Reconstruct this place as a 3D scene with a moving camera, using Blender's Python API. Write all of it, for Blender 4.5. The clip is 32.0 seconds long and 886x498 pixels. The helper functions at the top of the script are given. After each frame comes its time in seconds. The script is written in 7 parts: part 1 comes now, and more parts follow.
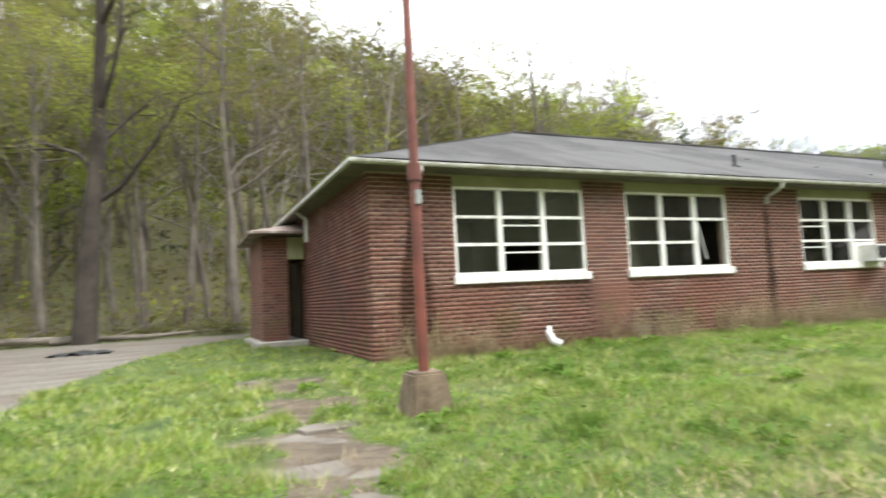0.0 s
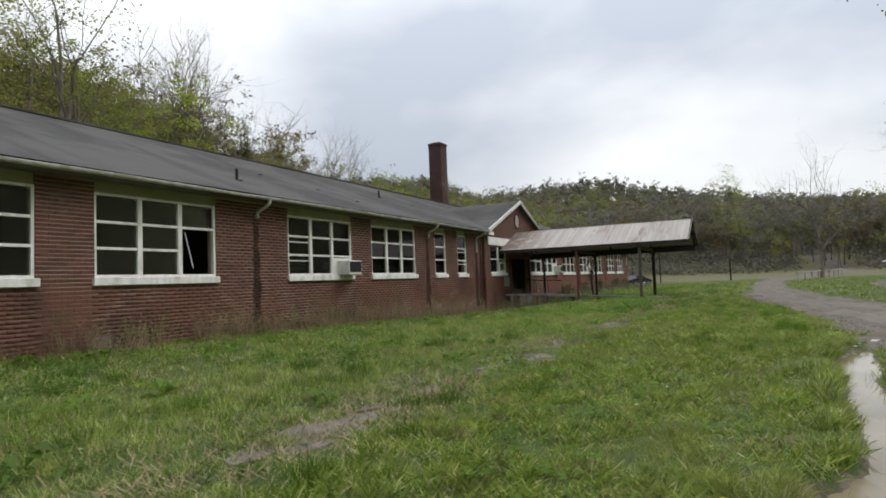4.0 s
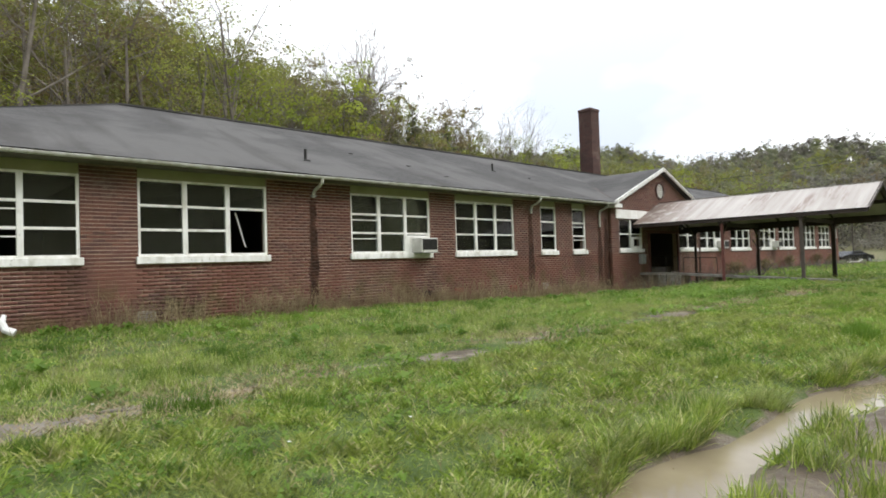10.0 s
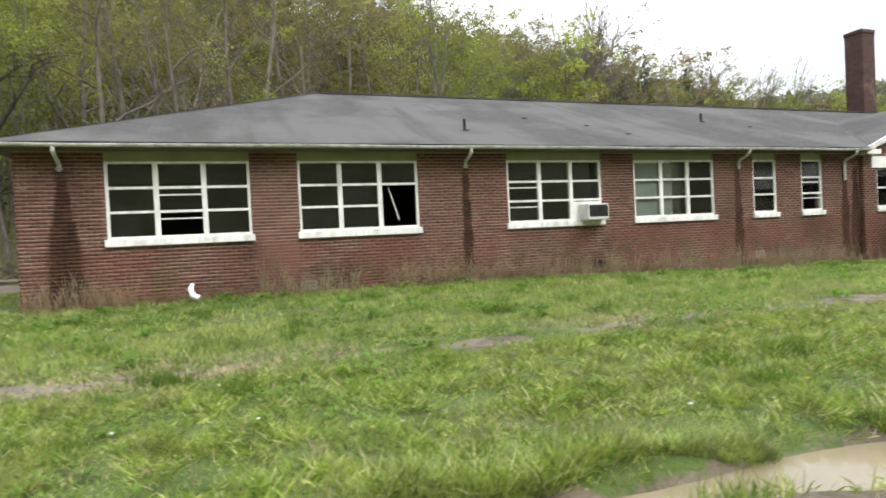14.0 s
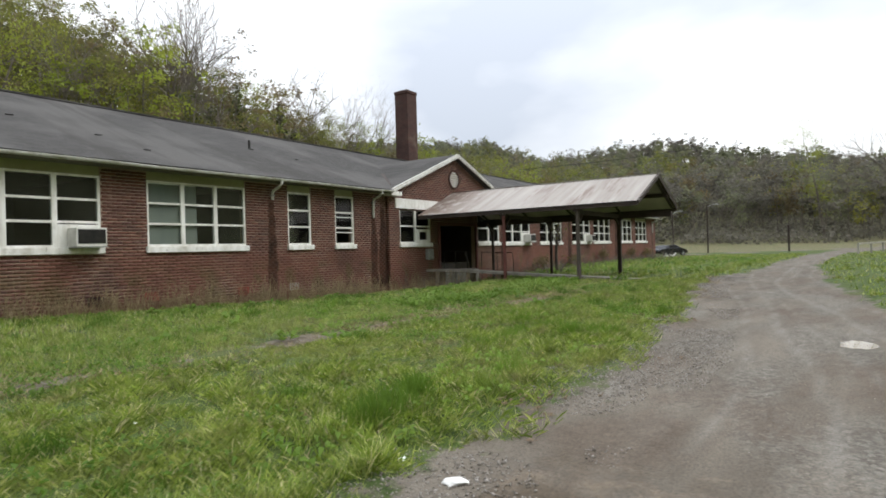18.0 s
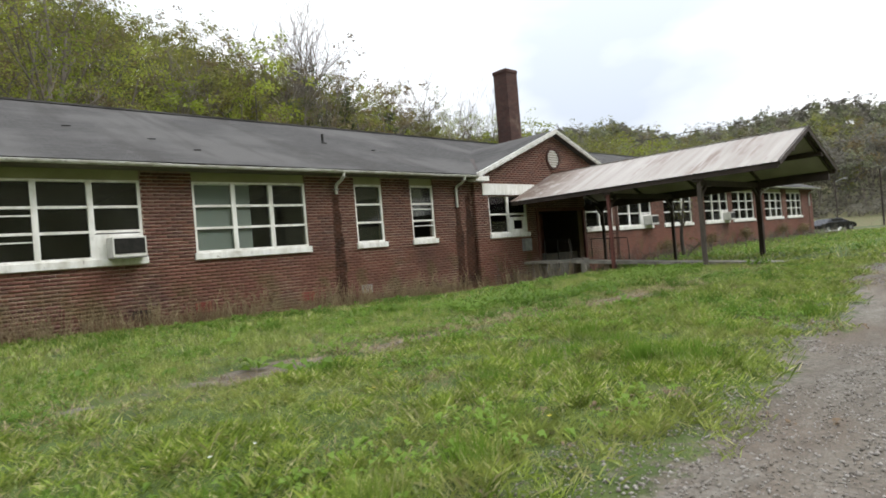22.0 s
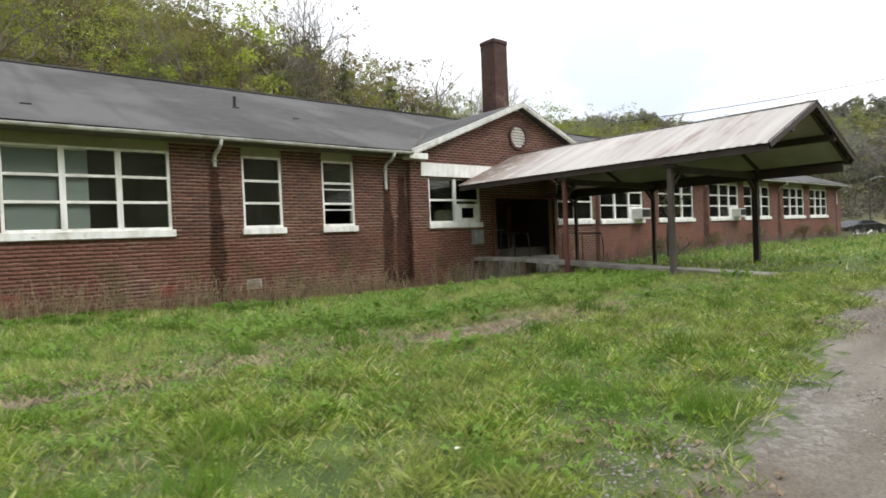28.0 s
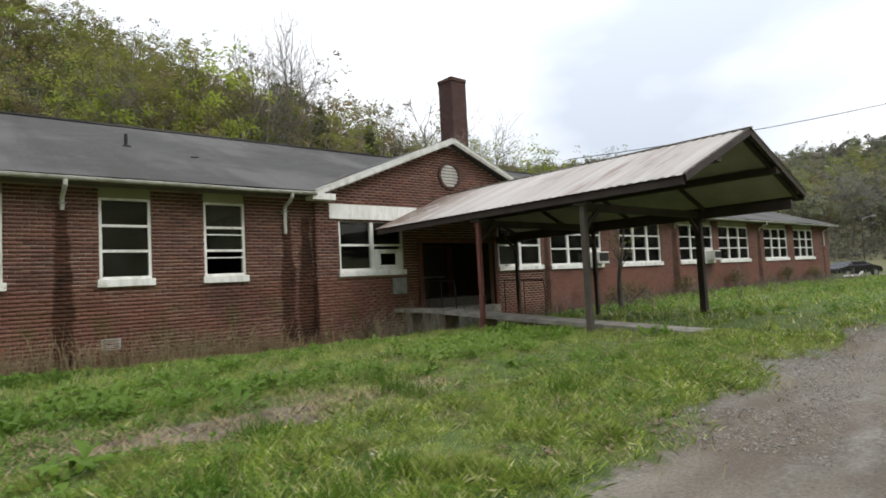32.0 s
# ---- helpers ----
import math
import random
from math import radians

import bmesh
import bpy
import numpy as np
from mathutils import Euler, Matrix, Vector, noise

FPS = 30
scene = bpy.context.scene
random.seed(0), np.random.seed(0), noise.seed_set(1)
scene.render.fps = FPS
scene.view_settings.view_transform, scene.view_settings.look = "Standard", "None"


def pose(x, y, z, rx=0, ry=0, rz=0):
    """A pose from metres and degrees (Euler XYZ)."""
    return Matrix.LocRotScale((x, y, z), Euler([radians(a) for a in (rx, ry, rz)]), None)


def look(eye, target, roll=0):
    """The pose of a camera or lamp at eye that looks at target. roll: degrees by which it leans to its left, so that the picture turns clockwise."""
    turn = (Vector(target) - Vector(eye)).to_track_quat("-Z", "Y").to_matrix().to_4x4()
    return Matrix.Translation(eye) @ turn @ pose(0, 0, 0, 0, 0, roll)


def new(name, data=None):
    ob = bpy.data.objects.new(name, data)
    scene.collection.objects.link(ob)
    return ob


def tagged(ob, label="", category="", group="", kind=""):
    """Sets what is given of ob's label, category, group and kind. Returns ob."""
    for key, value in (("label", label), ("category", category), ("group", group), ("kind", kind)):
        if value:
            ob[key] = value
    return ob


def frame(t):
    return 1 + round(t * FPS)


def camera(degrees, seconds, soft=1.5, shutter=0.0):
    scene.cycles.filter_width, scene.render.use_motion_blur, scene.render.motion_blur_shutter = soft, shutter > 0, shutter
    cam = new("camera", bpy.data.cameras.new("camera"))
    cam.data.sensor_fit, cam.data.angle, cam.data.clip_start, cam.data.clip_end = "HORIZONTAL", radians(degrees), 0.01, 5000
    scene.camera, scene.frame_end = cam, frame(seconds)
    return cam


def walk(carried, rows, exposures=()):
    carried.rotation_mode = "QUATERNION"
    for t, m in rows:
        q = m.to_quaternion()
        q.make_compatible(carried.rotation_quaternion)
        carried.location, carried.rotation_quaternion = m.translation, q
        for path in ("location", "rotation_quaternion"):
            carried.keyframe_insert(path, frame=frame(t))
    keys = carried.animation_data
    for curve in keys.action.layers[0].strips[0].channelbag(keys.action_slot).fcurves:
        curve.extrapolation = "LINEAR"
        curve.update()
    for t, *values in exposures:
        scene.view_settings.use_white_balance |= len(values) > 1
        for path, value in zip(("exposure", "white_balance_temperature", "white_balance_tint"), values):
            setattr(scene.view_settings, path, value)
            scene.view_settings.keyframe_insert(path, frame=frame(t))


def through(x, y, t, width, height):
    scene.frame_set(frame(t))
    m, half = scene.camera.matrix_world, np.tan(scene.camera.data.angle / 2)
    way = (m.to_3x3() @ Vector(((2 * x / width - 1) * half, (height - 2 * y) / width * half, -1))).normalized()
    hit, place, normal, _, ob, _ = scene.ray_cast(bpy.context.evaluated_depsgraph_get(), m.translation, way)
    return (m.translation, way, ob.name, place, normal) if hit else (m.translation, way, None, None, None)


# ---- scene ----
cam = camera(73.1, 32.0, soft=1.75, shutter=0.35)
METRES, EYE, TILT, LEAN, TURN = 22.4, 1.098, 0.0, 0.0, -23.8
ROWS = [
    (0.0, 0.0, 0.0, 0.0, 0.24, 4.72, 2.89),
    (0.5, 0.0083, -0.0065, 0.001, -15.77, 4.55, 4.78),
    (1.0, 0.016, -0.0096, 0.0016, -31.94, 4.47, 5.94),
    (1.5, 0.0263, -0.01, 0.002, -39.08, 5.42, 4.07),
    (2.0, 0.0356, -0.0119, 0.0021, -44.02, 5.38, 5.09),
    (2.5, 0.0465, -0.0171, 0.0023, -43.3, 4.47, 3.2),
    (3.0, 0.0579, -0.0213, 0.0017, -41.63, 3.16, 3.5),
    (3.5, 0.0711, -0.0243, 0.0018, -40.09, 3.28, 2.38),
    (5.5, 0.1256, -0.0411, 0.0013, -34.97, 0.81, 3.3),
    (6.0, 0.1394, -0.0484, 0.001, -32.79, -1.95, 1.74),
    (6.5, 0.1546, -0.0515, 0.0001, -30.73, -1.84, 2.23),
    (7.0, 0.1694, -0.0545, 0.0023, -29.67, -0.99, 1.4),
    (7.5, 0.185, -0.0599, 0.0027, -27.24, -0.95, 1.7),
    (8.0, 0.1992, -0.0624, 0.0026, -27.37, -0.22, 2.38),
    (8.5, 0.2138, -0.0634, 0.003, -28.47, -0.88, 1.94),
    (9.0, 0.2277, -0.0666, 0.0023, -24.84, -0.26, 3.02),
    (9.5, 0.2408, -0.0683, 0.0021, -21.16, -0.43, 3.65),
    (10.0, 0.2559, -0.0677, 0.0021, -20.1, 1.39, 1.86),
    (10.5, 0.2704, -0.068, 0.0014, -15.48, 0.21, 3.09),
    (11.0, 0.2831, -0.0682, 0.0022, -6.78, -2.69, 2.68),
    (11.5, 0.2966, -0.0659, 0.0032, -1.19, -2.03, 1.06),
    (12.0, 0.3103, -0.0655, 0.0027, 3.33, -3.54, 3.81),
    (12.5, 0.3244, -0.0661, 0.004, 9.91, -1.74, 2.35),
    (13.0, 0.3402, -0.0624, 0.0039, 10.37, -2.23, 3.31),
    (13.5, 0.3566, -0.0593, 0.0047, 6.59, 0.4, 3.78),
    (14.0, 0.3738, -0.0575, 0.0049, 3.78, -1.12, 2.81),
    (14.5, 0.3909, -0.0519, 0.0042, -3.1, 1.96, 2.3),
    (15.0, 0.4074, -0.0465, 0.004, -12.28, 2.35, 3.22),
    (15.5, 0.4242, -0.0409, 0.0043, -16.86, 2.15, 0.57),
    (17.5, 0.4868, -0.0147, 0.0023, -30.18, -0.72, 1.84),
    (18.0, 0.5018, -0.0082, 0.0038, -31.92, 0.15, 1.66),
    (18.5, 0.5167, -0.0014, 0.004, -28.7, 1.44, 0.55),
    (19.0, 0.5307, 0.0072, 0.003, -28.95, 1.89, 2.47),
    (19.5, 0.5434, 0.0176, 0.0025, -28.26, 0.31, 2.41),
    (20.0, 0.5574, 0.0272, 0.0018, -23.86, 1.21, 0.94),
    (20.5, 0.5699, 0.0377, -0.0001, -22.32, -2.71, 3.87),
    (21.0, 0.5836, 0.0483, 0.0006, -27.06, -1.5, 4.32),
    (21.5, 0.598, 0.0577, -0.0004, -22.75, -0.05, 4.35),
    (22.0, 0.6127, 0.0676, -0.0013, -19.35, 0.2, 4.79),
    (22.5, 0.6306, 0.0776, 0.0, -25.13, 1.93, 4.82),
    (23.0, 0.6487, 0.0834, -0.0, -24.86, 2.07, 0.74),
    (23.5, 0.6628, 0.0893, 0.0004, -21.09, 1.89, 1.35),
    (24.0, 0.6762, 0.0961, 0.0003, -19.84, -0.13, 0.88),
    (24.5, 0.6886, 0.1023, 0.0001, -14.89, 0.0, 0.2),
    (26.5, 0.7387, 0.1405, 0.0014, -9.09, 0.06, 2.88),
    (27.0, 0.7525, 0.1518, 0.0007, -13.18, 1.35, 1.99),
    (27.5, 0.7674, 0.1613, -0.0003, -17.26, 1.53, 3.7),
    (28.0, 0.7837, 0.1685, -0.0016, -16.89, -1.04, 2.45),
    (28.5, 0.8015, 0.1766, -0.002, -22.01, 2.02, 2.7),
    (29.0, 0.8183, 0.1826, -0.002, -23.33, 2.61, 3.88),
    (29.5, 0.8347, 0.1868, -0.0019, -19.68, -1.09, 1.36),
    (30.0, 0.8515, 0.1937, -0.0021, -22.24, 1.2, 0.41),
    (30.5, 0.8666, 0.2001, -0.0017, -21.53, 2.97, 1.91),
    (31.0, 0.882, 0.205, -0.0005, -15.8, 1.57, -0.11),
    (31.5, 0.8973, 0.2118, -0.0009, -15.72, 3.56, 1.96),
    (32.0, 0.9136, 0.2184, -0.0002, -16.43, 3.17, 2.95),
]
EXPOSURES = [(0.0, 1.38), (0.5, 1.2), (1.0, 0.68), (1.5, 0.25), (2.0, -0.23), (3.0, -0.32), (3.5, -0.24), (5.5, 0.25), (6.0, 0.37), (9.0, 0.57), (11.0, 0.65), (12.5, 0.93), (14.0, 0.95), (15.0, 0.8), (15.5, 0.68), (17.5, 0.37), (18.0, 0.25), (20.0, 0.24), (21.0, 0.48), (23.0, 0.36), (24.0, 0.3), (26.5, 0.65), (27.5, 0.65), (28.5, 0.57), (30.0, 0.55), (31.0, 0.37), (32.0, 0.29)]
walk(cam, [(t, pose(0, 0, EYE, TILT, LEAN, TURN) @ pose(METRES * x, METRES * y, METRES * z, 90 + pitch, roll, yaw)) for t, x, y, z, yaw, pitch, roll in ROWS], EXPOSURES)

# ---- world and sun: a bright overcast spring day ----
world = bpy.data.worlds.new("overcast_sky")
scene.world = world
world.use_nodes = True
WN, WL = world.node_tree.nodes, world.node_tree.links
WN.clear()
SUN_EL, SUN_AZ = 48.0, 150.0
sky = WN.new("ShaderNodeTexSky")
sky.sky_type, sky.sun_disc = "NISHITA", False
sky.sun_elevation, sky.sun_rotation = radians(SUN_EL), radians(SUN_AZ)
sky.dust_density, sky.ozone_density = 2.0, 1.0
coord = WN.new("ShaderNodeTexCoord")
flat = WN.new("ShaderNodeMapping")
flat.inputs["Scale"].default_value = (1.0, 1.0, 2.2)
WL.new(coord.outputs["Generated"], flat.inputs["Vector"])
cloud = WN.new("ShaderNodeTexNoise")
cloud.inputs["Scale"].default_value, cloud.inputs["Detail"].default_value, cloud.inputs["Roughness"].default_value = 1.7, 5.0, 0.46
cloud.inputs["Distortion"].default_value = 0.12
WL.new(flat.outputs["Vector"], cloud.inputs["Vector"])
ramp = WN.new("ShaderNodeValToRGB")
ramp.color_ramp.elements[0].position, ramp.color_ramp.elements[0].color = 0.36, (4.9, 5.3, 6.0, 1)
ramp.color_ramp.elements[1].position, ramp.color_ramp.elements[1].color = 0.66, (9.6, 9.7, 9.8, 1)
WL.new(cloud.outputs["Fac"], ramp.inputs["Fac"])
# an overcast sky is brighter overhead than at the horizon
up = WN.new("ShaderNodeSeparateXYZ")
WL.new(coord.outputs["Generated"], up.inputs[0])
lift = WN.new("ShaderNodeMapRange")
for _i, _v in enumerate((0.0, 1.0, 0.86, 2.35)):
    lift.inputs[_i + 1].default_value = _v
WL.new(up.outputs[2], lift.inputs[0])
dome = WN.new("ShaderNodeVectorMath")
dome.operation = "SCALE"
WL.new(ramp.outputs["Color"], dome.inputs[0])
WL.new(lift.outputs[0], dome.inputs["Scale"])
veil = WN.new("ShaderNodeMixRGB")
veil.inputs["Fac"].default_value = 0.86
WL.new(sky.outputs["Color"], veil.inputs["Color1"])
WL.new(dome.outputs["Vector"], veil.inputs["Color2"])
back = WN.new("ShaderNodeBackground")
back.inputs["Strength"].default_value = 0.112
WL.new(veil.outputs["Color"], back.inputs["Color"])
WL.new(back.outputs["Background"], WN.new("ShaderNodeOutputWorld").inputs["Surface"])

sun_data = bpy.data.lights.new("sun", "SUN")
sun_data.energy, sun_data.angle, sun_data.color = 1.1, radians(25), (1.0, 0.97, 0.92)
sun = new("sun", sun_data)
_az, _el = radians(SUN_AZ), radians(SUN_EL)
sun.matrix_world = look((0, 0, 60), (-math.sin(_az) * math.cos(_el) * 60, -math.cos(_az) * math.cos(_el) * 60, 60 - math.sin(_el) * 60))


# ---- materials ----
class Nodes:
    """Short-hand for building one material."""

    def __init__(self, name, rough=0.8, metal=0.0, spec=0.5):
        self.m = bpy.data.materials.new(name)
        self.m.use_nodes = True
        self.t = self.m.node_tree
        self.n, self.l = self.t.nodes, self.t.links
        self.b = self.n["Principled BSDF"]
        self.out = self.n["Material Output"]
        self.b.inputs["Roughness"].default_value = rough
        self.b.inputs["Metallic"].default_value = metal
        self.b.inputs["Specular IOR Level"].default_value = spec
        self._pos = None

    def set(self, socket, v):
        if hasattr(v, "is_linked"):
            self.l.new(v, socket)
        else:
            socket.default_value = v

    def pos(self, world_space=True, scale=(1, 1, 1)):
        if world_space:
            src = self.n.new("ShaderNodeNewGeometry").outputs["Position"]
        else:
            src = self.n.new("ShaderNodeTexCoord").outputs["Object"]
        if scale == (1, 1, 1):
            return src
        mp = self.n.new("ShaderNodeMapping")
        mp.inputs["Scale"].default_value = scale
        self.l.new(src, mp.inputs["Vector"])
        return mp.outputs["Vector"]

    def noise(self, scale, vec=None, detail=4.0, rough=0.55):
        k = self.n.new("ShaderNodeTexNoise")
        k.inputs["Scale"].default_value, k.inputs["Detail"].default_value, k.inputs["Roughness"].default_value = scale, detail, rough
        self.l.new(vec if vec is not None else self.pos(), k.inputs["Vector"])
        return k.outputs["Fac"]

    def math(self, op, a, b=0.0, c=0.0):
        k = self.n.new("ShaderNodeMath")
        k.operation = op
        for i, v in enumerate((a, b, c)):
            self.set(k.inputs[i], v)
        return k.outputs["Value"]

    def step(self, v, lo, hi, a=0.0, b=1.0):
        k = self.n.new("ShaderNodeMapRange")
        k.interpolation_type = "SMOOTHSTEP"
        for i, w in enumerate((v, lo, hi, a, b)):
            self.set(k.inputs[i], w)
        return k.outputs["Result"]

    def ramp(self, fac, *stops):
        k = self.n.new("ShaderNodeValToRGB")
        e = k.color_ramp.elements
        while len(e) < len(stops):
            e.new(0.5)
        for el, (p, c) in zip(e, stops):
            el.position, el.color = p, (*c, 1)
        self.l.new(fac, k.inputs["Fac"])
        return k.outputs["Color"]

    def mix(self, fac, a, b, how="MIX"):
        k = self.n.new("ShaderNodeMixRGB")
        k.blend_type = how
        for i, v in enumerate((fac, a, b)):
            self.set(k.inputs[i], (*v, 1) if isinstance(v, tuple) and len(v) == 3 else v)
        return k.outputs["Color"]

    def bump(self, height, strength=0.3, distance=0.01):
        k = self.n.new("ShaderNodeBump")
        k.inputs["Strength"].default_value, k.inputs["Distance"].default_value = strength, distance
        self.l.new(height, k.inputs["Height"])
        self.l.new(k.outputs["Normal"], self.b.inputs["Normal"])

    def colour(self, c):
        self.set(self.b.inputs["Base Color"], (*c, 1) if isinstance(c, tuple) else c)

    def rough(self, v):
        self.set(self.b.inputs["Roughness"], v)

    def random(self):
        return self.n.new("ShaderNodeObjectInfo").outputs["Random"]

    def island(self):
        return self.n.new("ShaderNodeNewGeometry").outputs["Random Per Island"]

    def axes(self):
        k = self.n.new("ShaderNodeSeparateXYZ")
        self.l.new(self.pos(), k.inputs[0])
        return k.outputs


def plain(name, dark, light, rough=0.7, scale=3.0, fine=60.0, metal=0.0, bump=0.15, spec=0.4):
    """A surface whose colour wanders between two tones at two scales."""
    q = Nodes(name, rough, metal, spec)
    big, small = q.noise(scale), q.noise(fine, detail=3.0)
    q.colour(q.ramp(q.math("ADD", q.math("MULTIPLY", big, 0.65), q.math("MULTIPLY", small, 0.35)), (0.36, dark), (0.64, light)))
    q.rough(q.step(small, 0.3, 0.7, max(rough - 0.12, 0.05), min(rough + 0.12, 1.0)))
    q.bump(small, bump, 0.004)
    return q.m


# places of the broken downpipes, with the width of the stain that each has left below it
STAINS = [(3.92, 0.36, 0.3), (13.22, 0.15, 0.7), (22.62, 0.19, 0.6), (27.45, 0.2, 0.6), (27.95, 0.25, 0.45), (37.35, 0.24, 0.6), (46.5, 0.3, 0.7), (55.7, 0.28, 0.7), (65.9, 0.15, 0.6)]


def stain_mask(q):
    """0 to 1: the wet brown run under each downpipe, frayed at its edges."""
    ax = q.axes()
    fray = q.math("MULTIPLY", q.math("SUBTRACT", q.noise(3.0, detail=6.0), 0.5), 0.2)
    total = None
    for sx, w, top in STAINS:
        off = q.math("ABSOLUTE", q.math("ADD", q.math("SUBTRACT", ax[0], sx), fray))
        reach = q.step(ax[2], 2.9, 0.9, top * w, 1.0 * w)
        one = q.step(off, q.math("MULTIPLY", reach, 1.2), q.math("MULTIPLY", reach, 0.7))
        total = one if total is None else q.math("MAXIMUM", total, one)
    return q.math("MULTIPLY", total, q.step(ax[2], 3.1, 2.75))


def weathered(q, base):
    """Old masonry: downpipe runs, pale bloom, green algae low down and red repairs."""
    ax = q.axes()
    bloom = q.math("MULTIPLY", q.step(q.noise(0.9, detail=6.0), 0.54, 0.7), q.step(q.noise(9.0), 0.4, 0.65))
    c = q.mix(q.math("MULTIPLY", bloom, 0.35), base, (0.34, 0.27, 0.21))
    wash = q.math("MULTIPLY", q.step(q.noise(0.5, detail=5.0), 0.38, 0.56), q.math("MULTIPLY", q.step(ax[2], 1.5, 1.1), q.step(ax[1], 11.0, 10.5)))
    c = q.mix(q.math("MULTIPLY", wash, 0.6), c, (0.165, 0.068, 0.047))
    soot = q.step(q.noise(0.55, detail=5.0), 0.5, 0.72)
    c = q.mix(q.math("MULTIPLY", soot, 0.55), c, (0.045, 0.028, 0.025))
    algae = q.math("MULTIPLY", q.step(q.noise(1.6, detail=5.0), 0.5, 0.66), q.step(ax[2], 1.25, 0.5))
    c = q.mix(q.math("MULTIPLY", algae, 0.5), c, (0.09, 0.085, 0.03))
    return q.mix(q.math("MULTIPLY", stain_mask(q), 0.96), c, q.ramp(q.noise(3.0, detail=5.0), (0.35, (0.03, 0.015, 0.009)), (0.65, (0.075, 0.032, 0.018))))


def brick_material(name, rnd):
    q = Nodes(name, 0.85, spec=0.3)
    r = q.random() if rnd == "object" else q.island()
    tone = q.ramp(r, (0.0, (0.078, 0.038, 0.032)), (0.2, (0.093, 0.041, 0.033)), (0.55, (0.112, 0.047, 0.036)), (0.85, (0.13, 0.054, 0.039)), (1.0, (0.155, 0.073, 0.052)))
    grain = q.noise(70.0, detail=3.0)
    tone = q.mix(0.6, tone, q.ramp(grain, (0.3, (0.35, 0.35, 0.35)), (0.7, (0.75, 0.75, 0.75))), "OVERLAY")
    q.colour(weathered(q, tone))
    q.bump(grain, 0.4, 0.004)
    return q.m


def mortar_material():
    q = Nodes("mortar", 0.95, spec=0.2)
    grain = q.noise(40.0)
    old = q.ramp(grain, (0.3, (0.25, 0.185, 0.145)), (0.7, (0.43, 0.335, 0.265)))
    raw = q.ramp(grain, (0.3, (0.4, 0.3, 0.225)), (0.7, (0.6, 0.47, 0.36)))
    washed = q.math("MULTIPLY", q.step(q.noise(0.45, detail=6.0, rough=0.65), 0.36, 0.62), q.step(q.math("ADD", q.axes()[2], q.math("MULTIPLY", q.noise(0.8), 1.4)), 3.3, 1.5))
    q.colour(weathered(q, q.mix(washed, old, raw)))
    q.bump(grain, 0.4, 0.004)
    return q.m


BRICK, BRICKS, MORTAR = brick_material("brick", "object"), brick_material("brickwork", "island"), mortar_material()


def far_brick_material(name="far_brickwork", c1=(0.085, 0.035, 0.028, 1), c2=(0.15, 0.06, 0.042, 1), cm=(0.2, 0.15, 0.12, 1)):
    """Brickwork seen from far off: courses as colour and relief."""
    q = Nodes(name, 0.9, spec=0.25)
    ax = q.axes()
    vec = q.n.new("ShaderNodeCombineXYZ")
    q.l.new(q.math("ADD", ax[0], ax[1]), vec.inputs[0])
    q.l.new(ax[2], vec.inputs[1])
    k = q.n.new("ShaderNodeTexBrick")
    k.inputs["Color1"].default_value, k.inputs["Color2"].default_value, k.inputs["Mortar"].default_value = c1, c2, cm
    k.inputs["Scale"].default_value, k.inputs["Mortar Size"].default_value, k.inputs["Brick Width"].default_value, k.inputs["Row Height"].default_value = 1.0, 0.0065, 0.235, 0.08
    q.l.new(vec.outputs[0], k.inputs["Vector"])
    q.colour(weathered(q, k.outputs["Color"]))
    q.bump(k.outputs["Fac"], -0.4, 0.008)
    return q.m


FAR_BRICK = far_brick_material()
# the same brickwork in darker tones
DARKBRICK = far_brick_material("dark_chimney_brick", (0.05, 0.026, 0.023, 1), (0.085, 0.04, 0.033, 1), (0.1, 0.08, 0.07, 1))


def shingle_material():
    q = Nodes("asphalt_shingles", 0.95, spec=0.12)
    ax = q.axes()
    vec = q.n.new("ShaderNodeCombineXYZ")
    q.l.new(ax[0], vec.inputs[0])
    q.l.new(q.math("MULTIPLY", ax[2], 2.7), vec.inputs[1])
    k = q.n.new("ShaderNodeTexBrick")
    k.inputs["Color1"].default_value, k.inputs["Color2"].default_value, k.inputs["Mortar"].default_value = (0.06, 0.058, 0.0565, 1), (0.077, 0.075, 0.073, 1), (0.042, 0.04, 0.039, 1)
    k.inputs["Scale"].default_value, k.inputs["Mortar Size"].default_value, k.inputs["Brick Width"].default_value, k.inputs["Row Height"].default_value = 1.0, 0.006, 0.31, 0.145
    q.l.new(vec.outputs[0], k.inputs["Vector"])
    patch = q.noise(0.35, detail=6.0)
    c = q.mix(q.step(patch, 0.42, 0.62), k.outputs["Color"], (0.098, 0.095, 0.092))
    streak = q.noise(1.3, q.pos(scale=(1.0, 0.12, 0.12)), detail=5.0)
    c = q.mix(q.math("MULTIPLY", q.step(streak, 0.5, 0.7), 0.6), c, (0.052, 0.049, 0.046))
    c = q.mix(q.math("MULTIPLY", q.step(q.noise(2.2, detail=6.0), 0.6, 0.72), 0.35), c, (0.115, 0.111, 0.107))
    grain = q.noise(90.0)
    q.colour(q.mix(0.35, c, q.ramp(grain, (0.3, (0.3, 0.3, 0.3)), (0.7, (0.7, 0.7, 0.7))), "OVERLAY"))
    q.bump(q.math("ADD", q.math("MULTIPLY", k.outputs["Fac"], -0.5), grain), 0.35, 0.006)
    return q.m


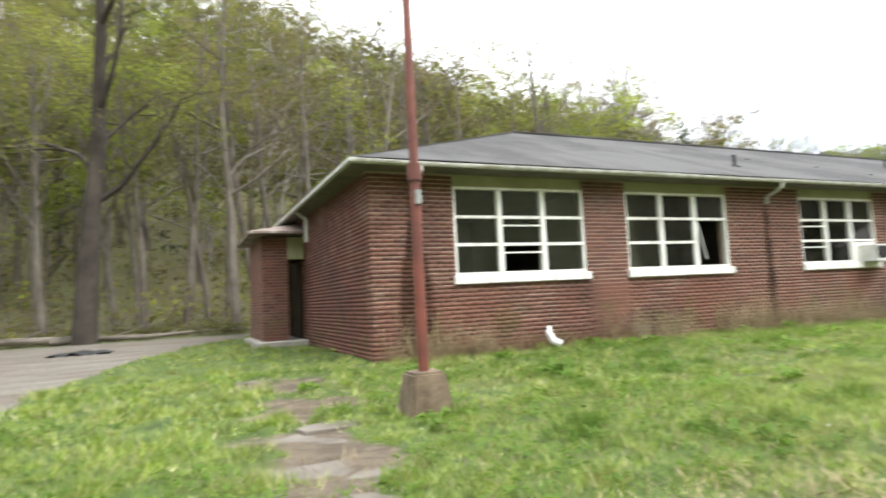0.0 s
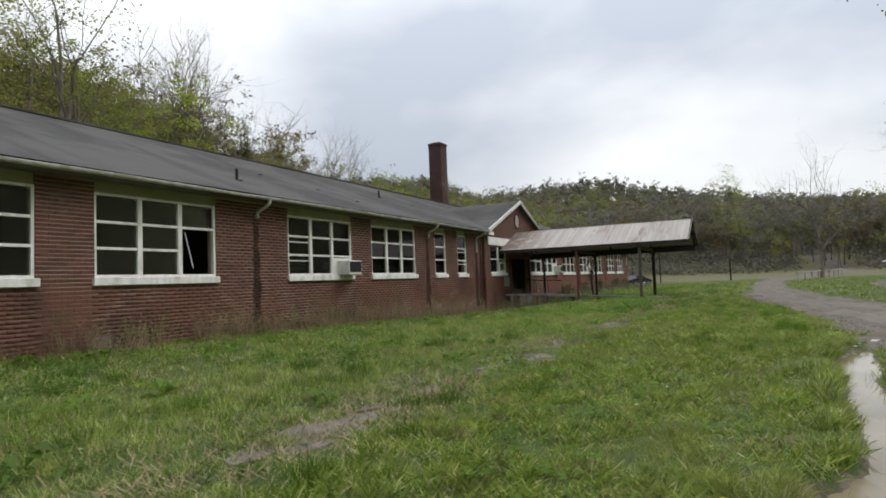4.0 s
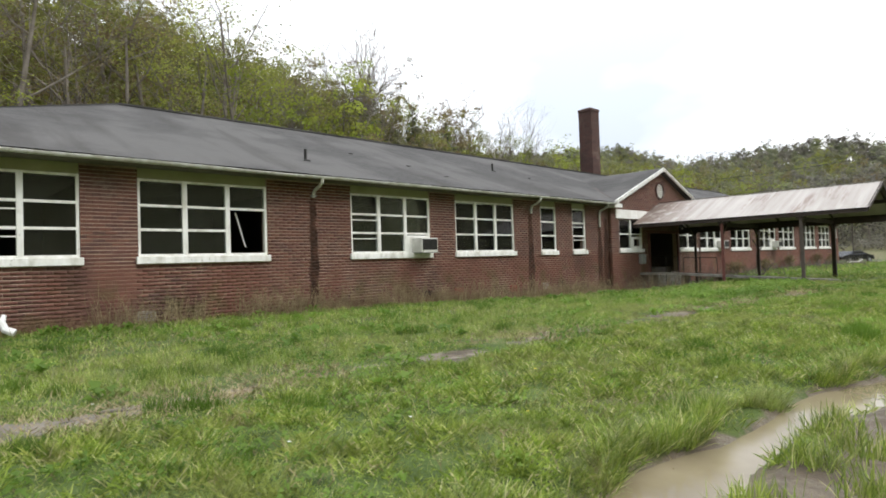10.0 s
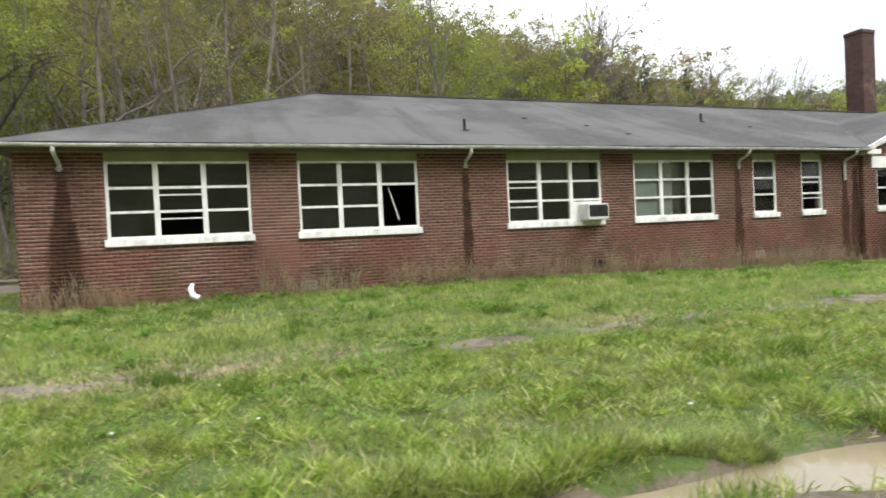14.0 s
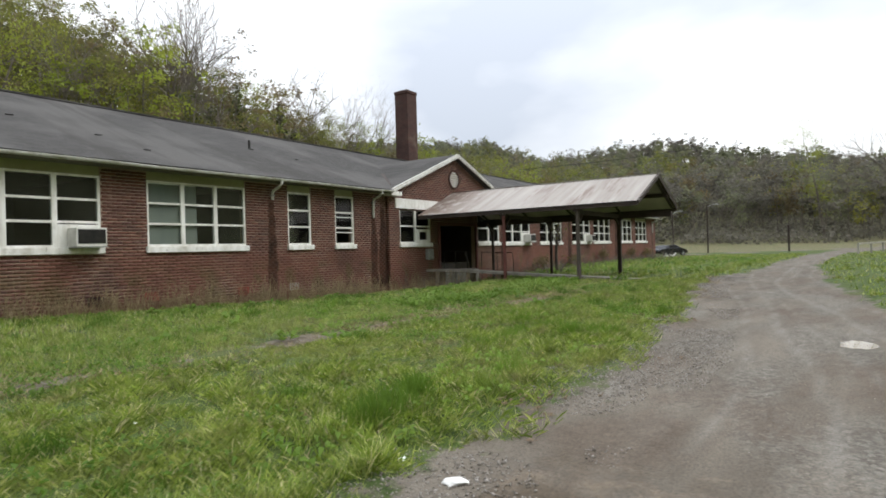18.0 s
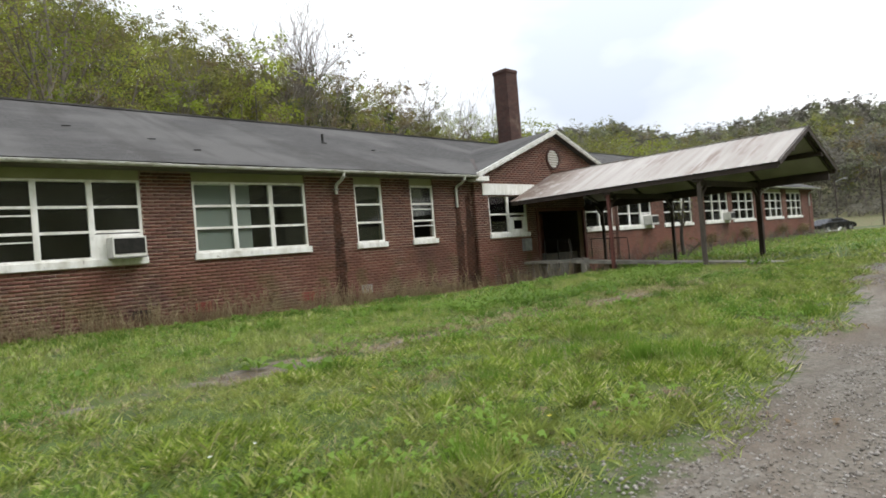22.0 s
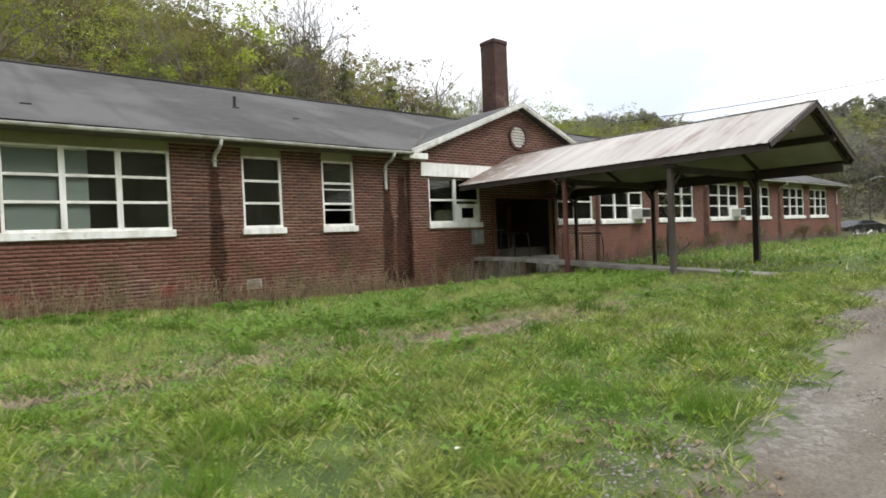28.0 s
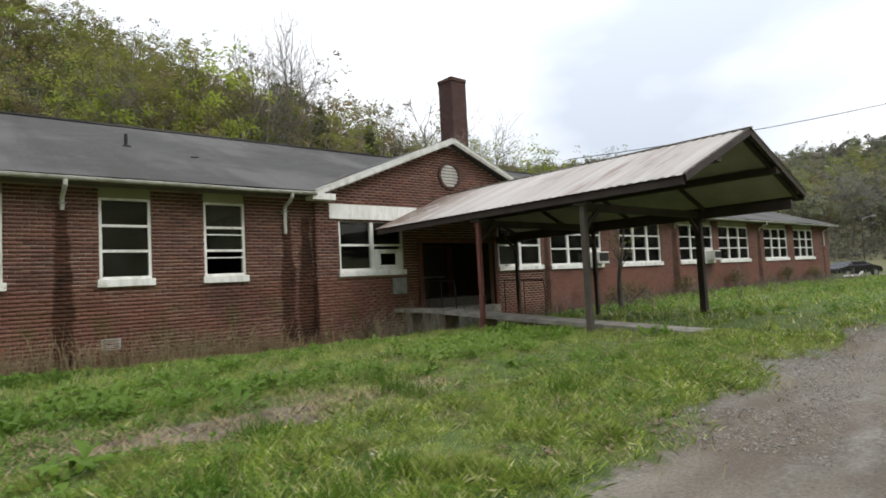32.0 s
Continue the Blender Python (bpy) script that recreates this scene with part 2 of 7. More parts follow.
def flaking_white(name, dirt=0.5):
    """White paint gone chalky, flaking off grey wood."""
    q = Nodes(name, 0.6, spec=0.35)
    run = q.noise(2.0, q.pos(scale=(3.0, 3.0, 0.6)), detail=6.0)
    c = q.ramp(run, (0.32, (0.6 - 0.2 * (dirt > 0.7), 0.59 - 0.2 * (dirt > 0.7), 0.54 - 0.2 * (dirt > 0.7))), (0.6, (0.8 - 0.2 * (dirt > 0.7), 0.8 - 0.2 * (dirt > 0.7), 0.77 - 0.2 * (dirt > 0.7))))
    flake = q.step(q.noise(11.0, detail=7.0, rough=0.65), 0.66 - 0.08 * dirt, 0.7)
    c = q.mix(q.math("MULTIPLY", flake, 0.8), c, (0.22, 0.19, 0.15))
    c = q.mix(q.math("MULTIPLY", q.step(q.noise(3.5, detail=5.0), 0.5, 0.75), dirt), c, (0.36, 0.34, 0.27))
    q.colour(c)
    q.bump(flake, 0.3, 0.002)
    return q.m


def glass_material():
    q = Nodes("window_glass", 0.03)
    q.n.remove(q.b)
    gloss, clear, mixer = q.n.new("ShaderNodeBsdfGlossy"), q.n.new("ShaderNodeBsdfTransparent"), q.n.new("ShaderNodeMixShader")
    gloss.inputs["Roughness"].default_value = 0.03
    clear.inputs["Color"].default_value = (0.62, 0.66, 0.63, 1)
    fres = q.n.new("ShaderNodeFresnel")
    fres.inputs["IOR"].default_value = 1.5
    wave = q.n.new("ShaderNodeBump")
    wave.inputs["Strength"].default_value, wave.inputs["Distance"].default_value = 0.04, 0.02
    q.l.new(q.noise(2.5), wave.inputs["Height"])
    q.l.new(wave.outputs["Normal"], gloss.inputs["Normal"])
    q.l.new(fres.outputs["Fac"], mixer.inputs["Fac"])
    dirt = q.n.new("ShaderNodeBsdfDiffuse")
    dirt.inputs["Color"].default_value = (0.3, 0.3, 0.27, 1)
    dusty = q.n.new("ShaderNodeMixShader")
    q.l.new(clear.outputs[0], dusty.inputs[1])
    q.l.new(dirt.outputs[0], dusty.inputs[2])
    q.l.new(q.step(q.noise(1.7, detail=6.0), 0.35, 0.8, 0.0, 0.035), dusty.inputs["Fac"])
    q.l.new(dusty.outputs[0], mixer.inputs[1])
    q.l.new(gloss.outputs[0], mixer.inputs[2])
    q.l.new(mixer.outputs[0], q.out.inputs["Surface"])
    return q.m


def metal_roof_material():
    """Galvanised sheet, dull, with rust runs down the slope."""
    q = Nodes("corrugated_sheet", 0.68, 0.1, 0.4)
    run = q.noise(1.6, q.pos(scale=(0.15, 2.2, 0.15)), detail=6.0)
    c = q.ramp(run, (0.35, (0.32, 0.292, 0.266)), (0.65, (0.39, 0.362, 0.336)))
    ax = q.axes()
    band = q.math("MULTIPLY", q.step(q.noise(1.1, q.pos(scale=(0.3, 1.0, 0.3)), detail=5.0), 0.5, 0.64), q.step(q.noise(6.0, q.pos(scale=(0.12, 2.0, 0.12))), 0.4, 0.6))
    c = q.mix(q.math("MULTIPLY", band, 0.6), c, (0.15, 0.09, 0.065))
    wall_end = q.math("MULTIPLY", q.step(ax[1], 7.0, 9.8), q.step(q.noise(2.4, detail=6.0), 0.36, 0.52))
    q.colour(q.mix(q.math("MULTIPLY", wall_end, 0.8), c, (0.15, 0.1, 0.075)))
    q.rough(q.step(run, 0.3, 0.7, 0.78, 0.6))
    return q.m


def ground_material():
    """Grassy soil, gravel road, bare mud, leaf litter and old asphalt, mixed by the ground's own zones."""
    q = Nodes("ground", 0.95, spec=0.3)
    zone = q.n.new("ShaderNodeAttribute")
    zone.attribute_name = "zone"
    z = q.n.new("ShaderNodeSeparateColor")
    q.l.new(zone.outputs["Color"], z.inputs[0])
    big, mid, fine = q.noise(0.35, detail=6.0), q.noise(3.0, detail=6.0), q.noise(55.0, detail=6.0, rough=0.7)
    turf = q.ramp(mid, (0.3, (0.03, 0.048, 0.01)), (0.5, (0.055, 0.084, 0.015)), (0.7, (0.09, 0.115, 0.028)))
    turf = q.mix(q.step(big, 0.52, 0.66, 0.0, 0.5), turf, (0.1, 0.1, 0.036))
    stones = q.n.new("ShaderNodeTexVoronoi")
    stones.inputs["Scale"].default_value = 26.0
    q.l.new(q.pos(), stones.inputs["Vector"])
    chip = q.n.new("ShaderNodeSeparateColor")
    q.l.new(stones.outputs["Color"], chip.inputs[0])
    gravel = q.ramp(chip.outputs[0], (0.0, (0.085, 0.076, 0.064)), (0.5, (0.15, 0.137, 0.118)), (1.0, (0.24, 0.225, 0.2)))
    dust = q.ramp(q.noise(1.2, q.pos(scale=(0.35, 1.6, 1.0)), detail=6.0), (0.35, (0.098, 0.08, 0.062)), (0.65, (0.168, 0.142, 0.114)))
    road = q.mix(q.step(q.noise(1.0, q.pos(scale=(0.4, 1.3, 1.0)), detail=6.0), 0.4, 0.6, 0.45, 0.97), gravel, dust)
    road = q.mix(q.math("MULTIPLY", q.step(q.noise(0.7, q.pos(scale=(0.5, 1.0, 1.0)), detail=7.0, rough=0.62), 0.48, 0.6), 0.5), road, q.ramp(q.noise(9.0, detail=6.0), (0.35, (0.075, 0.052, 0.037)), (0.65, (0.13, 0.095, 0.07))))
    road = q.mix(q.math("MULTIPLY", q.step(q.math("ADD", zone.outputs["Alpha"], q.math("MULTIPLY", q.math("SUBTRACT", q.noise(1.1, detail=7.0, rough=0.65), 0.5), 1.3)), 0.3, 1.1), 0.5), road, (0.22, 0.202, 0.18))
    mud = q.ramp(mid, (0.3, (0.055, 0.04, 0.026)), (0.7, (0.14, 0.105, 0.07)))
    litter = q.ramp(q.noise(7.0, detail=6.0), (0.3, (0.09, 0.076, 0.042)), (0.5, (0.15, 0.125, 0.068)), (0.62, (0.1, 0.115, 0.045)), (0.75, (0.2, 0.165, 0.1)))
    litter = q.mix(q.step(q.noise(0.4, detail=8.0, rough=0.7), 0.42, 0.6, 0.0, 0.6), litter, (0.11, 0.12, 0.05))
    edge = q.math("MULTIPLY", q.math("SUBTRACT", q.noise(6.0, detail=6.0), 0.5), 1.2)
    on_road = q.step(q.math("ADD", z.outputs[0], edge), 0.36, 0.64)
    on_mud = q.step(q.math("ADD", z.outputs[1], edge), 0.36, 0.64)
    on_litter = q.step(q.math("ADD", z.outputs[2], edge), 0.36, 0.64)
    c = q.mix(on_litter, turf, litter)
    c = q.mix(on_road, c, road)
    c = q.mix(on_mud, c, mud)
    q.colour(q.mix(0.8, c, q.ramp(fine, (0.34, (0.27, 0.3, 0.3)), (0.7, (0.72, 0.72, 0.72))), "OVERLAY"))
    q.rough(q.math("SUBTRACT", 0.95, q.math("MULTIPLY", on_mud, q.step(mid, 0.4, 0.6, 0.2, 0.55))))
    q.bump(q.math("ADD", fine, q.math("MULTIPLY", stones.outputs["Distance"], -0.8)), 0.5, 0.015)
    return q.m


def water_material():
    q = Nodes("muddy_water", 0.04, spec=0.5)
    q.b.inputs["IOR"].default_value = 1.33
    silt = q.noise(1.4, detail=5.0)
    q.colour(q.ramp(silt, (0.35, (0.16, 0.13, 0.08)), (0.65, (0.235, 0.195, 0.128))))
    q.bump(q.noise(9.0, detail=2.0), 0.02, 0.004)
    return q.m


def leaf_material(name, *stops, rough=0.6, through=0.5):
    q = Nodes(name, rough, spec=0.25)
    lot, each = q.random(), q.island()
    tone = q.ramp(q.math("ADD", q.math("ADD", q.math("MULTIPLY", lot, 0.3), q.math("MULTIPLY", each, 0.2)), q.step(q.noise(0.2, detail=2.0), 0.34, 0.66, 0.0, 0.5)), *stops)
    wide = q.noise(0.09, detail=3.0)
    tone = q.mix(0.75, tone, q.ramp(wide, (0.32, (0.3, 0.3, 0.3)), (0.68, (0.72, 0.72, 0.72))), "OVERLAY")
    q.colour(tone)
    thin = q.n.new("ShaderNodeBsdfTranslucent")
    q.set(thin.inputs["Color"], tone)
    both = q.n.new("ShaderNodeMixShader")
    both.inputs["Fac"].default_value = through
    q.l.new(q.b.outputs[0], both.inputs[1])
    q.l.new(thin.outputs[0], both.inputs[2])
    q.l.new(both.outputs[0], q.out.inputs["Surface"])
    return q.m


def grass_material():
    q = Nodes("grass_blades", 0.42, spec=0.5)
    each = q.island()
    tone = q.ramp(each, (0.0, (0.082, 0.125, 0.017)), (0.36, (0.16, 0.235, 0.03)), (0.66, (0.242, 0.318, 0.05)), (0.85, (0.34, 0.385, 0.095)), (0.95, (0.5, 0.46, 0.26)))
    tone = q.mix(q.step(q.noise(0.55, detail=5.0), 0.49, 0.66, 0.0, 0.55), tone, (0.3, 0.32, 0.1))
    tone = q.mix(q.step(q.noise(1.9, detail=5.0, rough=0.65), 0.58, 0.7, 0.0, 0.55), tone, (0.3, 0.25, 0.125))
    tone = q.mix(q.step(q.noise(1.1, detail=4.0), 0.52, 0.68, 0.0, 0.4), tone, (0.09, 0.17, 0.022))
    tone = q.mix(0.8, tone, q.ramp(q.noise(4.5, detail=3.0), (0.34, (0.32, 0.31, 0.3)), (0.66, (0.76, 0.76, 0.72))), "OVERLAY")
    q.colour(tone)
    thin = q.n.new("ShaderNodeBsdfTranslucent")
    q.set(thin.inputs["Color"], tone)
    both = q.n.new("ShaderNodeMixShader")
    both.inputs["Fac"].default_value = 0.35
    q.l.new(q.b.outputs[0], both.inputs[1])
    q.l.new(thin.outputs[0], both.inputs[2])
    q.l.new(both.outputs[0], q.out.inputs["Surface"])
    return q.m


SHINGLE, GLASS, SHEET, GROUND, WATER, GRASS = shingle_material(), glass_material(), metal_roof_material(), ground_material(), water_material(), grass_material()
WHITE, SILL, TRIM = flaking_white("window_paint", 0.35), flaking_white("sill_paint", 0.55), flaking_white("eave_paint", 0.85)
OLIVE = plain("olive_panel", (0.23, 0.225, 0.125), (0.34, 0.33, 0.2), 0.7, 1.5)
# dark timber; also paints the shade inside the entrance recess
DARKWOOD_AND_SHADE = plain("dark_wood_and_recess_shade", (0.025, 0.0175, 0.0148), (0.052, 0.036, 0.029), 0.75, 2.0)
POSTWOOD = plain("greyed_post_wood", (0.05, 0.04, 0.033), (0.1, 0.082, 0.068), 0.85, 2.0)
REDWOOD = plain("red_brown_paint", (0.09, 0.03, 0.024), (0.16, 0.055, 0.045), 0.65, 2.0)
RUST = plain("rusty_red_paint", (0.085, 0.03, 0.023), (0.19, 0.058, 0.04), 0.6, 2.5)
CONCRETE = plain("weathered_concrete", (0.2, 0.185, 0.16), (0.42, 0.4, 0.36), 0.9, 2.2, bump=0.4)
RAMPSTONE = plain("mossy_ramp_concrete", (0.12, 0.11, 0.088), (0.29, 0.27, 0.235), 0.9, 2.4, bump=0.5)
PATHSTONE = plain("path_concrete", (0.085, 0.072, 0.056), (0.17, 0.148, 0.12), 0.85, 2.6, bump=0.5)
BLOCK = plain("mossy_block", (0.07, 0.05, 0.03), (0.2, 0.15, 0.1), 0.95, 5.0, bump=0.6)
SOFFITWOOD = plain("soffit_wood", (0.09, 0.078, 0.06), (0.16, 0.14, 0.115), 0.85, 2.0)
# wall, floor and ceiling colours are darkened to paint in the rooms' dimness
PLASTER = plain("inner_wall_paint_and_shade", (0.05, 0.05, 0.04), (0.095, 0.095, 0.08), 0.7, 0.8)
TILEFLOOR = plain("inner_floor_and_shade", (0.05, 0.045, 0.04), (0.09, 0.08, 0.07), 0.6, 1.5)
CEILING = plain("stained_ceiling_and_shade", (0.13, 0.125, 0.11), (0.24, 0.23, 0.21), 0.9, 0.7)
SOFFIT = plain("canopy_ceiling", (0.29, 0.25, 0.24), (0.43, 0.385, 0.37), 0.85, 1.2)
BLIND = plain("pale_blind", (0.7, 0.75, 0.75), (0.82, 0.86, 0.86), 0.8, 1.0)
ACCASE = plain("cream_casing", (0.52, 0.51, 0.47), (0.7, 0.69, 0.65), 0.45, 4.0)
GRILLE = plain("grey_grille", (0.05, 0.05, 0.05), (0.11, 0.11, 0.11), 0.5, 9.0, metal=0.4)
GALV = plain("grey_metal_box", (0.2, 0.21, 0.2), (0.34, 0.35, 0.33), 0.5, 5.0, metal=0.5)
BLACKIRON = plain("black_iron", (0.014, 0.014, 0.014), (0.035, 0.033, 0.03), 0.5, 8.0, metal=0.6)
BARK = plain("grey_bark", (0.085, 0.071, 0.056), (0.2, 0.175, 0.145), 0.95, 1.5, 25.0, bump=0.7)
DARKBARK = plain("dark_bark", (0.03, 0.024, 0.019), (0.075, 0.062, 0.05), 0.95, 1.5, 25.0, bump=0.7)
PALEBARK = plain("pale_bark", (0.2, 0.18, 0.155), (0.36, 0.33, 0.29), 0.95, 1.5, 25.0, bump=0.6)
STRAW = plain("dry_straw", (0.17, 0.13, 0.07), (0.36, 0.29, 0.17), 0.9, 3.0)
DOORS = plain("dark_door", (0.03, 0.02, 0.018), (0.06, 0.04, 0.035), 0.5, 3.0)
REDPATCH = plain("red_repair_paint", (0.19, 0.04, 0.03), (0.3, 0.07, 0.05), 0.8, 5.0)
CARPAINT = plain("dark_car_paint", (0.012, 0.013, 0.015), (0.022, 0.023, 0.026), 0.2, 3.0, metal=0.4, bump=0.0, spec=0.6)
TYRE = plain("black_rubber", (0.012, 0.012, 0.012), (0.025, 0.025, 0.025), 0.85, 8.0)
LITTER = plain("white_litter", (0.6, 0.6, 0.58), (0.78, 0.78, 0.76), 0.6, 6.0)
LEAF_OLIVE = leaf_material("olive_spring_leaves", (0.0, (0.078, 0.08, 0.024)), (0.5, (0.165, 0.168, 0.042)), (1.0, (0.29, 0.28, 0.068)))
LEAF_LIME = leaf_material("lime_spring_leaves", (0.0, (0.12, 0.16, 0.022)), (0.5, (0.24, 0.285, 0.04)), (1.0, (0.35, 0.38, 0.08)))
LEAF_BROWN = leaf_material("budding_twigs", (0.0, (0.09, 0.07, 0.038)), (0.5, (0.155, 0.122, 0.06)), (1.0, (0.23, 0.19, 0.09)))
LEAF_DARK = leaf_material("evergreen_needles", (0.0, (0.04, 0.052, 0.022)), (0.5, (0.062, 0.08, 0.032)), (1.0, (0.095, 0.115, 0.045)))
WEED = leaf_material("broad_weed_leaves", (0.0, (0.085, 0.16, 0.02)), (0.5, (0.14, 0.23, 0.034)), (1.0, (0.21, 0.3, 0.06)))
YELLOW = plain("yellow_petals", (0.6, 0.45, 0.02), (0.8, 0.62, 0.05), 0.6, 20.0)

# far-off leaves, greyed and paled so that haze sits in their colour
LEAF_HILL = leaf_material("hazed_spring_canopy", (0.0, (0.125, 0.135, 0.085)), (0.5, (0.16, 0.172, 0.1)), (1.0, (0.21, 0.225, 0.12)))
LEAF_GREY = leaf_material("hazed_bare_canopy", (0.0, (0.115, 0.108, 0.088)), (0.5, (0.145, 0.136, 0.11)), (1.0, (0.18, 0.168, 0.132)))


# ---- mesh helpers ----
def fast_mesh(name, verts, faces, material=None, smooth=False):
    """A mesh from arrays: verts (n, 3) and faces (m, 3 or 4)."""
    verts, faces = np.asarray(verts, dtype=np.float32), np.asarray(faces, dtype=np.int32)
    me = bpy.data.meshes.new(name)
    k = faces.shape[1]
    me.vertices.add(len(verts))
    me.vertices.foreach_set("co", verts.ravel())
    me.loops.add(faces.size)
    me.loops.foreach_set("vertex_index", faces.ravel())
    me.polygons.add(len(faces))
    me.polygons.foreach_set("loop_start", np.arange(0, faces.size, k, dtype=np.int32))
    me.polygons.foreach_set("loop_total", np.full(len(faces), k, dtype=np.int32))
    if smooth:
        me.polygons.foreach_set("use_smooth", np.ones(len(faces), dtype=bool))
    me.update(calc_edges=True)
    if material:
        me.materials.append(material)
    return me


def finish(bm, name, material, smooth=False):
    bmesh.ops.recalc_face_normals(bm, faces=bm.faces)
    me = bpy.data.meshes.new(name)
    bm.to_mesh(me)
    bm.free()
    me.materials.append(material)
    if smooth:
        for p in me.polygons:
            p.use_smooth = True
    return me


def part(name, bm, material, parent=None, label="", smooth=False):
    """One mesh object from a bmesh or a mesh, under its thing."""
    me = bm if isinstance(bm, bpy.types.Mesh) else finish(bm, name, material, smooth)
    ob = new(name, me)
    if parent is not None:
        ob.parent = parent
    if label:
        tagged(ob, label)
    return ob


def thing(name, label, category, group="", kind="", at=(0, 0, 0), rz=0.0):
    ob = new(name)
    ob.empty_display_size = 0.1
    ob.matrix_world = pose(*at, 0, 0, rz)
    return tagged(ob, label, category, group, kind)


def box(bm, x0, x1, y0, y1, z0, z1, bevel=0.0):
    vs = [bm.verts.new((x, y, z)) for x in (x0, x1) for y in (y0, y1) for z in (z0, z1)]
    fs = [bm.faces.new([vs[i] for i in f]) for f in ((0, 1, 3, 2), (4, 6, 7, 5), (0, 4, 5, 1), (2, 3, 7, 6), (0, 2, 6, 4), (1, 5, 7, 3))]
    if bevel:
        es = {e for f in fs for e in f.edges}
        bmesh.ops.bevel(bm, geom=list(es), offset=bevel, segments=1, affect="EDGES")
    return bm


def boxed(x0, x1, y0, y1, z0, z1, bevel=0.0):
    return box(bmesh.new(), x0, x1, y0, y1, z0, z1, bevel)


def tube(bm, pts, radii, sides=8, caps=True):
    """A bent tapered tube through the points."""
    rings = []
    for i, p in enumerate(pts):
        a, b = Vector(pts[max(i - 1, 0)]), Vector(pts[min(i + 1, len(pts) - 1)])
        q = (b - a).to_track_quat("Z", "Y")
        r = radii[i] if isinstance(radii, (list, tuple)) else radii
        rings.append([bm.verts.new(Vector(p) + q @ Vector((r * math.cos(2 * math.pi * k / sides), r * math.sin(2 * math.pi * k / sides), 0))) for k in range(sides)])
    for u, v in zip(rings, rings[1:]):
        for k in range(sides):
            bm.faces.new((u[k], u[(k + 1) % sides], v[(k + 1) % sides], v[k]))
    if caps:
        bm.faces.new(rings[0][::-1])
        bm.faces.new(rings[-1])
    return bm


def beam(bm, a, b, w, h):
    """A straight square timber from a to b, w wide and h deep."""
    a, b = Vector(a), Vector(b)
    q = (b - a).to_track_quat("Y", "Z")
    n = (b - a).length
    vs = [bm.verts.new(a + q @ Vector((sx * w / 2, t * n, sz * h / 2))) for sx in (-1, 1) for t in (0, 1) for sz in (-1, 1)]
    for f in ((0, 1, 3, 2), (4, 6, 7, 5), (0, 4, 5, 1), (2, 3, 7, 6), (0, 2, 6, 4), (1, 5, 7, 3)):
        bm.faces.new([vs[i] for i in f])
    return bm


def smoothstep(v, lo, hi):
    t = np.clip((v - lo) / (hi - lo), 0, 1)
    return t * t * (3 - 2 * t)


def vnoise(x, y, scale, seed=0):
    """Smooth value noise, 0 to 1, on arrays."""
    x, y = np.asarray(x, float) * scale, np.asarray(y, float) * scale
    ix, iy = np.floor(x).astype(np.int64), np.floor(y).astype(np.int64)
    fx, fy = x - ix, y - iy
    fx, fy = fx * fx * (3 - 2 * fx), fy * fy * (3 - 2 * fy)

    def h(a, b):
        k = (a * 374761393 + b * 668265263 + seed * 1442695041) & 0x7FFFFFFF
        k = ((k ^ (k >> 13)) * 1274126177) & 0x7FFFFFFF
        return ((k ^ (k >> 16)) & 0xFFFF) / 65535.0

    return (h(ix, iy) * (1 - fx) + h(ix + 1, iy) * fx) * (1 - fy) + (h(ix, iy + 1) * (1 - fx) + h(ix + 1, iy + 1) * fx) * fy


def fnoise(x, y, scale, seed=0):
    return 0.55 * vnoise(x, y, scale, seed) + 0.3 * vnoise(x, y, scale * 2.1, seed + 7) + 0.15 * vnoise(x, y, scale * 4.3, seed + 13)


# ---- plan ----
WY = 10.18            # face of the long front wall
X0, X1 = 3.07, 66.9   # ends of the building
YB = 24.8             # back wall
SILL_Z, HEAD_Z, EAVE_Z = 1.36, 3.22, 3.48
RIDGE_Y, RIDGE_Z = 17.5, 6.68
GX0, GX1, GY = 28.2, 37.4, 10.04   # the gabled entrance block
GPX, GPZ = 32.85, 5.4
ROAD_L = ((-60, -3.6), (3, -3.0), (12, -2.62), (17, -2.7), (22, -2.1), (27, -1.1), (31, -0.8), (38, -1.25), (47, -1.3), (69, -1.8), (90, -3.5), (140, -14))
ROAD_R = ((-60, -9), (3, -8), (15, -7.6), (20, -5.9), (23, -5.3), (30, -4.4), (43, -3.5), (69, -4.4), (90, -8), (140, -20))
DRIVE = ((-30, -2.8), (4, -2.5), (9, -1.95), (14, -1.2), (20, 0.4), (24, 2.6), (26, 9.0), (27, 30.0))
RUT = ((2.6, -1.1), (4, -1.5), (5.2, -1.8), (6.0, -2.05), (7.0, -2.25), (8.3, -2.25), (9.2, -2.3), (10.4, -2.4), (11.2, -2.53), (12.4, -2.85))


def line(pts, v):
    a = np.array(pts)
    return np.interp(v, a[:, 0], a[:, 1])


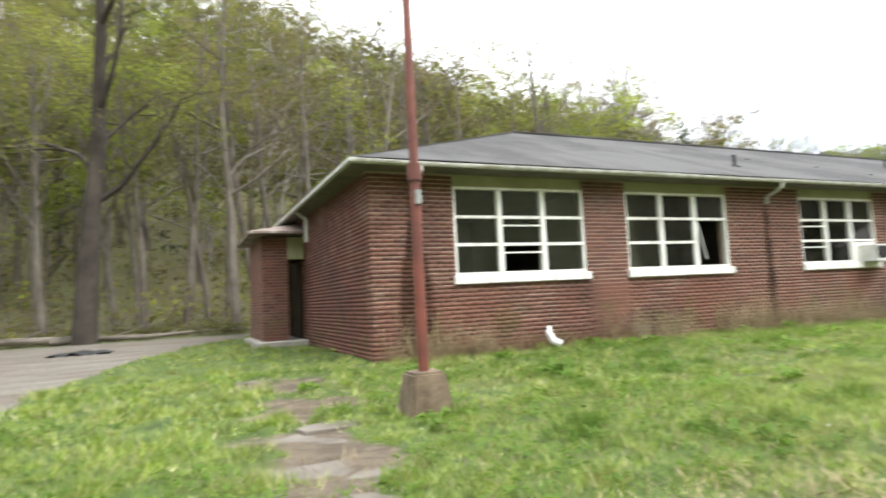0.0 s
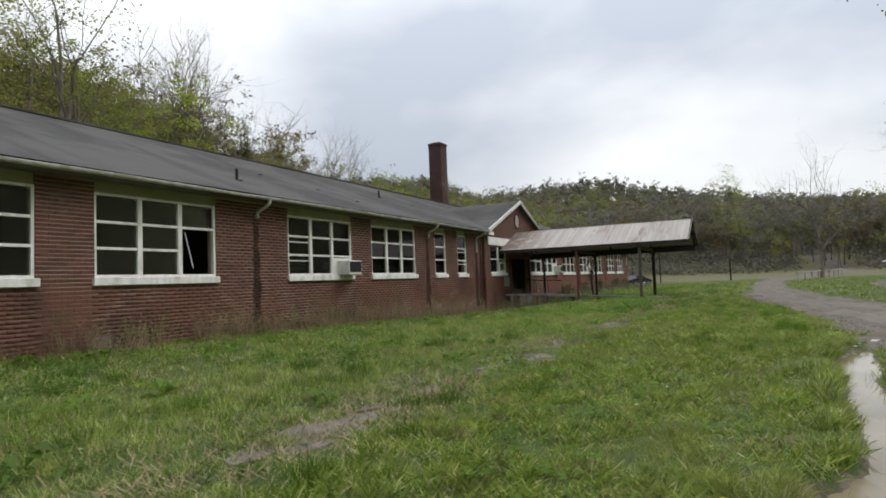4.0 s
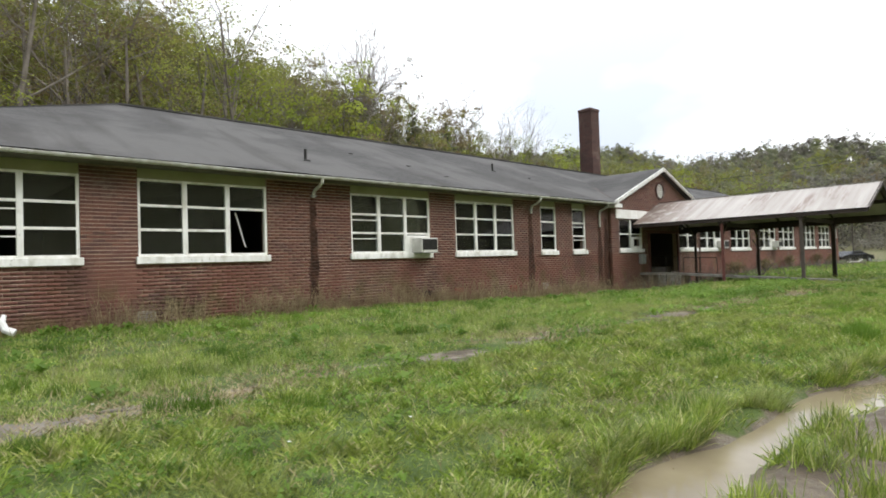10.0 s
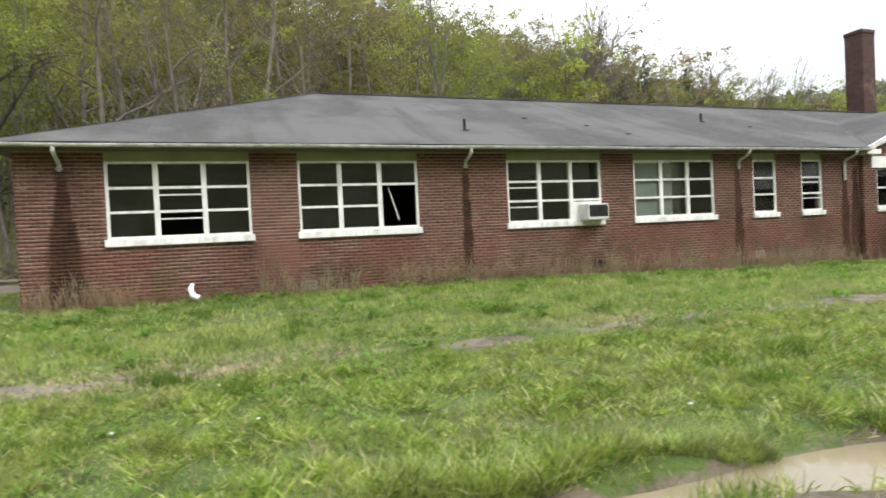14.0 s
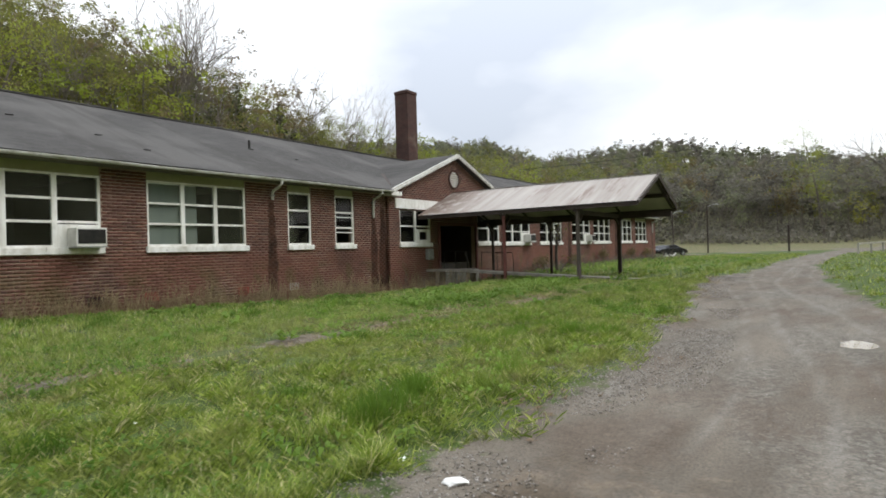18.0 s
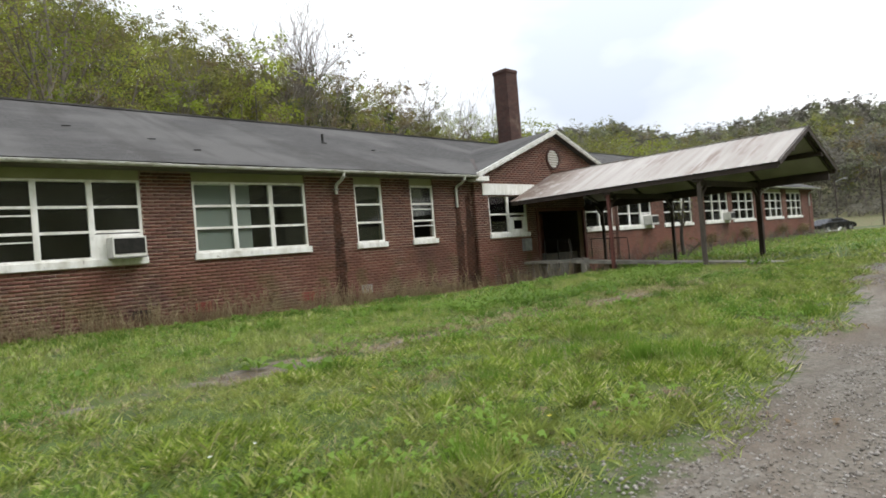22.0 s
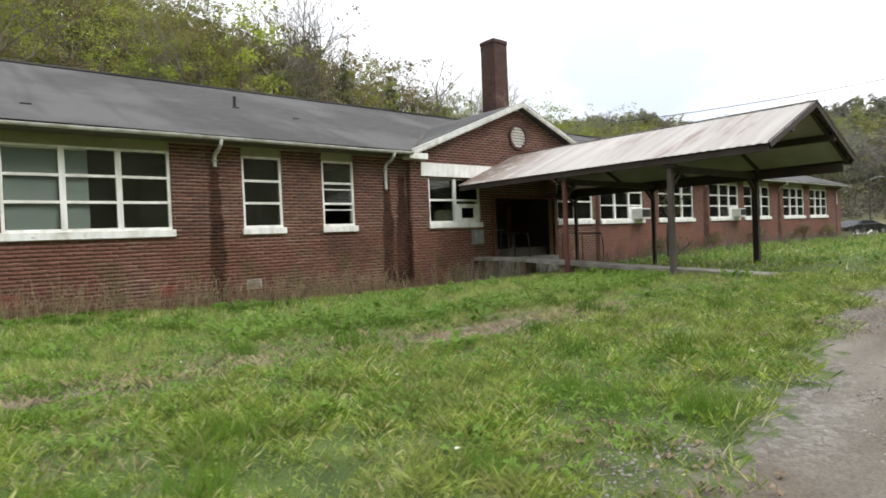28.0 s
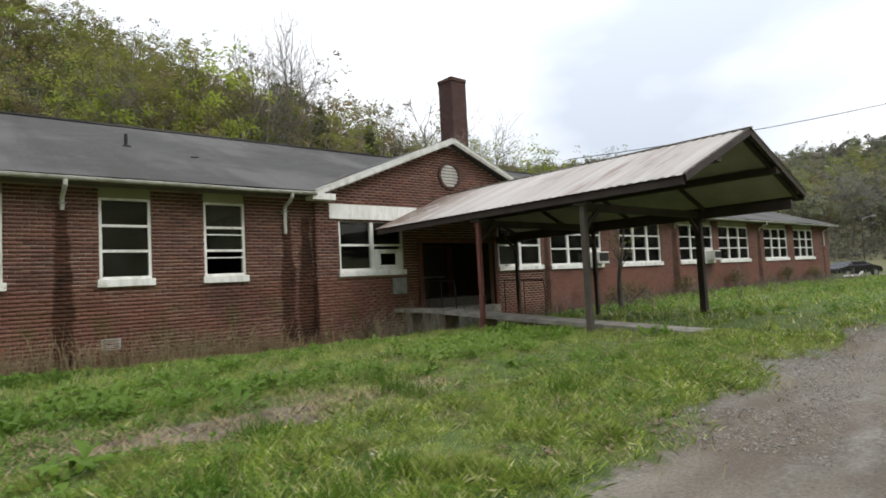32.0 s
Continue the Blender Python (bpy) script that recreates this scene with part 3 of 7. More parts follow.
def zones(x, y):
    """Road, mud, litter and puddle-bed weights of the ground, 0 to 1."""
    wob = (fnoise(x, y, 0.9, 3) - 0.5) * 1.1
    road = smoothstep(line(ROAD_L, x) - y + wob * 0.9, -0.75, 0.85) * smoothstep(y - line(ROAD_R, x) + wob, -0.4, 0.6)
    road = road * smoothstep(x, 9.0, 13.0) + road * (1 - smoothstep(x, 9.0, 13.0)) * smoothstep(-y, 3.0, 4.4)
    drive = smoothstep(line(DRIVE, y) - x + wob * 0.35, -0.2, 0.25) * smoothstep(26.6 - y + wob, 0, 0.8) * smoothstep(x + 7.0 + wob, 0, 1.2) * smoothstep(y, -6, -2)
    far_lane = smoothstep(2.2 - np.abs(y - (13 - 0.62 * (x - 72))), 0, 0.8) * smoothstep(x, 68, 70) * smoothstep(-y, -16, -14)
    road = np.maximum(road, np.maximum(drive, far_lane))
    rut_y = line(RUT, x)
    width = 0.2 + 0.07 * smoothstep(x, 6.0, 8.5) + 0.05 * np.sin(x * 1.9) + 0.25 * (vnoise(x, y * 0, 0.8, 5) - 0.5)
    rut = smoothstep(width - np.abs(y - rut_y), -0.12, 0.14) * smoothstep(x, 2.6, 3.6) * smoothstep(-x, -12.6, -11.4)
    slop = smoothstep(fnoise(x, y, 0.8, 21), 0.4, 0.52) * smoothstep(rut_y - y, 0.2, 0.7) * smoothstep(y, -4.6, -3.6) * smoothstep(x, 4.6, 6.5) * smoothstep(-x, -13.6, -12.2)
    path_y = 1.78 - 0.5 * smoothstep(x, 18, 24)
    path = smoothstep(0.27 - np.abs(y - path_y) + (fnoise(x, y, 0.8, 9) - 0.5) * 1.5, -0.1, 0.3) * smoothstep(x, 1.2, 2.5) * smoothstep(-x, -26, -23)
    path = path * (1 - smoothstep(x, 10.0, 13.0) * (1 - smoothstep(fnoise(x, y, 0.33, 19), 0.5, 0.62)))
    walk_x = 0.75 + 0.06 * y
    path = np.maximum(path, smoothstep(0.62 - np.abs(x - walk_x) + (fnoise(x, y, 0.9, 17) - 0.5) * 1.9, -0.1, 0.3) * smoothstep(y, 2.4, 3.2) * smoothstep(-y, -10, -8.5))
    verge = smoothstep(0.35 - np.abs(y - rut_y - 0.3 + wob * 0.2), 0, 0.3) * smoothstep(x, 3, 5) * smoothstep(-x, -13, -12)
    mire = 0.85 * smoothstep(rut_y - y, 0.1, 0.45) * smoothstep(y, -5.2, -4.0) * smoothstep(x, 6.0, 7.5) * smoothstep(-x, -14.5, -12.5) * (0.55 + 0.7 * fnoise(x, y, 1.3, 23))
    bank = 0.9 * smoothstep(1.0 - np.hypot((x - 47.0) / 10.0, (y + 9.0 + 0.12 * (x - 47.0)) / 1.3), 0.0, 0.35)
    mud = np.clip(np.maximum(np.maximum(np.maximum(rut, bank), np.maximum(slop, mire)), np.maximum(path * 0.9, verge * 0.35)), 0, 1)
    litter = smoothstep(y, 25.5, 28.5) * smoothstep(90 - x, -30, 20)
    litter = np.maximum(litter, smoothstep(x, 84, 96))
    litter = np.maximum(litter, smoothstep(-y, 16, 24))
    return road, mud, litter, rut, slop, path


def wheel_tracks(x, y):
    """Pale packed tracks along the road."""
    mid = (line(ROAD_L, x) + line(ROAD_R, x)) / 2 + 0.35 * np.sin(x * 0.21)
    best = np.zeros_like(x)
    for off, w in ((-1.35, 0.07), (-0.85, 0.05), (-0.35, 0.09), (0.15, 0.05), (0.5, 0.07), (1.1, 0.06)):
        best = np.maximum(best, smoothstep(w - np.abs(y - mid - off - 0.12 * np.sin(x * 0.33 + off * 3)), -0.1, 0.1))
    return best * smoothstep(x, 12, 14.5)


SKY_X = (-60, -20, 17, 42, 61, 85, 110, 163, 230, 400)
SKY_Z = (46, 50, 50, 41, 35, 30, 26, 21, 16, 10)
# out-of-view ridge behind the walk is added height, blocking sky in the panes
FAR_AZ = (-180, -115, -30, 20, 45, 56, 61, 65.5, 70, 78, 85, 92, 98, 105, 115, 140, 180)
FAR_EL = (25.0, 20.0, 9.0, 9.0, 9.4, 9.4, 9.2, 7.3, 7.7, 8.0, 6.5, 5.4, 4.9, 4.0, 5.0, 17.0, 25.0)


def height(x, y):
    """The lie of the land."""
    x, y = np.asarray(x, float), np.asarray(y, float)
    road, mud, litter, rut, slop, path = zones(x, y)
    z = 0.09 * smoothstep(y, 7.0, 10.0) - 0.06 * road * smoothstep(-y, 0.5, 3.0) * (0.35 + 0.65 * smoothstep(x, 12, 15))
    z = z - 0.32 * smoothstep(x, 15.0, 26.0) * smoothstep(y, 5.0, 9.4) * smoothstep(-x, -44.0, -33.0) - 0.09 * smoothstep(y, 7.0, 10.0) * smoothstep(x, 9.0, 16.0) - 0.04 * smoothstep(y, 7.0, 10.0)
    z = z - 0.15 * rut - 0.1 * slop - 0.035 * path
    near = smoothstep(60 - np.abs(x - 15), 0, 30) * smoothstep(40 - np.abs(y), 0, 10)
    z = z + near * ((fnoise(x, y, 1.6, 31) - 0.5) * 0.07 * (1 - road) + road * (fnoise(x * 0.35, y, 2.4, 33) - 0.5) * 0.05)
    crest = np.interp(x, SKY_X, SKY_Z)
    t = np.clip((y - 27.5) / 90.0, 0, 1)
    hill = crest * (0.15 * t + 0.85 * t**1.45) + (fnoise(x, y, 0.05, 41) - 0.5) * 4.5 * smoothstep(y, 32, 60)
    hill = hill * smoothstep(y, 27.0, 30.0) * (1 - 0.7 * smoothstep(y, 118, 190))
    dx, dy = x - 15.0, y
    r = np.hypot(dx, dy)
    az = np.degrees(np.arctan2(dx, dy))
    top = np.tan(np.radians(np.interp(az, FAR_AZ, FAR_EL))) * 400.0 - 6
    s = np.clip((r - 95.0) / 305.0, 0, 1)
    far = top * (0.25 * s + 0.75 * s * s * (3 - 2 * s)) + (fnoise(x, y, 0.012, 43) - 0.5) * 9 * s
    far = np.where(r > 400, far * np.clip(1 - (r - 400) / 4000.0, 0.4, 1), far)
    return z + np.maximum(hill, np.maximum(far, 0) * smoothstep(r, 95, 110))


def gz(x, y):
    return float(height(np.array([x]), np.array([y]))[0])


# ---- ground ----
def axis_steps(lo, hi, step, reach, grow=1.13):
    core = list(np.arange(lo, hi + 1e-6, step))
    up, d = [core[-1]], step
    while up[-1] < reach:
        d *= grow
        up.append(up[-1] + d)
    down, d = [core[0]], step
    while down[-1] > -reach:
        d *= grow
        down.append(down[-1] - d)
    return np.array(down[:0:-1] + core + up[1:])


gxs, gys = axis_steps(-4.0, 28.0, 0.15, 3000), axis_steps(-6.0, 10.4, 0.14, 3000)
GXX, GYY = np.meshgrid(gxs, gys, indexing="ij")
GZZ = height(GXX, GYY)
n_x, n_y = GXX.shape
gi = np.arange(n_x * n_y).reshape(n_x, n_y)
ground_mesh = fast_mesh("ground", np.stack([GXX, GYY, GZZ], -1).reshape(-1, 3), np.stack([gi[:-1, :-1], gi[1:, :-1], gi[1:, 1:], gi[:-1, 1:]], -1).reshape(-1, 4), GROUND, True)
zr, zm, zl, *_ = zones(GXX, GYY)
layer = ground_mesh.color_attributes.new("zone", "FLOAT_COLOR", "POINT")
layer.data.foreach_set("color", np.stack([zr, zm, zl, wheel_tracks(GXX, GYY)], -1).astype(np.float32).ravel())
tagged(new("ground", ground_mesh), "rough lawn with a muddy gravel road and worn path", "ground", kind="structure")


def puddle(name, pts, z, label):
    bm = bmesh.new()
    bm.faces.new([bm.verts.new((x, y, z)) for x, y in pts])
    return tagged(part(name, bm, WATER), label, "water", kind="structure")


puddle("water", [(2.4, -0.9), (8.0, -1.6), (12.6, -2.2), (13.2, -3.3), (12.6, -4.2), (9.0, -4.4), (5.0, -3.7), (3.0, -2.4)], -0.088, "long rut full of brown muddy rainwater")


def road_puddle(x, y, rx, ry, seed):
    rng = np.random.default_rng(seed)
    pts = []
    for i in range(18):
        a = 2 * math.pi * i / 18
        k = rng.uniform(0.8, 1.1)
        pts.append((x + rx * k * math.cos(a), y + ry * k * math.sin(a)))
    z = float(np.median([gz(px, py) for px, py in pts])) + 0.004
    puddle("puddle", pts, z, "shallow rain puddle shining on the road")


road_puddle(18.64, -4.76, 0.34, 0.2, 1)

# ---- the long brick building ----
def wall_boxes(bm, x0, x1, openings, y0, y1, z0, z1, sill):
    """A wall from x0 to x1 whose openings run from the sill up to their heads."""
    box(bm, x0, x1, y0, y1, z0, sill)
    edge = x0
    for a, b, head in openings:
        box(bm, edge, a, y0, y1, sill, z1)
        if head < z1:
            box(bm, a, b, y0, y1, head, z1)
        edge = b
    box(bm, edge, x1, y0, y1, sill, z1)
    return bm


LEFT = [(4.74, 7.76), (8.86, 11.9), (14.45, 17.48), (18.62, 21.66), (23.27, 24.28), (25.4, 26.37)]
RIGHT = [(37.7, 40.82), (42.1, 45.3), (46.95, 50.25), (50.9, 54.4), (56.4, 59.8), (60.8, 64.1)]
BACKING = WY + 0.009
wall_left = part("wall_front_left", wall_boxes(bmesh.new(), X0 + 0.009, GX0, [(a, b, EAVE_Z) for a, b in LEFT], BACKING, WY + 0.3, -0.6, EAVE_Z, SILL_Z), MORTAR)
tagged(wall_left, "weathered red-brown brick wall with dark water stains", "wall", kind="structure")
wall_right = part("wall_front_right", wall_boxes(bmesh.new(), GX1, X1, [(a, b, EAVE_Z) for a, b in RIGHT], WY, WY + 0.3, -0.3, EAVE_Z, SILL_Z), FAR_BRICK)
tagged(wall_right, "weathered red brick wall of the far wing", "wall", kind="structure")


def gable_wall():
    bm = bmesh.new()
    y0, y1 = GY + 0.009, GY + 0.3
    wall_boxes(bm, GX0, 31.55, [(28.86, 30.96, 2.9)], y0, y1, -0.6, 3.44, 1.38)
    wall_boxes(bm, 34.7, GX1, [(34.85, 37.0, 2.9)], y0, y1, -0.6, 3.44, 1.38)
    box(bm, 31.55, 34.7, y0, y1, 2.36, 3.44)
    box(bm, 31.55, 34.7, y0, y1, -0.6, 0.28)
    tri = [(GX0, 3.44), (GX1, 3.44), (GPX, GPZ - 0.06)]
    f, b = [bm.verts.new((x, y0, z)) for x, z in tri], [bm.verts.new((x, y1, z)) for x, z in tri]
    bm.faces.new(f)
    bm.faces.new(b[::-1])
    for i in range(3):
        bm.faces.new((f[i], f[(i + 1) % 3], b[(i + 1) % 3], b[i]))
    box(bm, GX0, GX0 + 0.25, y1, WY + 0.3, -0.6, 3.44)
    box(bm, GX1 - 0.25, GX1, y1, WY + 0.3, -0.6, 3.44)
    return bm


wall_gable = tagged(part("wall_gable", gable_wall(), MORTAR), "brick gable wall over the entrance", "wall", kind="structure")
tagged(part("wall_end_west", boxed(X0, X0 + 0.3, WY + 0.3, YB, -0.3, EAVE_Z), FAR_BRICK), "brown brick end wall", "wall", kind="structure")
tagged(part("wall_end_east", boxed(X1 - 0.3, X1, WY + 0.3, YB, -0.3, EAVE_Z), FAR_BRICK), "brick end wall", "wall", kind="structure")
tagged(part("wall_back", boxed(X0, X1, YB, YB + 0.3, -0.3, EAVE_Z), FAR_BRICK), "brick rear wall", "wall", kind="structure")
# room surfaces use the darkened colours, so the interior looks unlit
inner = bmesh.new()
box(inner, X0 + 0.3, X1 - 0.3, 16.4, 16.55, 0.6, EAVE_Z)
for cx in (8.3, 13.2, 18.0, 22.6, 27.3, 46.4, 55.6):
    box(inner, cx - 0.07, cx + 0.07, WY + 0.3, 16.4, 0.6, EAVE_Z)
tagged(part("wall_inner", inner, PLASTER), "painted classroom walls, room dimness put into the colour", "wall", kind="structure")
tagged(part("floor_inside", boxed(X0 + 0.3, X1 - 0.3, WY + 0.3, YB, 0.3, 0.6), TILEFLOOR), "classroom floor, room dimness put into the colour", "floor", kind="structure")
tagged(part("ceiling_inside", boxed(X0 + 0.3, X1 - 0.3, WY + 0.31, YB, EAVE_Z - 0.14, EAVE_Z - 0.04), CEILING), "stained ceiling, room dimness put into the colour", "ceiling", kind="structure")


def roof_mesh():
    """Hipped main roof with the cross gable, closed underneath."""
    bm = bmesh.new()
    ya, yb, xa, xb, z = 9.6, 25.3, 2.68, 67.35, EAVE_Z + 0.075
    run = RIDGE_Y - ya
    e = [bm.verts.new(p) for p in ((xa, ya, z), (xb, ya, z), (xb, yb, z), (xa, yb, z))]
    r = [bm.verts.new((xa + run, RIDGE_Y, RIDGE_Z)), bm.verts.new((xb - run, RIDGE_Y, RIDGE_Z))]
    y_meet = ya + (GPZ + 0.09 - z) * run / (RIDGE_Z - z)
    n0, n1, meet = bm.verts.new((28.0, ya, z)), bm.verts.new((37.7, ya, z)), bm.verts.new((GPX, y_meet, GPZ + 0.09))
    k0, k1 = bm.verts.new((28.0, 10.3, z)), bm.verts.new((37.7, 10.3, z))
    bm.faces.new((e[0], n0, meet, r[0]))
    bm.faces.new((meet, r[1], r[0]))
    bm.faces.new((n1, e[1], r[1], meet))
    bm.faces.new((e[1], e[2], r[1]))
    bm.faces.new((e[2], e[3], r[0], r[1]))
    bm.faces.new((e[3], e[0], r[0]))
    bm.faces.new((e[0], e[3], k0, n0))
    bm.faces.new((k0, e[3], e[2], k1))
    bm.faces.new((n1, k1, e[2], e[1]))
    w = GPX - 28.0
    yg = 9.71
    g = [bm.verts.new(p) for p in ((GPX - w, yg, z), (GPX + w, yg, z), (GPX, yg, GPZ + 0.09), (GPX, y_meet, GPZ + 0.09))]
    bm.faces.new((g[0], g[2], g[3]))
    bm.faces.new((g[1], g[3], g[2]))
    g2 = [bm.verts.new((v.co.x, v.co.y, v.co.z - 0.11)) for v in g]
    bm.faces.new((g2[0], g2[3], g2[2]))
    bm.faces.new((g2[1], g2[2], g2[3]))
    return bm


roof = tagged(part("roof", roof_mesh(), SHINGLE), "low hipped roof of worn grey asphalt shingles", "roof", kind="structure")
ridge_bm = bmesh.new()
beam(ridge_bm, (10.5, RIDGE_Y, RIDGE_Z), (59.6, RIDGE_Y, RIDGE_Z), 0.3, 0.05)
beam(ridge_bm, (2.75, 9.76, EAVE_Z + 0.09), (10.5, RIDGE_Y, RIDGE_Z), 0.25, 0.05)
part("ridge_cap", ridge_bm, SHINGLE, roof)
part("valley_debris", beam(bmesh.new(), (28.7, 10.42, 3.86), (30.6, 12.34, 4.64), 0.2, 0.03), DARKWOOD_AND_SHADE, roof, "dark strip in the roof valley")


def gutter_run(bm, x0, x1):
    """A sagging gutter: rounded trough with a rolled lip, in short bent lengths."""
    prof = ((9.7, 0.045), (9.612, 0.05), (9.602, 0.04), (9.608, 0.022), (9.622, -0.004), (9.65, -0.02), (9.7, -0.023))
    n = max(int((x1 - x0) / 1.5), 2)
    rings = []
    for i in range(n + 1):
        x = x0 + (x1 - x0) * i / n
        sag = 0.008 * math.sin(x * 0.9) + 0.006 * math.sin(x * 2.3 + 1)
        rings.append([bm.verts.new((x, y + 0.3 * sag, EAVE_Z + z + (sag if y < 9.69 else 0))) for y, z in prof])
    for u, v in zip(rings, rings[1:]):
        for k in range(len(prof) - 1):
            bm.faces.new((u[k], u[k + 1], v[k + 1], v[k]))
    for r in (rings[0], rings[-1]):
        bm.faces.new(r)


for sx_, sy_ in ((16.8, 13.4), (18.5, 12.3), (19.2, 11.1), (26.1, 12.8)):
    rise = (RIDGE_Z - EAVE_Z - 0.075) / (RIDGE_Y - 9.6)
    sz_ = EAVE_Z + 0.075 + (sy_ - 9.6) * rise
    part("lifted_shingle", beam(bmesh.new(), (sx_ - 0.1, sy_, sz_ + 0.02), (sx_ + 0.1, sy_ + 0.03, sz_ + 0.03), 0.06, 0.01), BLACKIRON, roof)
eave_bm = bmesh.new()
gutter_run(eave_bm, 2.62, GX0 - 0.15)
gutter_run(eave_bm, 37.75, 67.4)
box(eave_bm, 2.6, 2.68, 9.62, 25.35, EAVE_Z + 0.0, EAVE_Z + 0.06)
box(eave_bm, 67.35, 67.43, 9.62, 25.35, EAVE_Z + 0.0, EAVE_Z + 0.06)
tagged(part("trim_gutter", eave_bm, TRIM), "dirty white eave gutter, paint peeling", "gutter", kind="structure")
soffit_bm = bmesh.new()
box(soffit_bm, 2.68, GX0 - 0.15, 9.7, WY + 0.04, EAVE_Z - 0.035, EAVE_Z + 0.05)
box(soffit_bm, 37.75, 67.35, 9.7, WY + 0.04, EAVE_Z - 0.02, EAVE_Z + 0.05)
box(soffit_bm, 2.68, X0 + 0.02, WY + 0.04, 25.3, EAVE_Z - 0.02, EAVE_Z + 0.05)
tagged(part("trim_soffit", soffit_bm, SOFFITWOOD), "dark weathered wooden soffit", "soffit", kind="structure")
rake = bmesh.new()
beam(rake, (28.0, 9.76, EAVE_Z + 0.02), (GPX, 9.76, GPZ + 0.02), 0.06, 0.17)
beam(rake, (37.7, 9.76, EAVE_Z + 0.02), (GPX, 9.76, GPZ + 0.02), 0.06, 0.17)
box(rake, 27.95, 28.62, 9.7, GY + 0.02, EAVE_Z - 0.12, EAVE_Z + 0.04)
box(rake, 37.1, 37.75, 9.7, GY + 0.02, EAVE_Z - 0.12, EAVE_Z + 0.04)
tagged(part("trim_rake", rake, SILL), "white rake boards of the gable", "trim", kind="structure")
tagged(part("trim_band", boxed(28.58, 31.5, GY - 0.035, GY + 0.1, 2.91, 3.31, 0.006), WHITE), "white board above the entrance window", "trim", kind="structure")


def window(n, x0, x1, y, cols, rows, z0=SILL_Z, z1=HEAD_Z, top=EAVE_Z - 0.03, missing=(), vents=()):
    """A wooden school window: sill, frame, mullions, bars, panes and the panel above."""
    w = thing(f"window_{n}", "white wooden school window with flaking paint and dark panes", "window", kind="structure", at=((x0 + x1) / 2, y, z0))
    hw, g0, zt = (x1 - x0) / 2, 0.2, z1 - z0
    part("window_sill", boxed(-hw - 0.05, hw + 0.05, -0.07, 0.16, -0.015, 0.145, 0.008), SILL, w, "chipped white sill")
    fr = bmesh.new()
    box(fr, -hw + 0.002, -hw + 0.06, 0.03, 0.13, 0.146, zt)
    box(fr, hw - 0.06, hw - 0.002, 0.03, 0.13, 0.146, zt)
    box(fr, -hw + 0.06, hw - 0.06, 0.03, 0.13, zt - 0.05, zt)
    box(fr, -hw + 0.06, hw - 0.06, 0.03, 0.13, 0.146, g0)
    part("window_frame", fr, WHITE, w)
    mw = 0.11 if cols > 1 else 0.0
    cw = (2 * hw - 0.12 - mw * (cols - 1)) / cols
    rh = (zt - 0.05 - g0) / rows
    for c in range(1, cols):
        mx = -hw + 0.06 + c * cw + (c - 0.5) * mw
        part("mullion", boxed(mx - mw / 2, mx + mw / 2, 0.02, 0.14, g0, zt - 0.05), WHITE, w)
    for c in range(cols):
        a = -hw + 0.06 + c * (cw + mw)
        for r in range(rows):
            b0, b1 = g0 + r * rh, g0 + (r + 1) * rh
            if r and not ((c, r) in missing and (c, r - 1) in missing):
                part("glazing_bar", boxed(a, a + cw, 0.035, 0.12, b0 - 0.028, b0 + 0.028), WHITE, w)
            if (c, r) in vents:
                part("vent_sash", boxed(a, a + cw, 0.0, 0.05, b0 + rh * 0.66, b0 + rh * 0.71), WHITE, w, "sash tilted open")
            if (c, r) not in missing:
                p = part("pane", boxed(a, a + cw, 0.078, 0.083, b0 + (0.028 if r else 0), b1 - 0.028), GLASS, w)
                p.visible_shadow = False
    if top > z1:
        part("header_panel", boxed(-hw + 0.002, hw - 0.002, 0.06, 0.12, zt, top - z0), OLIVE, w, "olive green board")
    return w


window(1, *LEFT[0], WY, 3, 3, vents=((1, 1), (1, 0)), missing=((1, 0),))
window(2, *LEFT[1], WY, 3, 3, missing=((2, 0), (2, 1)))
window(3, *LEFT[2], WY, 3, 3, vents=((0, 1), (0, 0)), missing=((2, 0),))
window(4, *LEFT[3], WY, 3, 3)
window(5, *LEFT[4], WY, 1, 3)
window(6, *LEFT[5], WY, 1, 3, vents=((0, 1), (0, 0)), missing=((0, 0),))
window(7, 28.86, 30.96, GY, 2, 2, z0=1.38, z1=2.9, top=2.9, missing=((1, 0),))
window(8, 34.85, 37.0, GY, 2, 2, z0=1.38, z1=2.9, top=2.9)
for k, (a, b) in enumerate(RIGHT):
    window(9 + k, a, b, WY, 3, 3, missing=((2, 0),) if k in (0, 2) else ())


def air_conditioner(x, y, z, name_label, w=0.68, d=0.42):
    """A window unit: casing, front grille with slats, side louvres, filler board."""
    ac = thing("air_conditioner", name_label, "air conditioner", "window air conditioners", at=(x, y, z))
    part("casing", boxed(-w / 2, w / 2, -d, 0.1, 0, 0.44, 0.012), ACCASE, ac)
    part("coil_grille", boxed(-w / 2 + 0.035, w / 2 - 0.035, -d - 0.012, -d + 0.002, 0.07, 0.4, 0.004), BLACKIRON, ac, "black rear coil grille")
    part("drip_tray", boxed(-w / 2 - 0.01, w / 2 + 0.01, -d - 0.05, 0.0, -0.02, 0.0), GALV, ac)
    for i in range(5):
        part("louvre", boxed(w / 2 - 0.004, w / 2 + 0.008, -d + 0.06, -0.06, 0.09 + 0.06 * i, 0.115 + 0.06 * i), GRILLE, ac)
    part("filler_board", boxed(-w / 2 - 0.26, w / 2 + 0.03, 0.012, 0.03, 0.0, 0.53), WHITE, ac, "white plywood filler")
    return ac


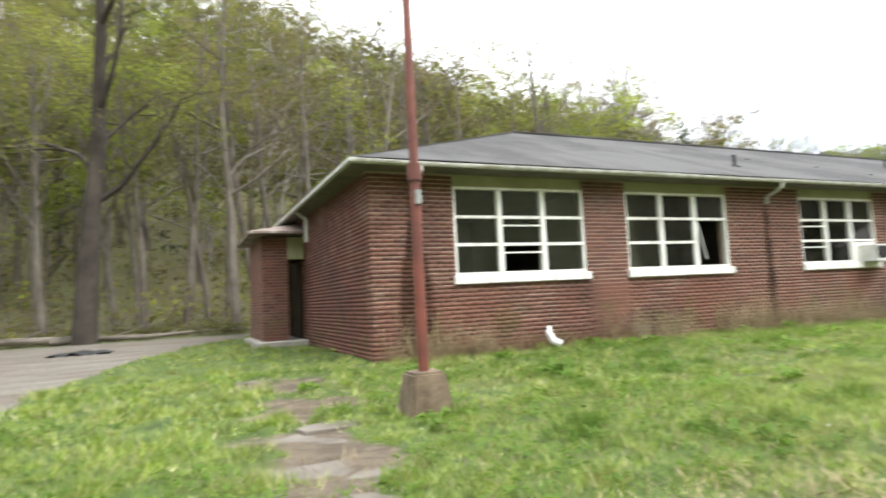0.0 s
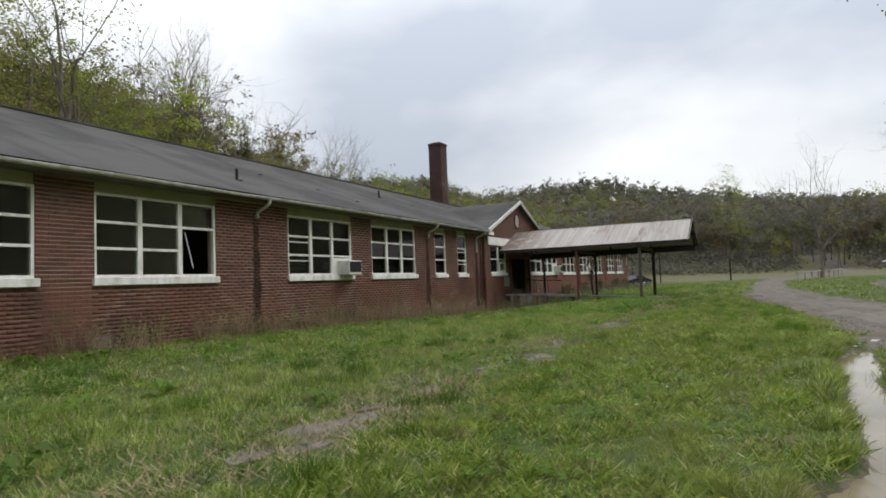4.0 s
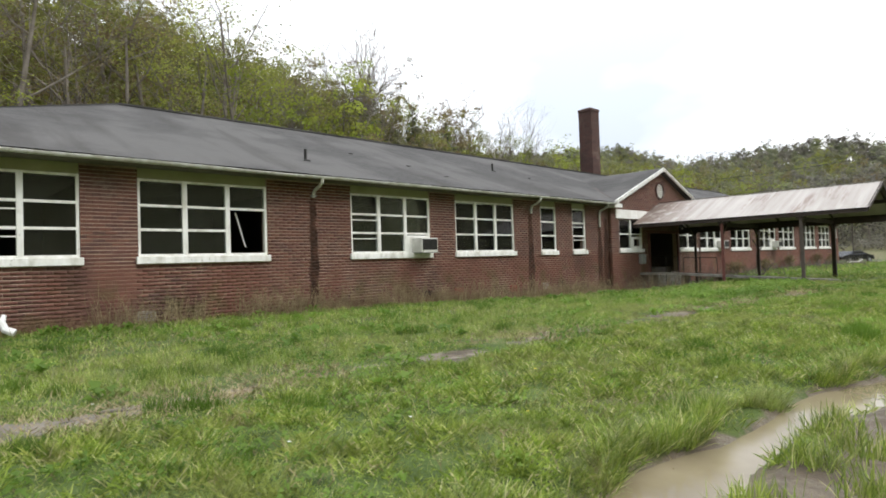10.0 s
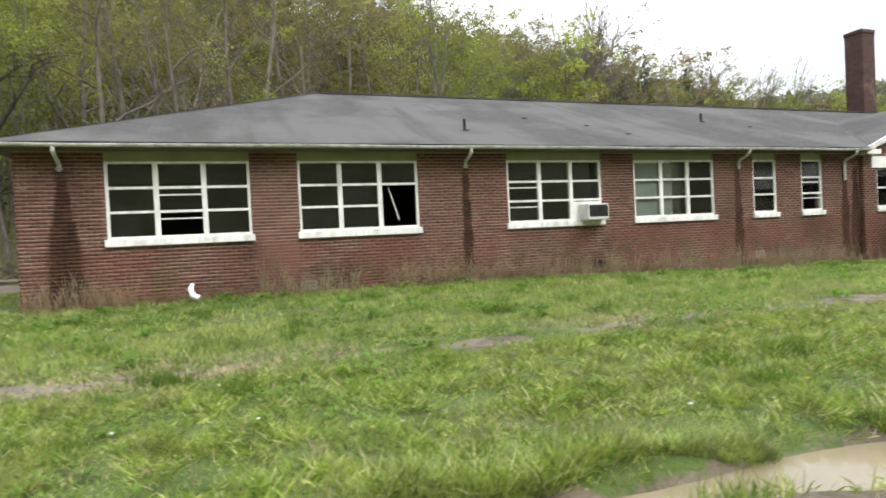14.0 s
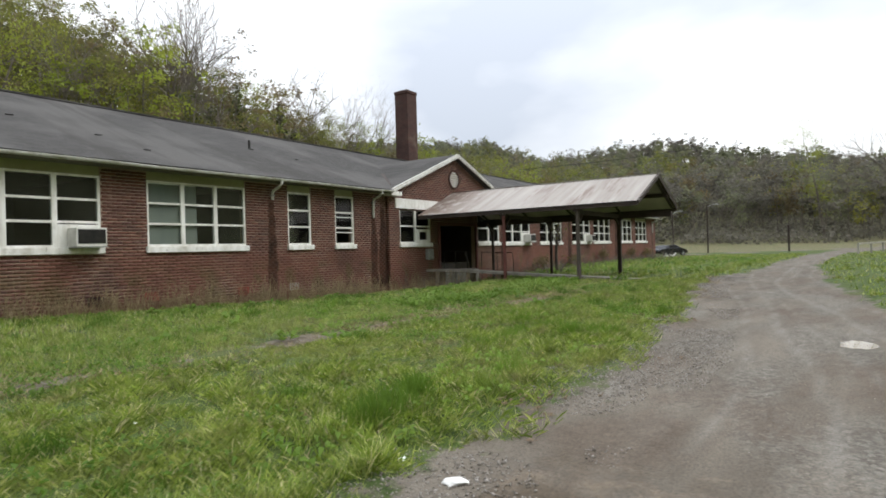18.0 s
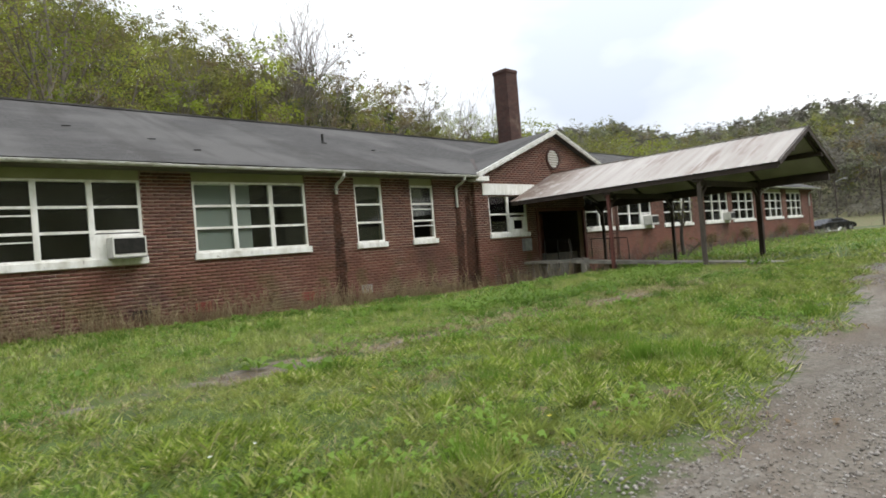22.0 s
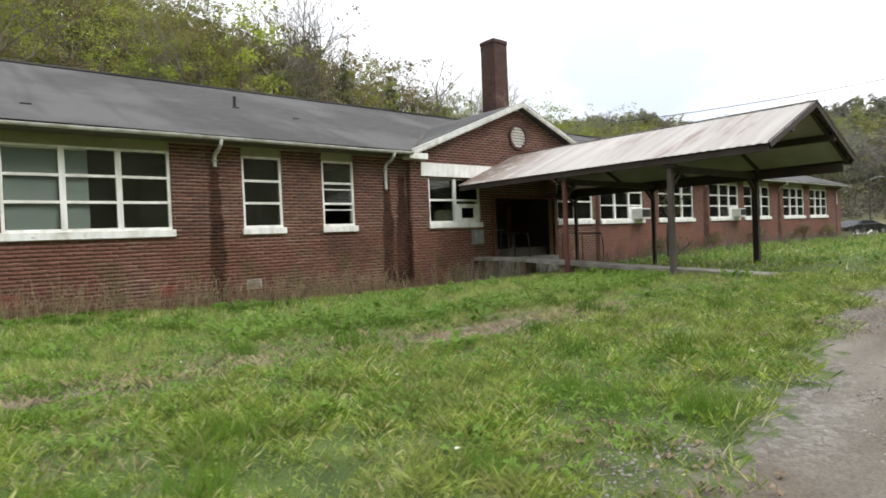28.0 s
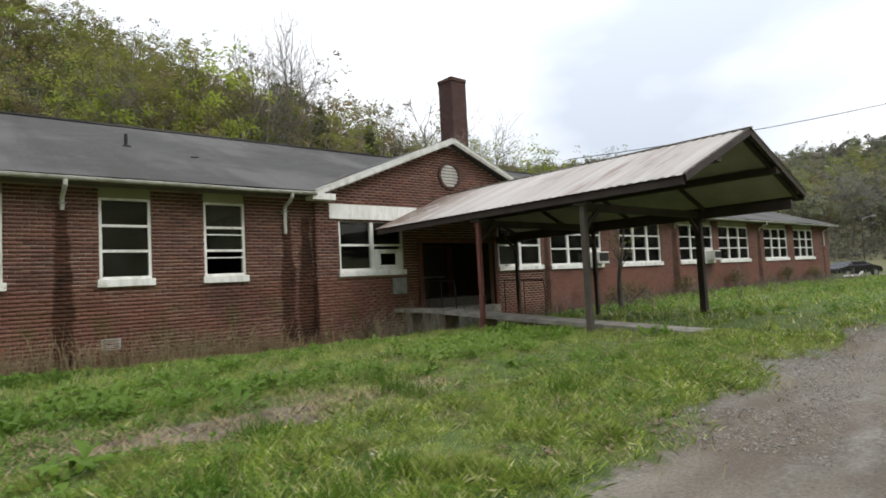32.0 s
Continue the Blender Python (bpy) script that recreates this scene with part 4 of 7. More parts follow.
air_conditioner(17.06, WY, 1.51, "cream window air conditioner jutting over the sill")
air_conditioner(40.35, WY, 1.51, "cream window air conditioner in the far wing")
air_conditioner(49.8, WY, 1.51, "cream window air conditioner in the far wing")
hole = thing("window_board", "white plywood board with a square hole", "board", at=(30.44, GY, 1.38))
hb = bmesh.new()
for q4 in ((-0.46, 0.46, 0.6, 0.72), (-0.46, 0.46, 0.2, 0.28), (-0.46, -0.26, 0.28, 0.6), (0.26, 0.46, 0.28, 0.6)):
    box(hb, q4[0], q4[1], 0.02, 0.06, q4[2], q4[3])
part("board", hb, WHITE, hole)
# the white sticks and blinds seen behind the panes
stick = tagged(part("fallen_blind_rail", tube(bmesh.new(), [(11.15, WY + 0.2, 2.55), (11.42, WY + 0.25, 1.72)], 0.02, 6), LITTER), "white blind rail hanging askew in the broken window", "blind")
blind = thing("window_blind", "pale green roller blind half drawn behind panes", "blind", at=(18.68, WY + 0.115, 1.45))
part("fabric", boxed(0.02, 1.42, 0.0, 0.01, 0.0, 1.75), BLIND, blind)
part("bottom_rail", boxed(0.0, 1.44, -0.01, 0.02, -0.03, 0.0), LITTER, blind)


def downspout(x, y, long):
    """The broken stub of a downpipe with its elbow."""
    d = thing("downspout", "broken white downpipe stub under the gutter", "downpipe", "downpipes", at=(x, y, EAVE_Z))
    part("elbow", tube(bmesh.new(), [(0, -0.52, 0.0), (0, -0.5, -0.1), (0, -0.36, -0.2), (0, -0.12, -0.28), (0, -0.06, -0.36)], 0.045, 8), TRIM, d)
    part("pipe", tube(bmesh.new(), [(0, -0.06, -0.36), (0, -0.06, -0.36 - long)], 0.045, 8), TRIM, d)
    part("strap", boxed(-0.07, 0.07, -0.11, -0.005, -0.44, -0.41), GALV, d)


for sx, long in ((3.92, 0.12), (13.22, 0.1), (22.62, 0.2), (27.38, 0.62), (37.5, 0.4), (46.5, 0.1), (55.7, 0.1), (65.9, 0.9)):
    downspout(sx, WY, long)


def round_vent(x, y, z):
    v = thing("gable_vent", "round white louvred vent in the gable", "vent", at=(x, y, z))
    ring = bmesh.new()
    n = 28
    rings = [[ring.verts.new((r * math.cos(2 * math.pi * k / n), yy, r * math.sin(2 * math.pi * k / n))) for k in range(n)] for r, yy in ((0.44, 0.0), (0.44, -0.05), (0.36, -0.05), (0.36, 0.03))]
    for u, w in zip(rings, rings[1:]):
        for k in range(n):
            ring.faces.new((u[k], u[(k + 1) % n], w[(k + 1) % n], w[k]))
    part("brick_ring", ring, DARKBRICK, v)
    for i in range(7):
        zz = -0.29 + i * 0.097
        half = math.sqrt(0.355**2 - zz**2)
        sl = bmesh.new()
        vs = [sl.verts.new(p) for p in ((-half, -0.045, zz - 0.045), (half, -0.045, zz - 0.045), (half, 0.01, zz + 0.04), (-half, 0.01, zz + 0.04))]
        f = sl.faces.new(vs)
        bmesh.ops.solidify(sl, geom=[f], thickness=0.012)
        part("slat", sl, WHITE, v)
    back_bm = bmesh.new()
    back_bm.faces.new([back_bm.verts.new((0.36 * math.cos(2 * math.pi * k / n), 0.016, 0.36 * math.sin(2 * math.pi * k / n))) for k in range(n)])
    part("backing", back_bm, DARKWOOD_AND_SHADE, v)


round_vent(32.85, GY, 4.37)


def roof_pipe(x, y):
    z = RIDGE_Z - (RIDGE_Y - y) * (RIDGE_Z - EAVE_Z - 0.09) / 7.8
    p = thing("roof_vent", "short rusty vent pipe on the shingles", "vent pipe", "roof vents", at=(x, y, z))
    part("flashing", boxed(-0.11, 0.11, -0.12, 0.1, -0.06, 0.02, 0.02), BLACKIRON, p)
    part("pipe", tube(bmesh.new(), [(0, 0, -0.05), (0, 0, 0.33)], 0.045, 8), BLACKIRON, p)


for vx, vy in ((13.78, 11.4), (24.6, 13.7), (50.0, 13.0)):
    roof_pipe(vx, vy)


def chimney():
    c = thing("chimney", "tall square red brick chimney behind the ridge", "chimney", at=(41.48, 19.24, 0))
    bm = bmesh.new()
    box(bm, -0.5, 0.5, -0.51, 0.51, 5.0, 11.45)
    part("shaft", bm, DARKBRICK, c)
    part("cap", boxed(-0.54, 0.54, -0.55, 0.55, 11.45, 11.66, 0.02), DARKBRICK, c)
    part("flue_rim", boxed(-0.36, 0.36, -0.37, 0.37, 11.66, 11.74), CONCRETE, c)


chimney()


def wall_vent(x, z, label, material):
    v = thing("wall_vent", label, "vent", "foundation vents", at=(x, WY, z - 0.06))
    v.scale = (0.82, 1.0, 0.7)
    fr = bmesh.new()
    for q4 in ((-0.22, 0.22, 0.13, 0.16), (-0.22, 0.22, -0.16, -0.13), (-0.22, -0.19, -0.13, 0.13), (0.19, 0.22, -0.13, 0.13)):
        box(fr, q4[0], q4[1], -0.012, 0.02, q4[2], q4[3])
    part("frame", fr, material, v)
    for i in range(4):
        part("slat", boxed(-0.19, 0.19, -0.006, 0.014, -0.1 + 0.06 * i, -0.075 + 0.06 * i), material, v)


wall_vent(9.0, 0.27, "pale concrete foundation vent in the brick", CONCRETE)
wall_vent(23.45, 0.22, "pale concrete foundation vent in the brick", CONCRETE)
# the red ones stand for red brick patches; frame and slats are added
wall_vent(4.92, 0.3, "red brick patch drawn as a slatted cover", REDPATCH)
wall_vent(21.5, 0.22, "red brick patch drawn as a slatted cover", REDPATCH)
wall_vent(18.68, 0.27, "red brick patch drawn as a slatted cover", REDPATCH)
wall_vent(17.3, 0.25, "dark open foundation vent in the brick", BLACKIRON)
part("elbow_shell", tube(bmesh.new(), [(6.42, 9.72, 0.46), (6.37, 9.68, 0.34), (6.42, 9.62, 0.2), (6.55, 9.56, 0.13)], [0.04, 0.065, 0.07, 0.075], 8), LITTER)
tagged(bpy.data.objects["elbow_shell"], "broken white downpipe elbow lying in the grass", "downpipe")
meter = thing("meter_box", "grey metal electricity box on the entrance wall", "meter box", at=(30.72, GY, 0.82))
part("case", boxed(-0.2, 0.2, -0.16, 0.0, 0, 0.46, 0.01), GALV, meter)
part("lid", boxed(-0.17, 0.17, -0.175, -0.16, 0.04, 0.42, 0.004), GALV, meter)

# ---- entrance recess ----
rec = bmesh.new()
box(rec, 31.45, 31.55, GY + 0.3, 12.4, 0.28, 2.5)
box(rec, 34.7, 34.8, GY + 0.3, 12.4, 0.28, 2.5)
# near-black colour on the brick and ceiling stands in for the recess's shade
tagged(part("wall_recess", rec, DARKWOOD_AND_SHADE), "brick sides of the entrance recess, shade painted near-black", "wall", kind="structure")
tagged(part("ceiling_recess", boxed(31.45, 34.8, GY + 0.3, 12.4, 2.36, 2.46), DARKWOOD_AND_SHADE), "recess ceiling, shade painted near-black", "ceiling", kind="structure")
tagged(part("floor_entrance", boxed(31.45, 34.8, GY - 0.02, 12.4, -0.5, 0.3), CONCRETE), "concrete entrance floor", "floor", kind="structure")
door = thing("door_1", "dark double entrance door standing in deep shade", "door", kind="structure", at=(33.12, 12.2, 0.3))
fr = bmesh.new()
box(fr, -1.57, -1.3, -0.05, 0.1, 0, 2.06)
box(fr, 1.3, 1.57, -0.05, 0.1, 0, 2.06)
box(fr, -1.3, 1.3, -0.05, 0.1, 2.0, 2.06)
box(fr, -0.03, 0.03, -0.05, 0.1, 0, 2.0)
part("door_frame", fr, REDWOOD, door)
for sx in (-1, 1):
    leaf = part("door_leaf", boxed(0.67 * sx - 0.62, 0.67 * sx + 0.62, -0.01, 0.04, 0.01, 1.99), DOORS, door)
    part("push_bar", boxed(0.67 * sx - 0.5, 0.67 * sx + 0.5, -0.06, -0.02, 0.95, 1.0), GALV, leaf)
fr = bmesh.new()
box(fr, 31.5, 31.62, GY - 0.05, GY + 0.06, 0.28, 2.4)
box(fr, 34.62, 34.74, GY - 0.05, GY + 0.06, 0.28, 2.4)
box(fr, 31.62, 34.62, GY - 0.05, GY + 0.06, 2.28, 2.4)
tagged(part("trim_entrance", fr, REDWOOD), "dark red painted frame round the entrance", "trim", kind="structure")

# ---- canopy over the walk ----
CXL, CXR, CY0, CY1, CEZ, CRZ = 30.08, 35.4, 1.05, GY - 0.03, 2.68, 3.77
CXM = (CXL + CXR) / 2


def canopy():
    c = thing("entrance_canopy", "long walkway canopy with rusty corrugated metal roof on timber posts", "canopy", at=(0, 0, 0))
    for side, xe in (("left", CXL), ("right", CXR)):
        n = int((CY1 - CY0) / 0.045)
        ys = np.linspace(CY0 - 0.06, CY1, n)
        dz = 0.011 * np.cos(np.arange(n) * math.pi / 2.2)
        up = np.stack([np.full(n, CXM), ys, np.full(n, CRZ) + dz], -1)
        lo = np.stack([np.full(n, xe + (-0.08 if xe < CXM else 0.08)), ys, np.full(n, CEZ - 0.03) + dz], -1)
        i = np.arange(n - 1)
        q = np.stack([i, i + 1, n + i + 1, n + i], -1)
        if xe > CXM:
            q = q[:, ::-1]
        part("roof_sheet", fast_mesh("roof_sheet", np.concatenate([up, lo]), q[:, ::-1], SHEET, True), None, c)
    part("ridge_cap", beam(bmesh.new(), (CXM, CY0 - 0.08, CRZ + 0.012), (CXM, CY1, CRZ + 0.012), 0.12, 0.012), SHEET, c)
    for xe in (CXL, CXR):
        part("ceiling_panel", beam(bmesh.new(), (xe * 0.985 + CXM * 0.015, (CY0 + CY1) / 2, CEZ - 0.07), (CXM, (CY0 + CY1) / 2, CRZ - 0.09), CY1 - CY0 - 0.2, 0.012), SOFFIT, c, "dirty pale ceiling boards")
        part("eave_beam", beam(bmesh.new(), (xe, CY0, CEZ - 0.11), (xe, CY1, CEZ - 0.11), 0.06, 0.15), DARKWOOD_AND_SHADE, c)
        part("purlin", beam(bmesh.new(), (0.5 * (xe + CXM), CY0, 0.5 * (CEZ + CRZ) - 0.16), (0.5 * (xe + CXM), CY1, 0.5 * (CEZ + CRZ) - 0.16), 0.2, 0.14), DARKWOOD_AND_SHADE, c)
        part("rake_board", beam(bmesh.new(), (xe, CY0 - 0.02, CEZ - 0.06), (CXM, CY0 - 0.02, CRZ - 0.06), 0.045, 0.14), DARKWOOD_AND_SHADE, c)
    for yy in np.linspace(CY0 + 0.12, CY1 - 0.3, 5):
        for xe in (CXL, CXR):
            part("rafter", beam(bmesh.new(), (xe, yy, CEZ - 0.13), (CXM, yy, CRZ - 0.13), 0.06, 0.1), DARKWOOD_AND_SHADE, c)
    for px, pys, wid in ((30.2, (3.17, 6.1), 0.115), (34.8, (3.2, 6.25, 9.2), 0.15)):
        if px > CXM:
            part("plate_beam", beam(bmesh.new(), (px, CY0 + 0.05, CEZ - 0.3), (px, CY1, CEZ - 0.3), 0.1, 0.2), DARKWOOD_AND_SHADE, c)
        head = CEZ - (0.4 if px > CXM else 0.2)
        for k, py in enumerate(pys):
            w = wid if k == 0 else 0.1
            p = part("post", boxed(px - w / 2, px + w / 2, py - w / 2, py + w / 2, gz(px, py) - 0.25, head, 0.008), (REDWOOD if k else POSTWOOD) if px < 31 else DARKWOOD_AND_SHADE, c)
            part("brace", beam(bmesh.new(), (px, py, CEZ - 0.72), (px + (0.5 if px < CXM else -0.5), py, CEZ - 0.3), 0.07, 0.08), DARKWOOD_AND_SHADE, p)
            part("post_head", boxed(px - w / 2 - 0.05, px + w / 2 + 0.05, py - 0.14, py + 0.14, head - 0.06, head + 0.01), DARKWOOD_AND_SHADE, p)
    for yy in (3.2, 6.2):
        part("tie_beam", beam(bmesh.new(), (30.2, yy, CEZ - 0.28), (34.8, yy, CEZ - 0.28), 0.08, 0.16), DARKWOOD_AND_SHADE, c)


canopy()
ramp_thing = thing("concrete_ramp", "cracked raised concrete ramp leading to the entrance", "ramp", at=(0, 0, 0))
rb = bmesh.new()
prof = [(1.25, 0.03), (4.8, 0.2), (8.5, 0.4), (10.0, 0.41)]
tops = [[rb.verts.new((x, y, z)) for y, z in prof] for x in (30.5, 31.15)]
lows = [[rb.verts.new((x, y, z - 0.09)) for y, z in prof] for x in (30.5, 31.15)]
for i in range(3):
    rb.faces.new((tops[0][i], tops[1][i], tops[1][i + 1], tops[0][i + 1]))
    rb.faces.new((lows[0][i], lows[0][i + 1], lows[1][i + 1], lows[1][i]))
    for s in (0, 1):
        rb.faces.new((tops[s][i], tops[s][i + 1], lows[s][i + 1], lows[s][i]))
rb.faces.new((tops[0][0], lows[0][0], lows[1][0], tops[1][0]))
rb.faces.new((tops[0][3], tops[1][3], lows[1][3], lows[0][3]))
part("slab", rb, RAMPSTONE, ramp_thing)
for yy in (3.8, 5.2, 6.6, 8.0, 9.5):
    zt = float(np.interp(yy, [p[0] for p in prof], [p[1] for p in prof])) - 0.09
    part("pier", boxed(30.58, 31.05, yy - 0.1, yy + 0.1, -0.6, zt), BLOCK, ramp_thing)


def handrail(x, y0, y1, z0):
    r = thing("handrail", "black iron handrail by the entrance steps", "handrail", "entrance handrails", at=(x, y0, z0))
    n = y1 - y0
    part("top_rail", tube(bmesh.new(), [(0, 0, 0.42), (0, 0.05, 0.8), (0, n, 0.86)], 0.02, 6), BLACKIRON, r)
    for t in (0.0, 0.5, 1.0):
        part("post", tube(bmesh.new(), [(0, t * n, -0.3), (0, t * n, 0.44 if t == 0 else 0.83)], 0.016, 6), BLACKIRON, r)


handrail(31.7, 8.7, 9.9, 0.3)
handrail(34.9, 8.2, 9.9, 0.2)

# ---- porch on the end wall ----
porch = thing("end_porch", "brick end porch with a small hipped roof", "porch", at=(0, 0, 0))
part("screen_wall", boxed(1.95, 2.62, 16.3, 16.55, -0.2, 2.95), FAR_BRICK, porch)
part("side_wall", boxed(1.95, 2.2, 16.55, 19.2, -0.2, 2.95), FAR_BRICK, porch)
part("step", boxed(1.75, 3.05, 15.9, 19.2, -0.2, 0.2, 0.02), CONCRETE, porch)
part("door_leaf", boxed(3.0, 3.06, 16.9, 17.9, 0.2, 2.3), DOORS, porch)
part("lintel", boxed(2.62, 3.06, 16.3, 16.5, 2.35, 2.95), OLIVE, porch)
pr = bmesh.new()
e = [pr.verts.new(p) for p in ((1.6, 15.8, 3.0), (3.06, 15.8, 3.0), (3.06, 19.7, 3.0), (1.6, 19.7, 3.0))]
e2 = [pr.verts.new((v.co.x, v.co.y, 3.06)) for v in e]
pt = [pr.verts.new((3.06, 17.1, 3.42)), pr.verts.new((3.06, 18.4, 3.42)), pr.verts.new((2.6, 17.75, 3.42))]
for i in range(4):
    pr.faces.new((e[i], e[(i + 1) % 4], e2[(i + 1) % 4], e2[i]))
pr.faces.new(e[::-1])
pr.faces.new((e2[0], e2[1], pt[0], pt[2]))
pr.faces.new((e2[2], e2[3], pt[2], pt[1]))
pr.faces.new((e2[3], e2[0], pt[2]))
pr.faces.new((pt[0], pt[1], pt[2]))
part("roof", pr, SHEET, porch, "pale sheet-metal roof")
tagged(part("corner_downpipe", tube(bmesh.new(), [(2.7, 15.3, EAVE_Z), (2.95, 15.3, 3.3), (2.95, 15.3, 2.7)], 0.05, 8), TRIM), "white downpipe at the end wall", "downpipe")

# ---- flagpole ----
pole = thing("flagpole", "rusty red steel pole set in a concrete block", "flagpole", at=(2.2, 5.62, 0.06))
bb = bmesh.new()
lo4 = [bb.verts.new((sx * 0.24, sy * 0.24, -0.15)) for sx, sy in ((-1, -1), (1, -1), (1, 1), (-1, 1))]
hi4 = [bb.verts.new((sx * 0.17, sy * 0.17, 0.33)) for sx, sy in ((-1, -1), (1, -1), (1, 1), (-1, 1))]
bb.faces.new(hi4)
bb.faces.new(lo4[::-1])
for i in range(4):
    bb.faces.new((lo4[i], lo4[(i + 1) % 4], hi4[(i + 1) % 4], hi4[i]))
bmesh.ops.bevel(bb, geom=list(bb.edges), offset=0.025, segments=2, affect="EDGES")
part("base_block", bb, BLOCK, pole, "mossy concrete block")
part("lower_tube", tube(bmesh.new(), [(0, 0, 0.31), (0, 0, 2.35)], 0.056, 12), RUST, pole)
part("collar", tube(bmesh.new(), [(0, 0, 2.25), (0, 0, 2.42)], 0.075, 12), RUST, pole)
part("upper_tube", tube(bmesh.new(), [(0, 0, 2.35), (0, 0, 7.2)], [0.048, 0.038], 12), RUST, pole)
part("cleat", boxed(-0.03, 0.03, -0.1, -0.05, 2.0, 2.14), GALV, pole)


# ---- trees ----
def tree_frame(rng, h, r0, levels, lean=0.05, fork=0.45, spread=0.75, kids=(5, 4, 3), fine=True, thick=0.55, reach=1.0):
    """Segments (a, b, ra, rb) of a trunk and its limbs, and the tips with their directions."""
    segs, tips = [], []

    def grow(p, d, length, r, level):
        n = 6 if level == 0 else ((4 if level == 1 else 3) if fine else 2)
        pts = [np.array(p, float)]
        d = np.array(d, float)
        for i in range(n):
            d = d + rng.normal(0, 0.06 + (0.13 if fine else 0.07) * min(level, 2), 3) + np.array([0, 0, 0.05 if level else 0.0])
            d = d / np.linalg.norm(d)
            pts.append(pts[-1] + d * length / n)
        rr = [r * (1 - 0.72 * i / n) for i in range(n + 1)]
        for i in range(n):
            segs.append((pts[i], pts[i + 1], rr[i], rr[i + 1], level))
        if level >= levels:
            tips.append((pts[-1], d))
            return
        for k in range(kids[min(level, len(kids) - 1)]):
            t = fork + (1 - fork) * (k + rng.random()) / kids[min(level, len(kids) - 1)]
            j = min(int(t * n), n - 1)
            p0 = pts[j] + (pts[j + 1] - pts[j]) * (t * n - j)
            az = rng.random() * 2 * math.pi
            out = np.array([math.cos(az), math.sin(az), 0.0])
            nd = d * (1 - spread) + out * spread + np.array([0, 0, 0.35])
            grow(p0, nd / np.linalg.norm(nd), length * reach * rng.uniform(0.3, 0.48) * (1.25 if level else 1), rr[j] * thick, level + 1)
        tips.append((pts[-1], d))

    grow((0, 0, -0.3), (rng.normal(0, lean), rng.normal(0, lean), 1), h * 0.92, r0, 0)
    return segs, tips


def tubes_of(segs, sides0, sides1):
    """Arrays for the tubes of all segments."""
    vs, fs, n = [], [], 0
    for a, b, ra, rb, level in segs:
        s = sides0 if level == 0 else sides1
        d = (b - a) / max(np.linalg.norm(b - a), 1e-6)
        u = np.cross(d, (0.31, 0.77, 0.13))
        u /= np.linalg.norm(u)
        w = np.cross(d, u)
        ang = np.arange(s) * 2 * math.pi / s
        ring = np.cos(ang)[:, None] * u + np.sin(ang)[:, None] * w
        vs += [a + ring * ra, b + ring * rb]
        k = np.arange(s)
        fs.append(np.stack([n + k, n + (k + 1) % s, n + s + (k + 1) % s, n + s + k], -1))
        n += 2 * s
    return np.concatenate(vs), np.concatenate(fs)


def leaves_of(rng, centres, per, radius, size, flat=0.6, corners=4, lift=0.0):
    """Small leaf clumps round the centres, facing outwards and up as a crown's leaves do."""
    c = np.repeat(np.asarray(centres), per, axis=0)
    heart = np.mean(np.asarray(centres), axis=0) if len(centres) < 2000 else c - np.array([0, 0, 0.6])
    n = len(c)
    off = rng.normal(0, 1, (n, 3))
    off *= (rng.random((n, 1)) ** 0.5) / np.linalg.norm(off, axis=1)[:, None]
    c = c + off * radius * 1.9 * np.array([1, 1, flat])
    out = c - heart
    out = out / np.maximum(np.linalg.norm(out, axis=1), 0.01)[:, None] * (0.6 - 0.4 * lift) + np.array([0, 0, 0.6 + lift]) + rng.normal(0, 0.38, (n, 3))
    a = np.cross(out, rng.normal(0, 1, (n, 3)))
    a /= np.linalg.norm(a, axis=1)[:, None]
    b = np.cross(out, a)
    b /= np.linalg.norm(b, axis=1)[:, None]
    s = size * rng.uniform(0.5, 1.3, (n, 1))
    if corners == 3:
        v = np.stack([c - a * s, c + a * s * 0.4 + b * s * 0.8, c + a * s * 0.4 - b * s * 0.8], 1).reshape(-1, 3)
        return v, np.arange(3 * n).reshape(-1, 3)
    v = np.stack([c - a * s, c + b * s * 0.55, c + a * s, c - b * s * 0.55], 1).reshape(-1, 3)
    return v, np.arange(4 * n).reshape(-1, 4)


def tree_kind(seed, h, r0, levels, per, radius, size, leaf, bark, kids=(6, 4, 3), fork=0.35, spread=0.72, sides=(7, 3), thick=0.55, reach=1.0):
    rng = np.random.default_rng(seed)
    segs, tips = tree_frame(rng, h, r0, levels, kids=kids, fork=fork, spread=spread, thick=thick, reach=reach)
    tv, tf = tubes_of(segs, *sides)
    trunk = fast_mesh("trunk", tv, tf, bark, True)
    if not per:
        return trunk, None
    lv, lf = leaves_of(rng, [t for t, _ in tips], per, radius, size)
    return trunk, fast_mesh("crown", lv, lf, leaf)


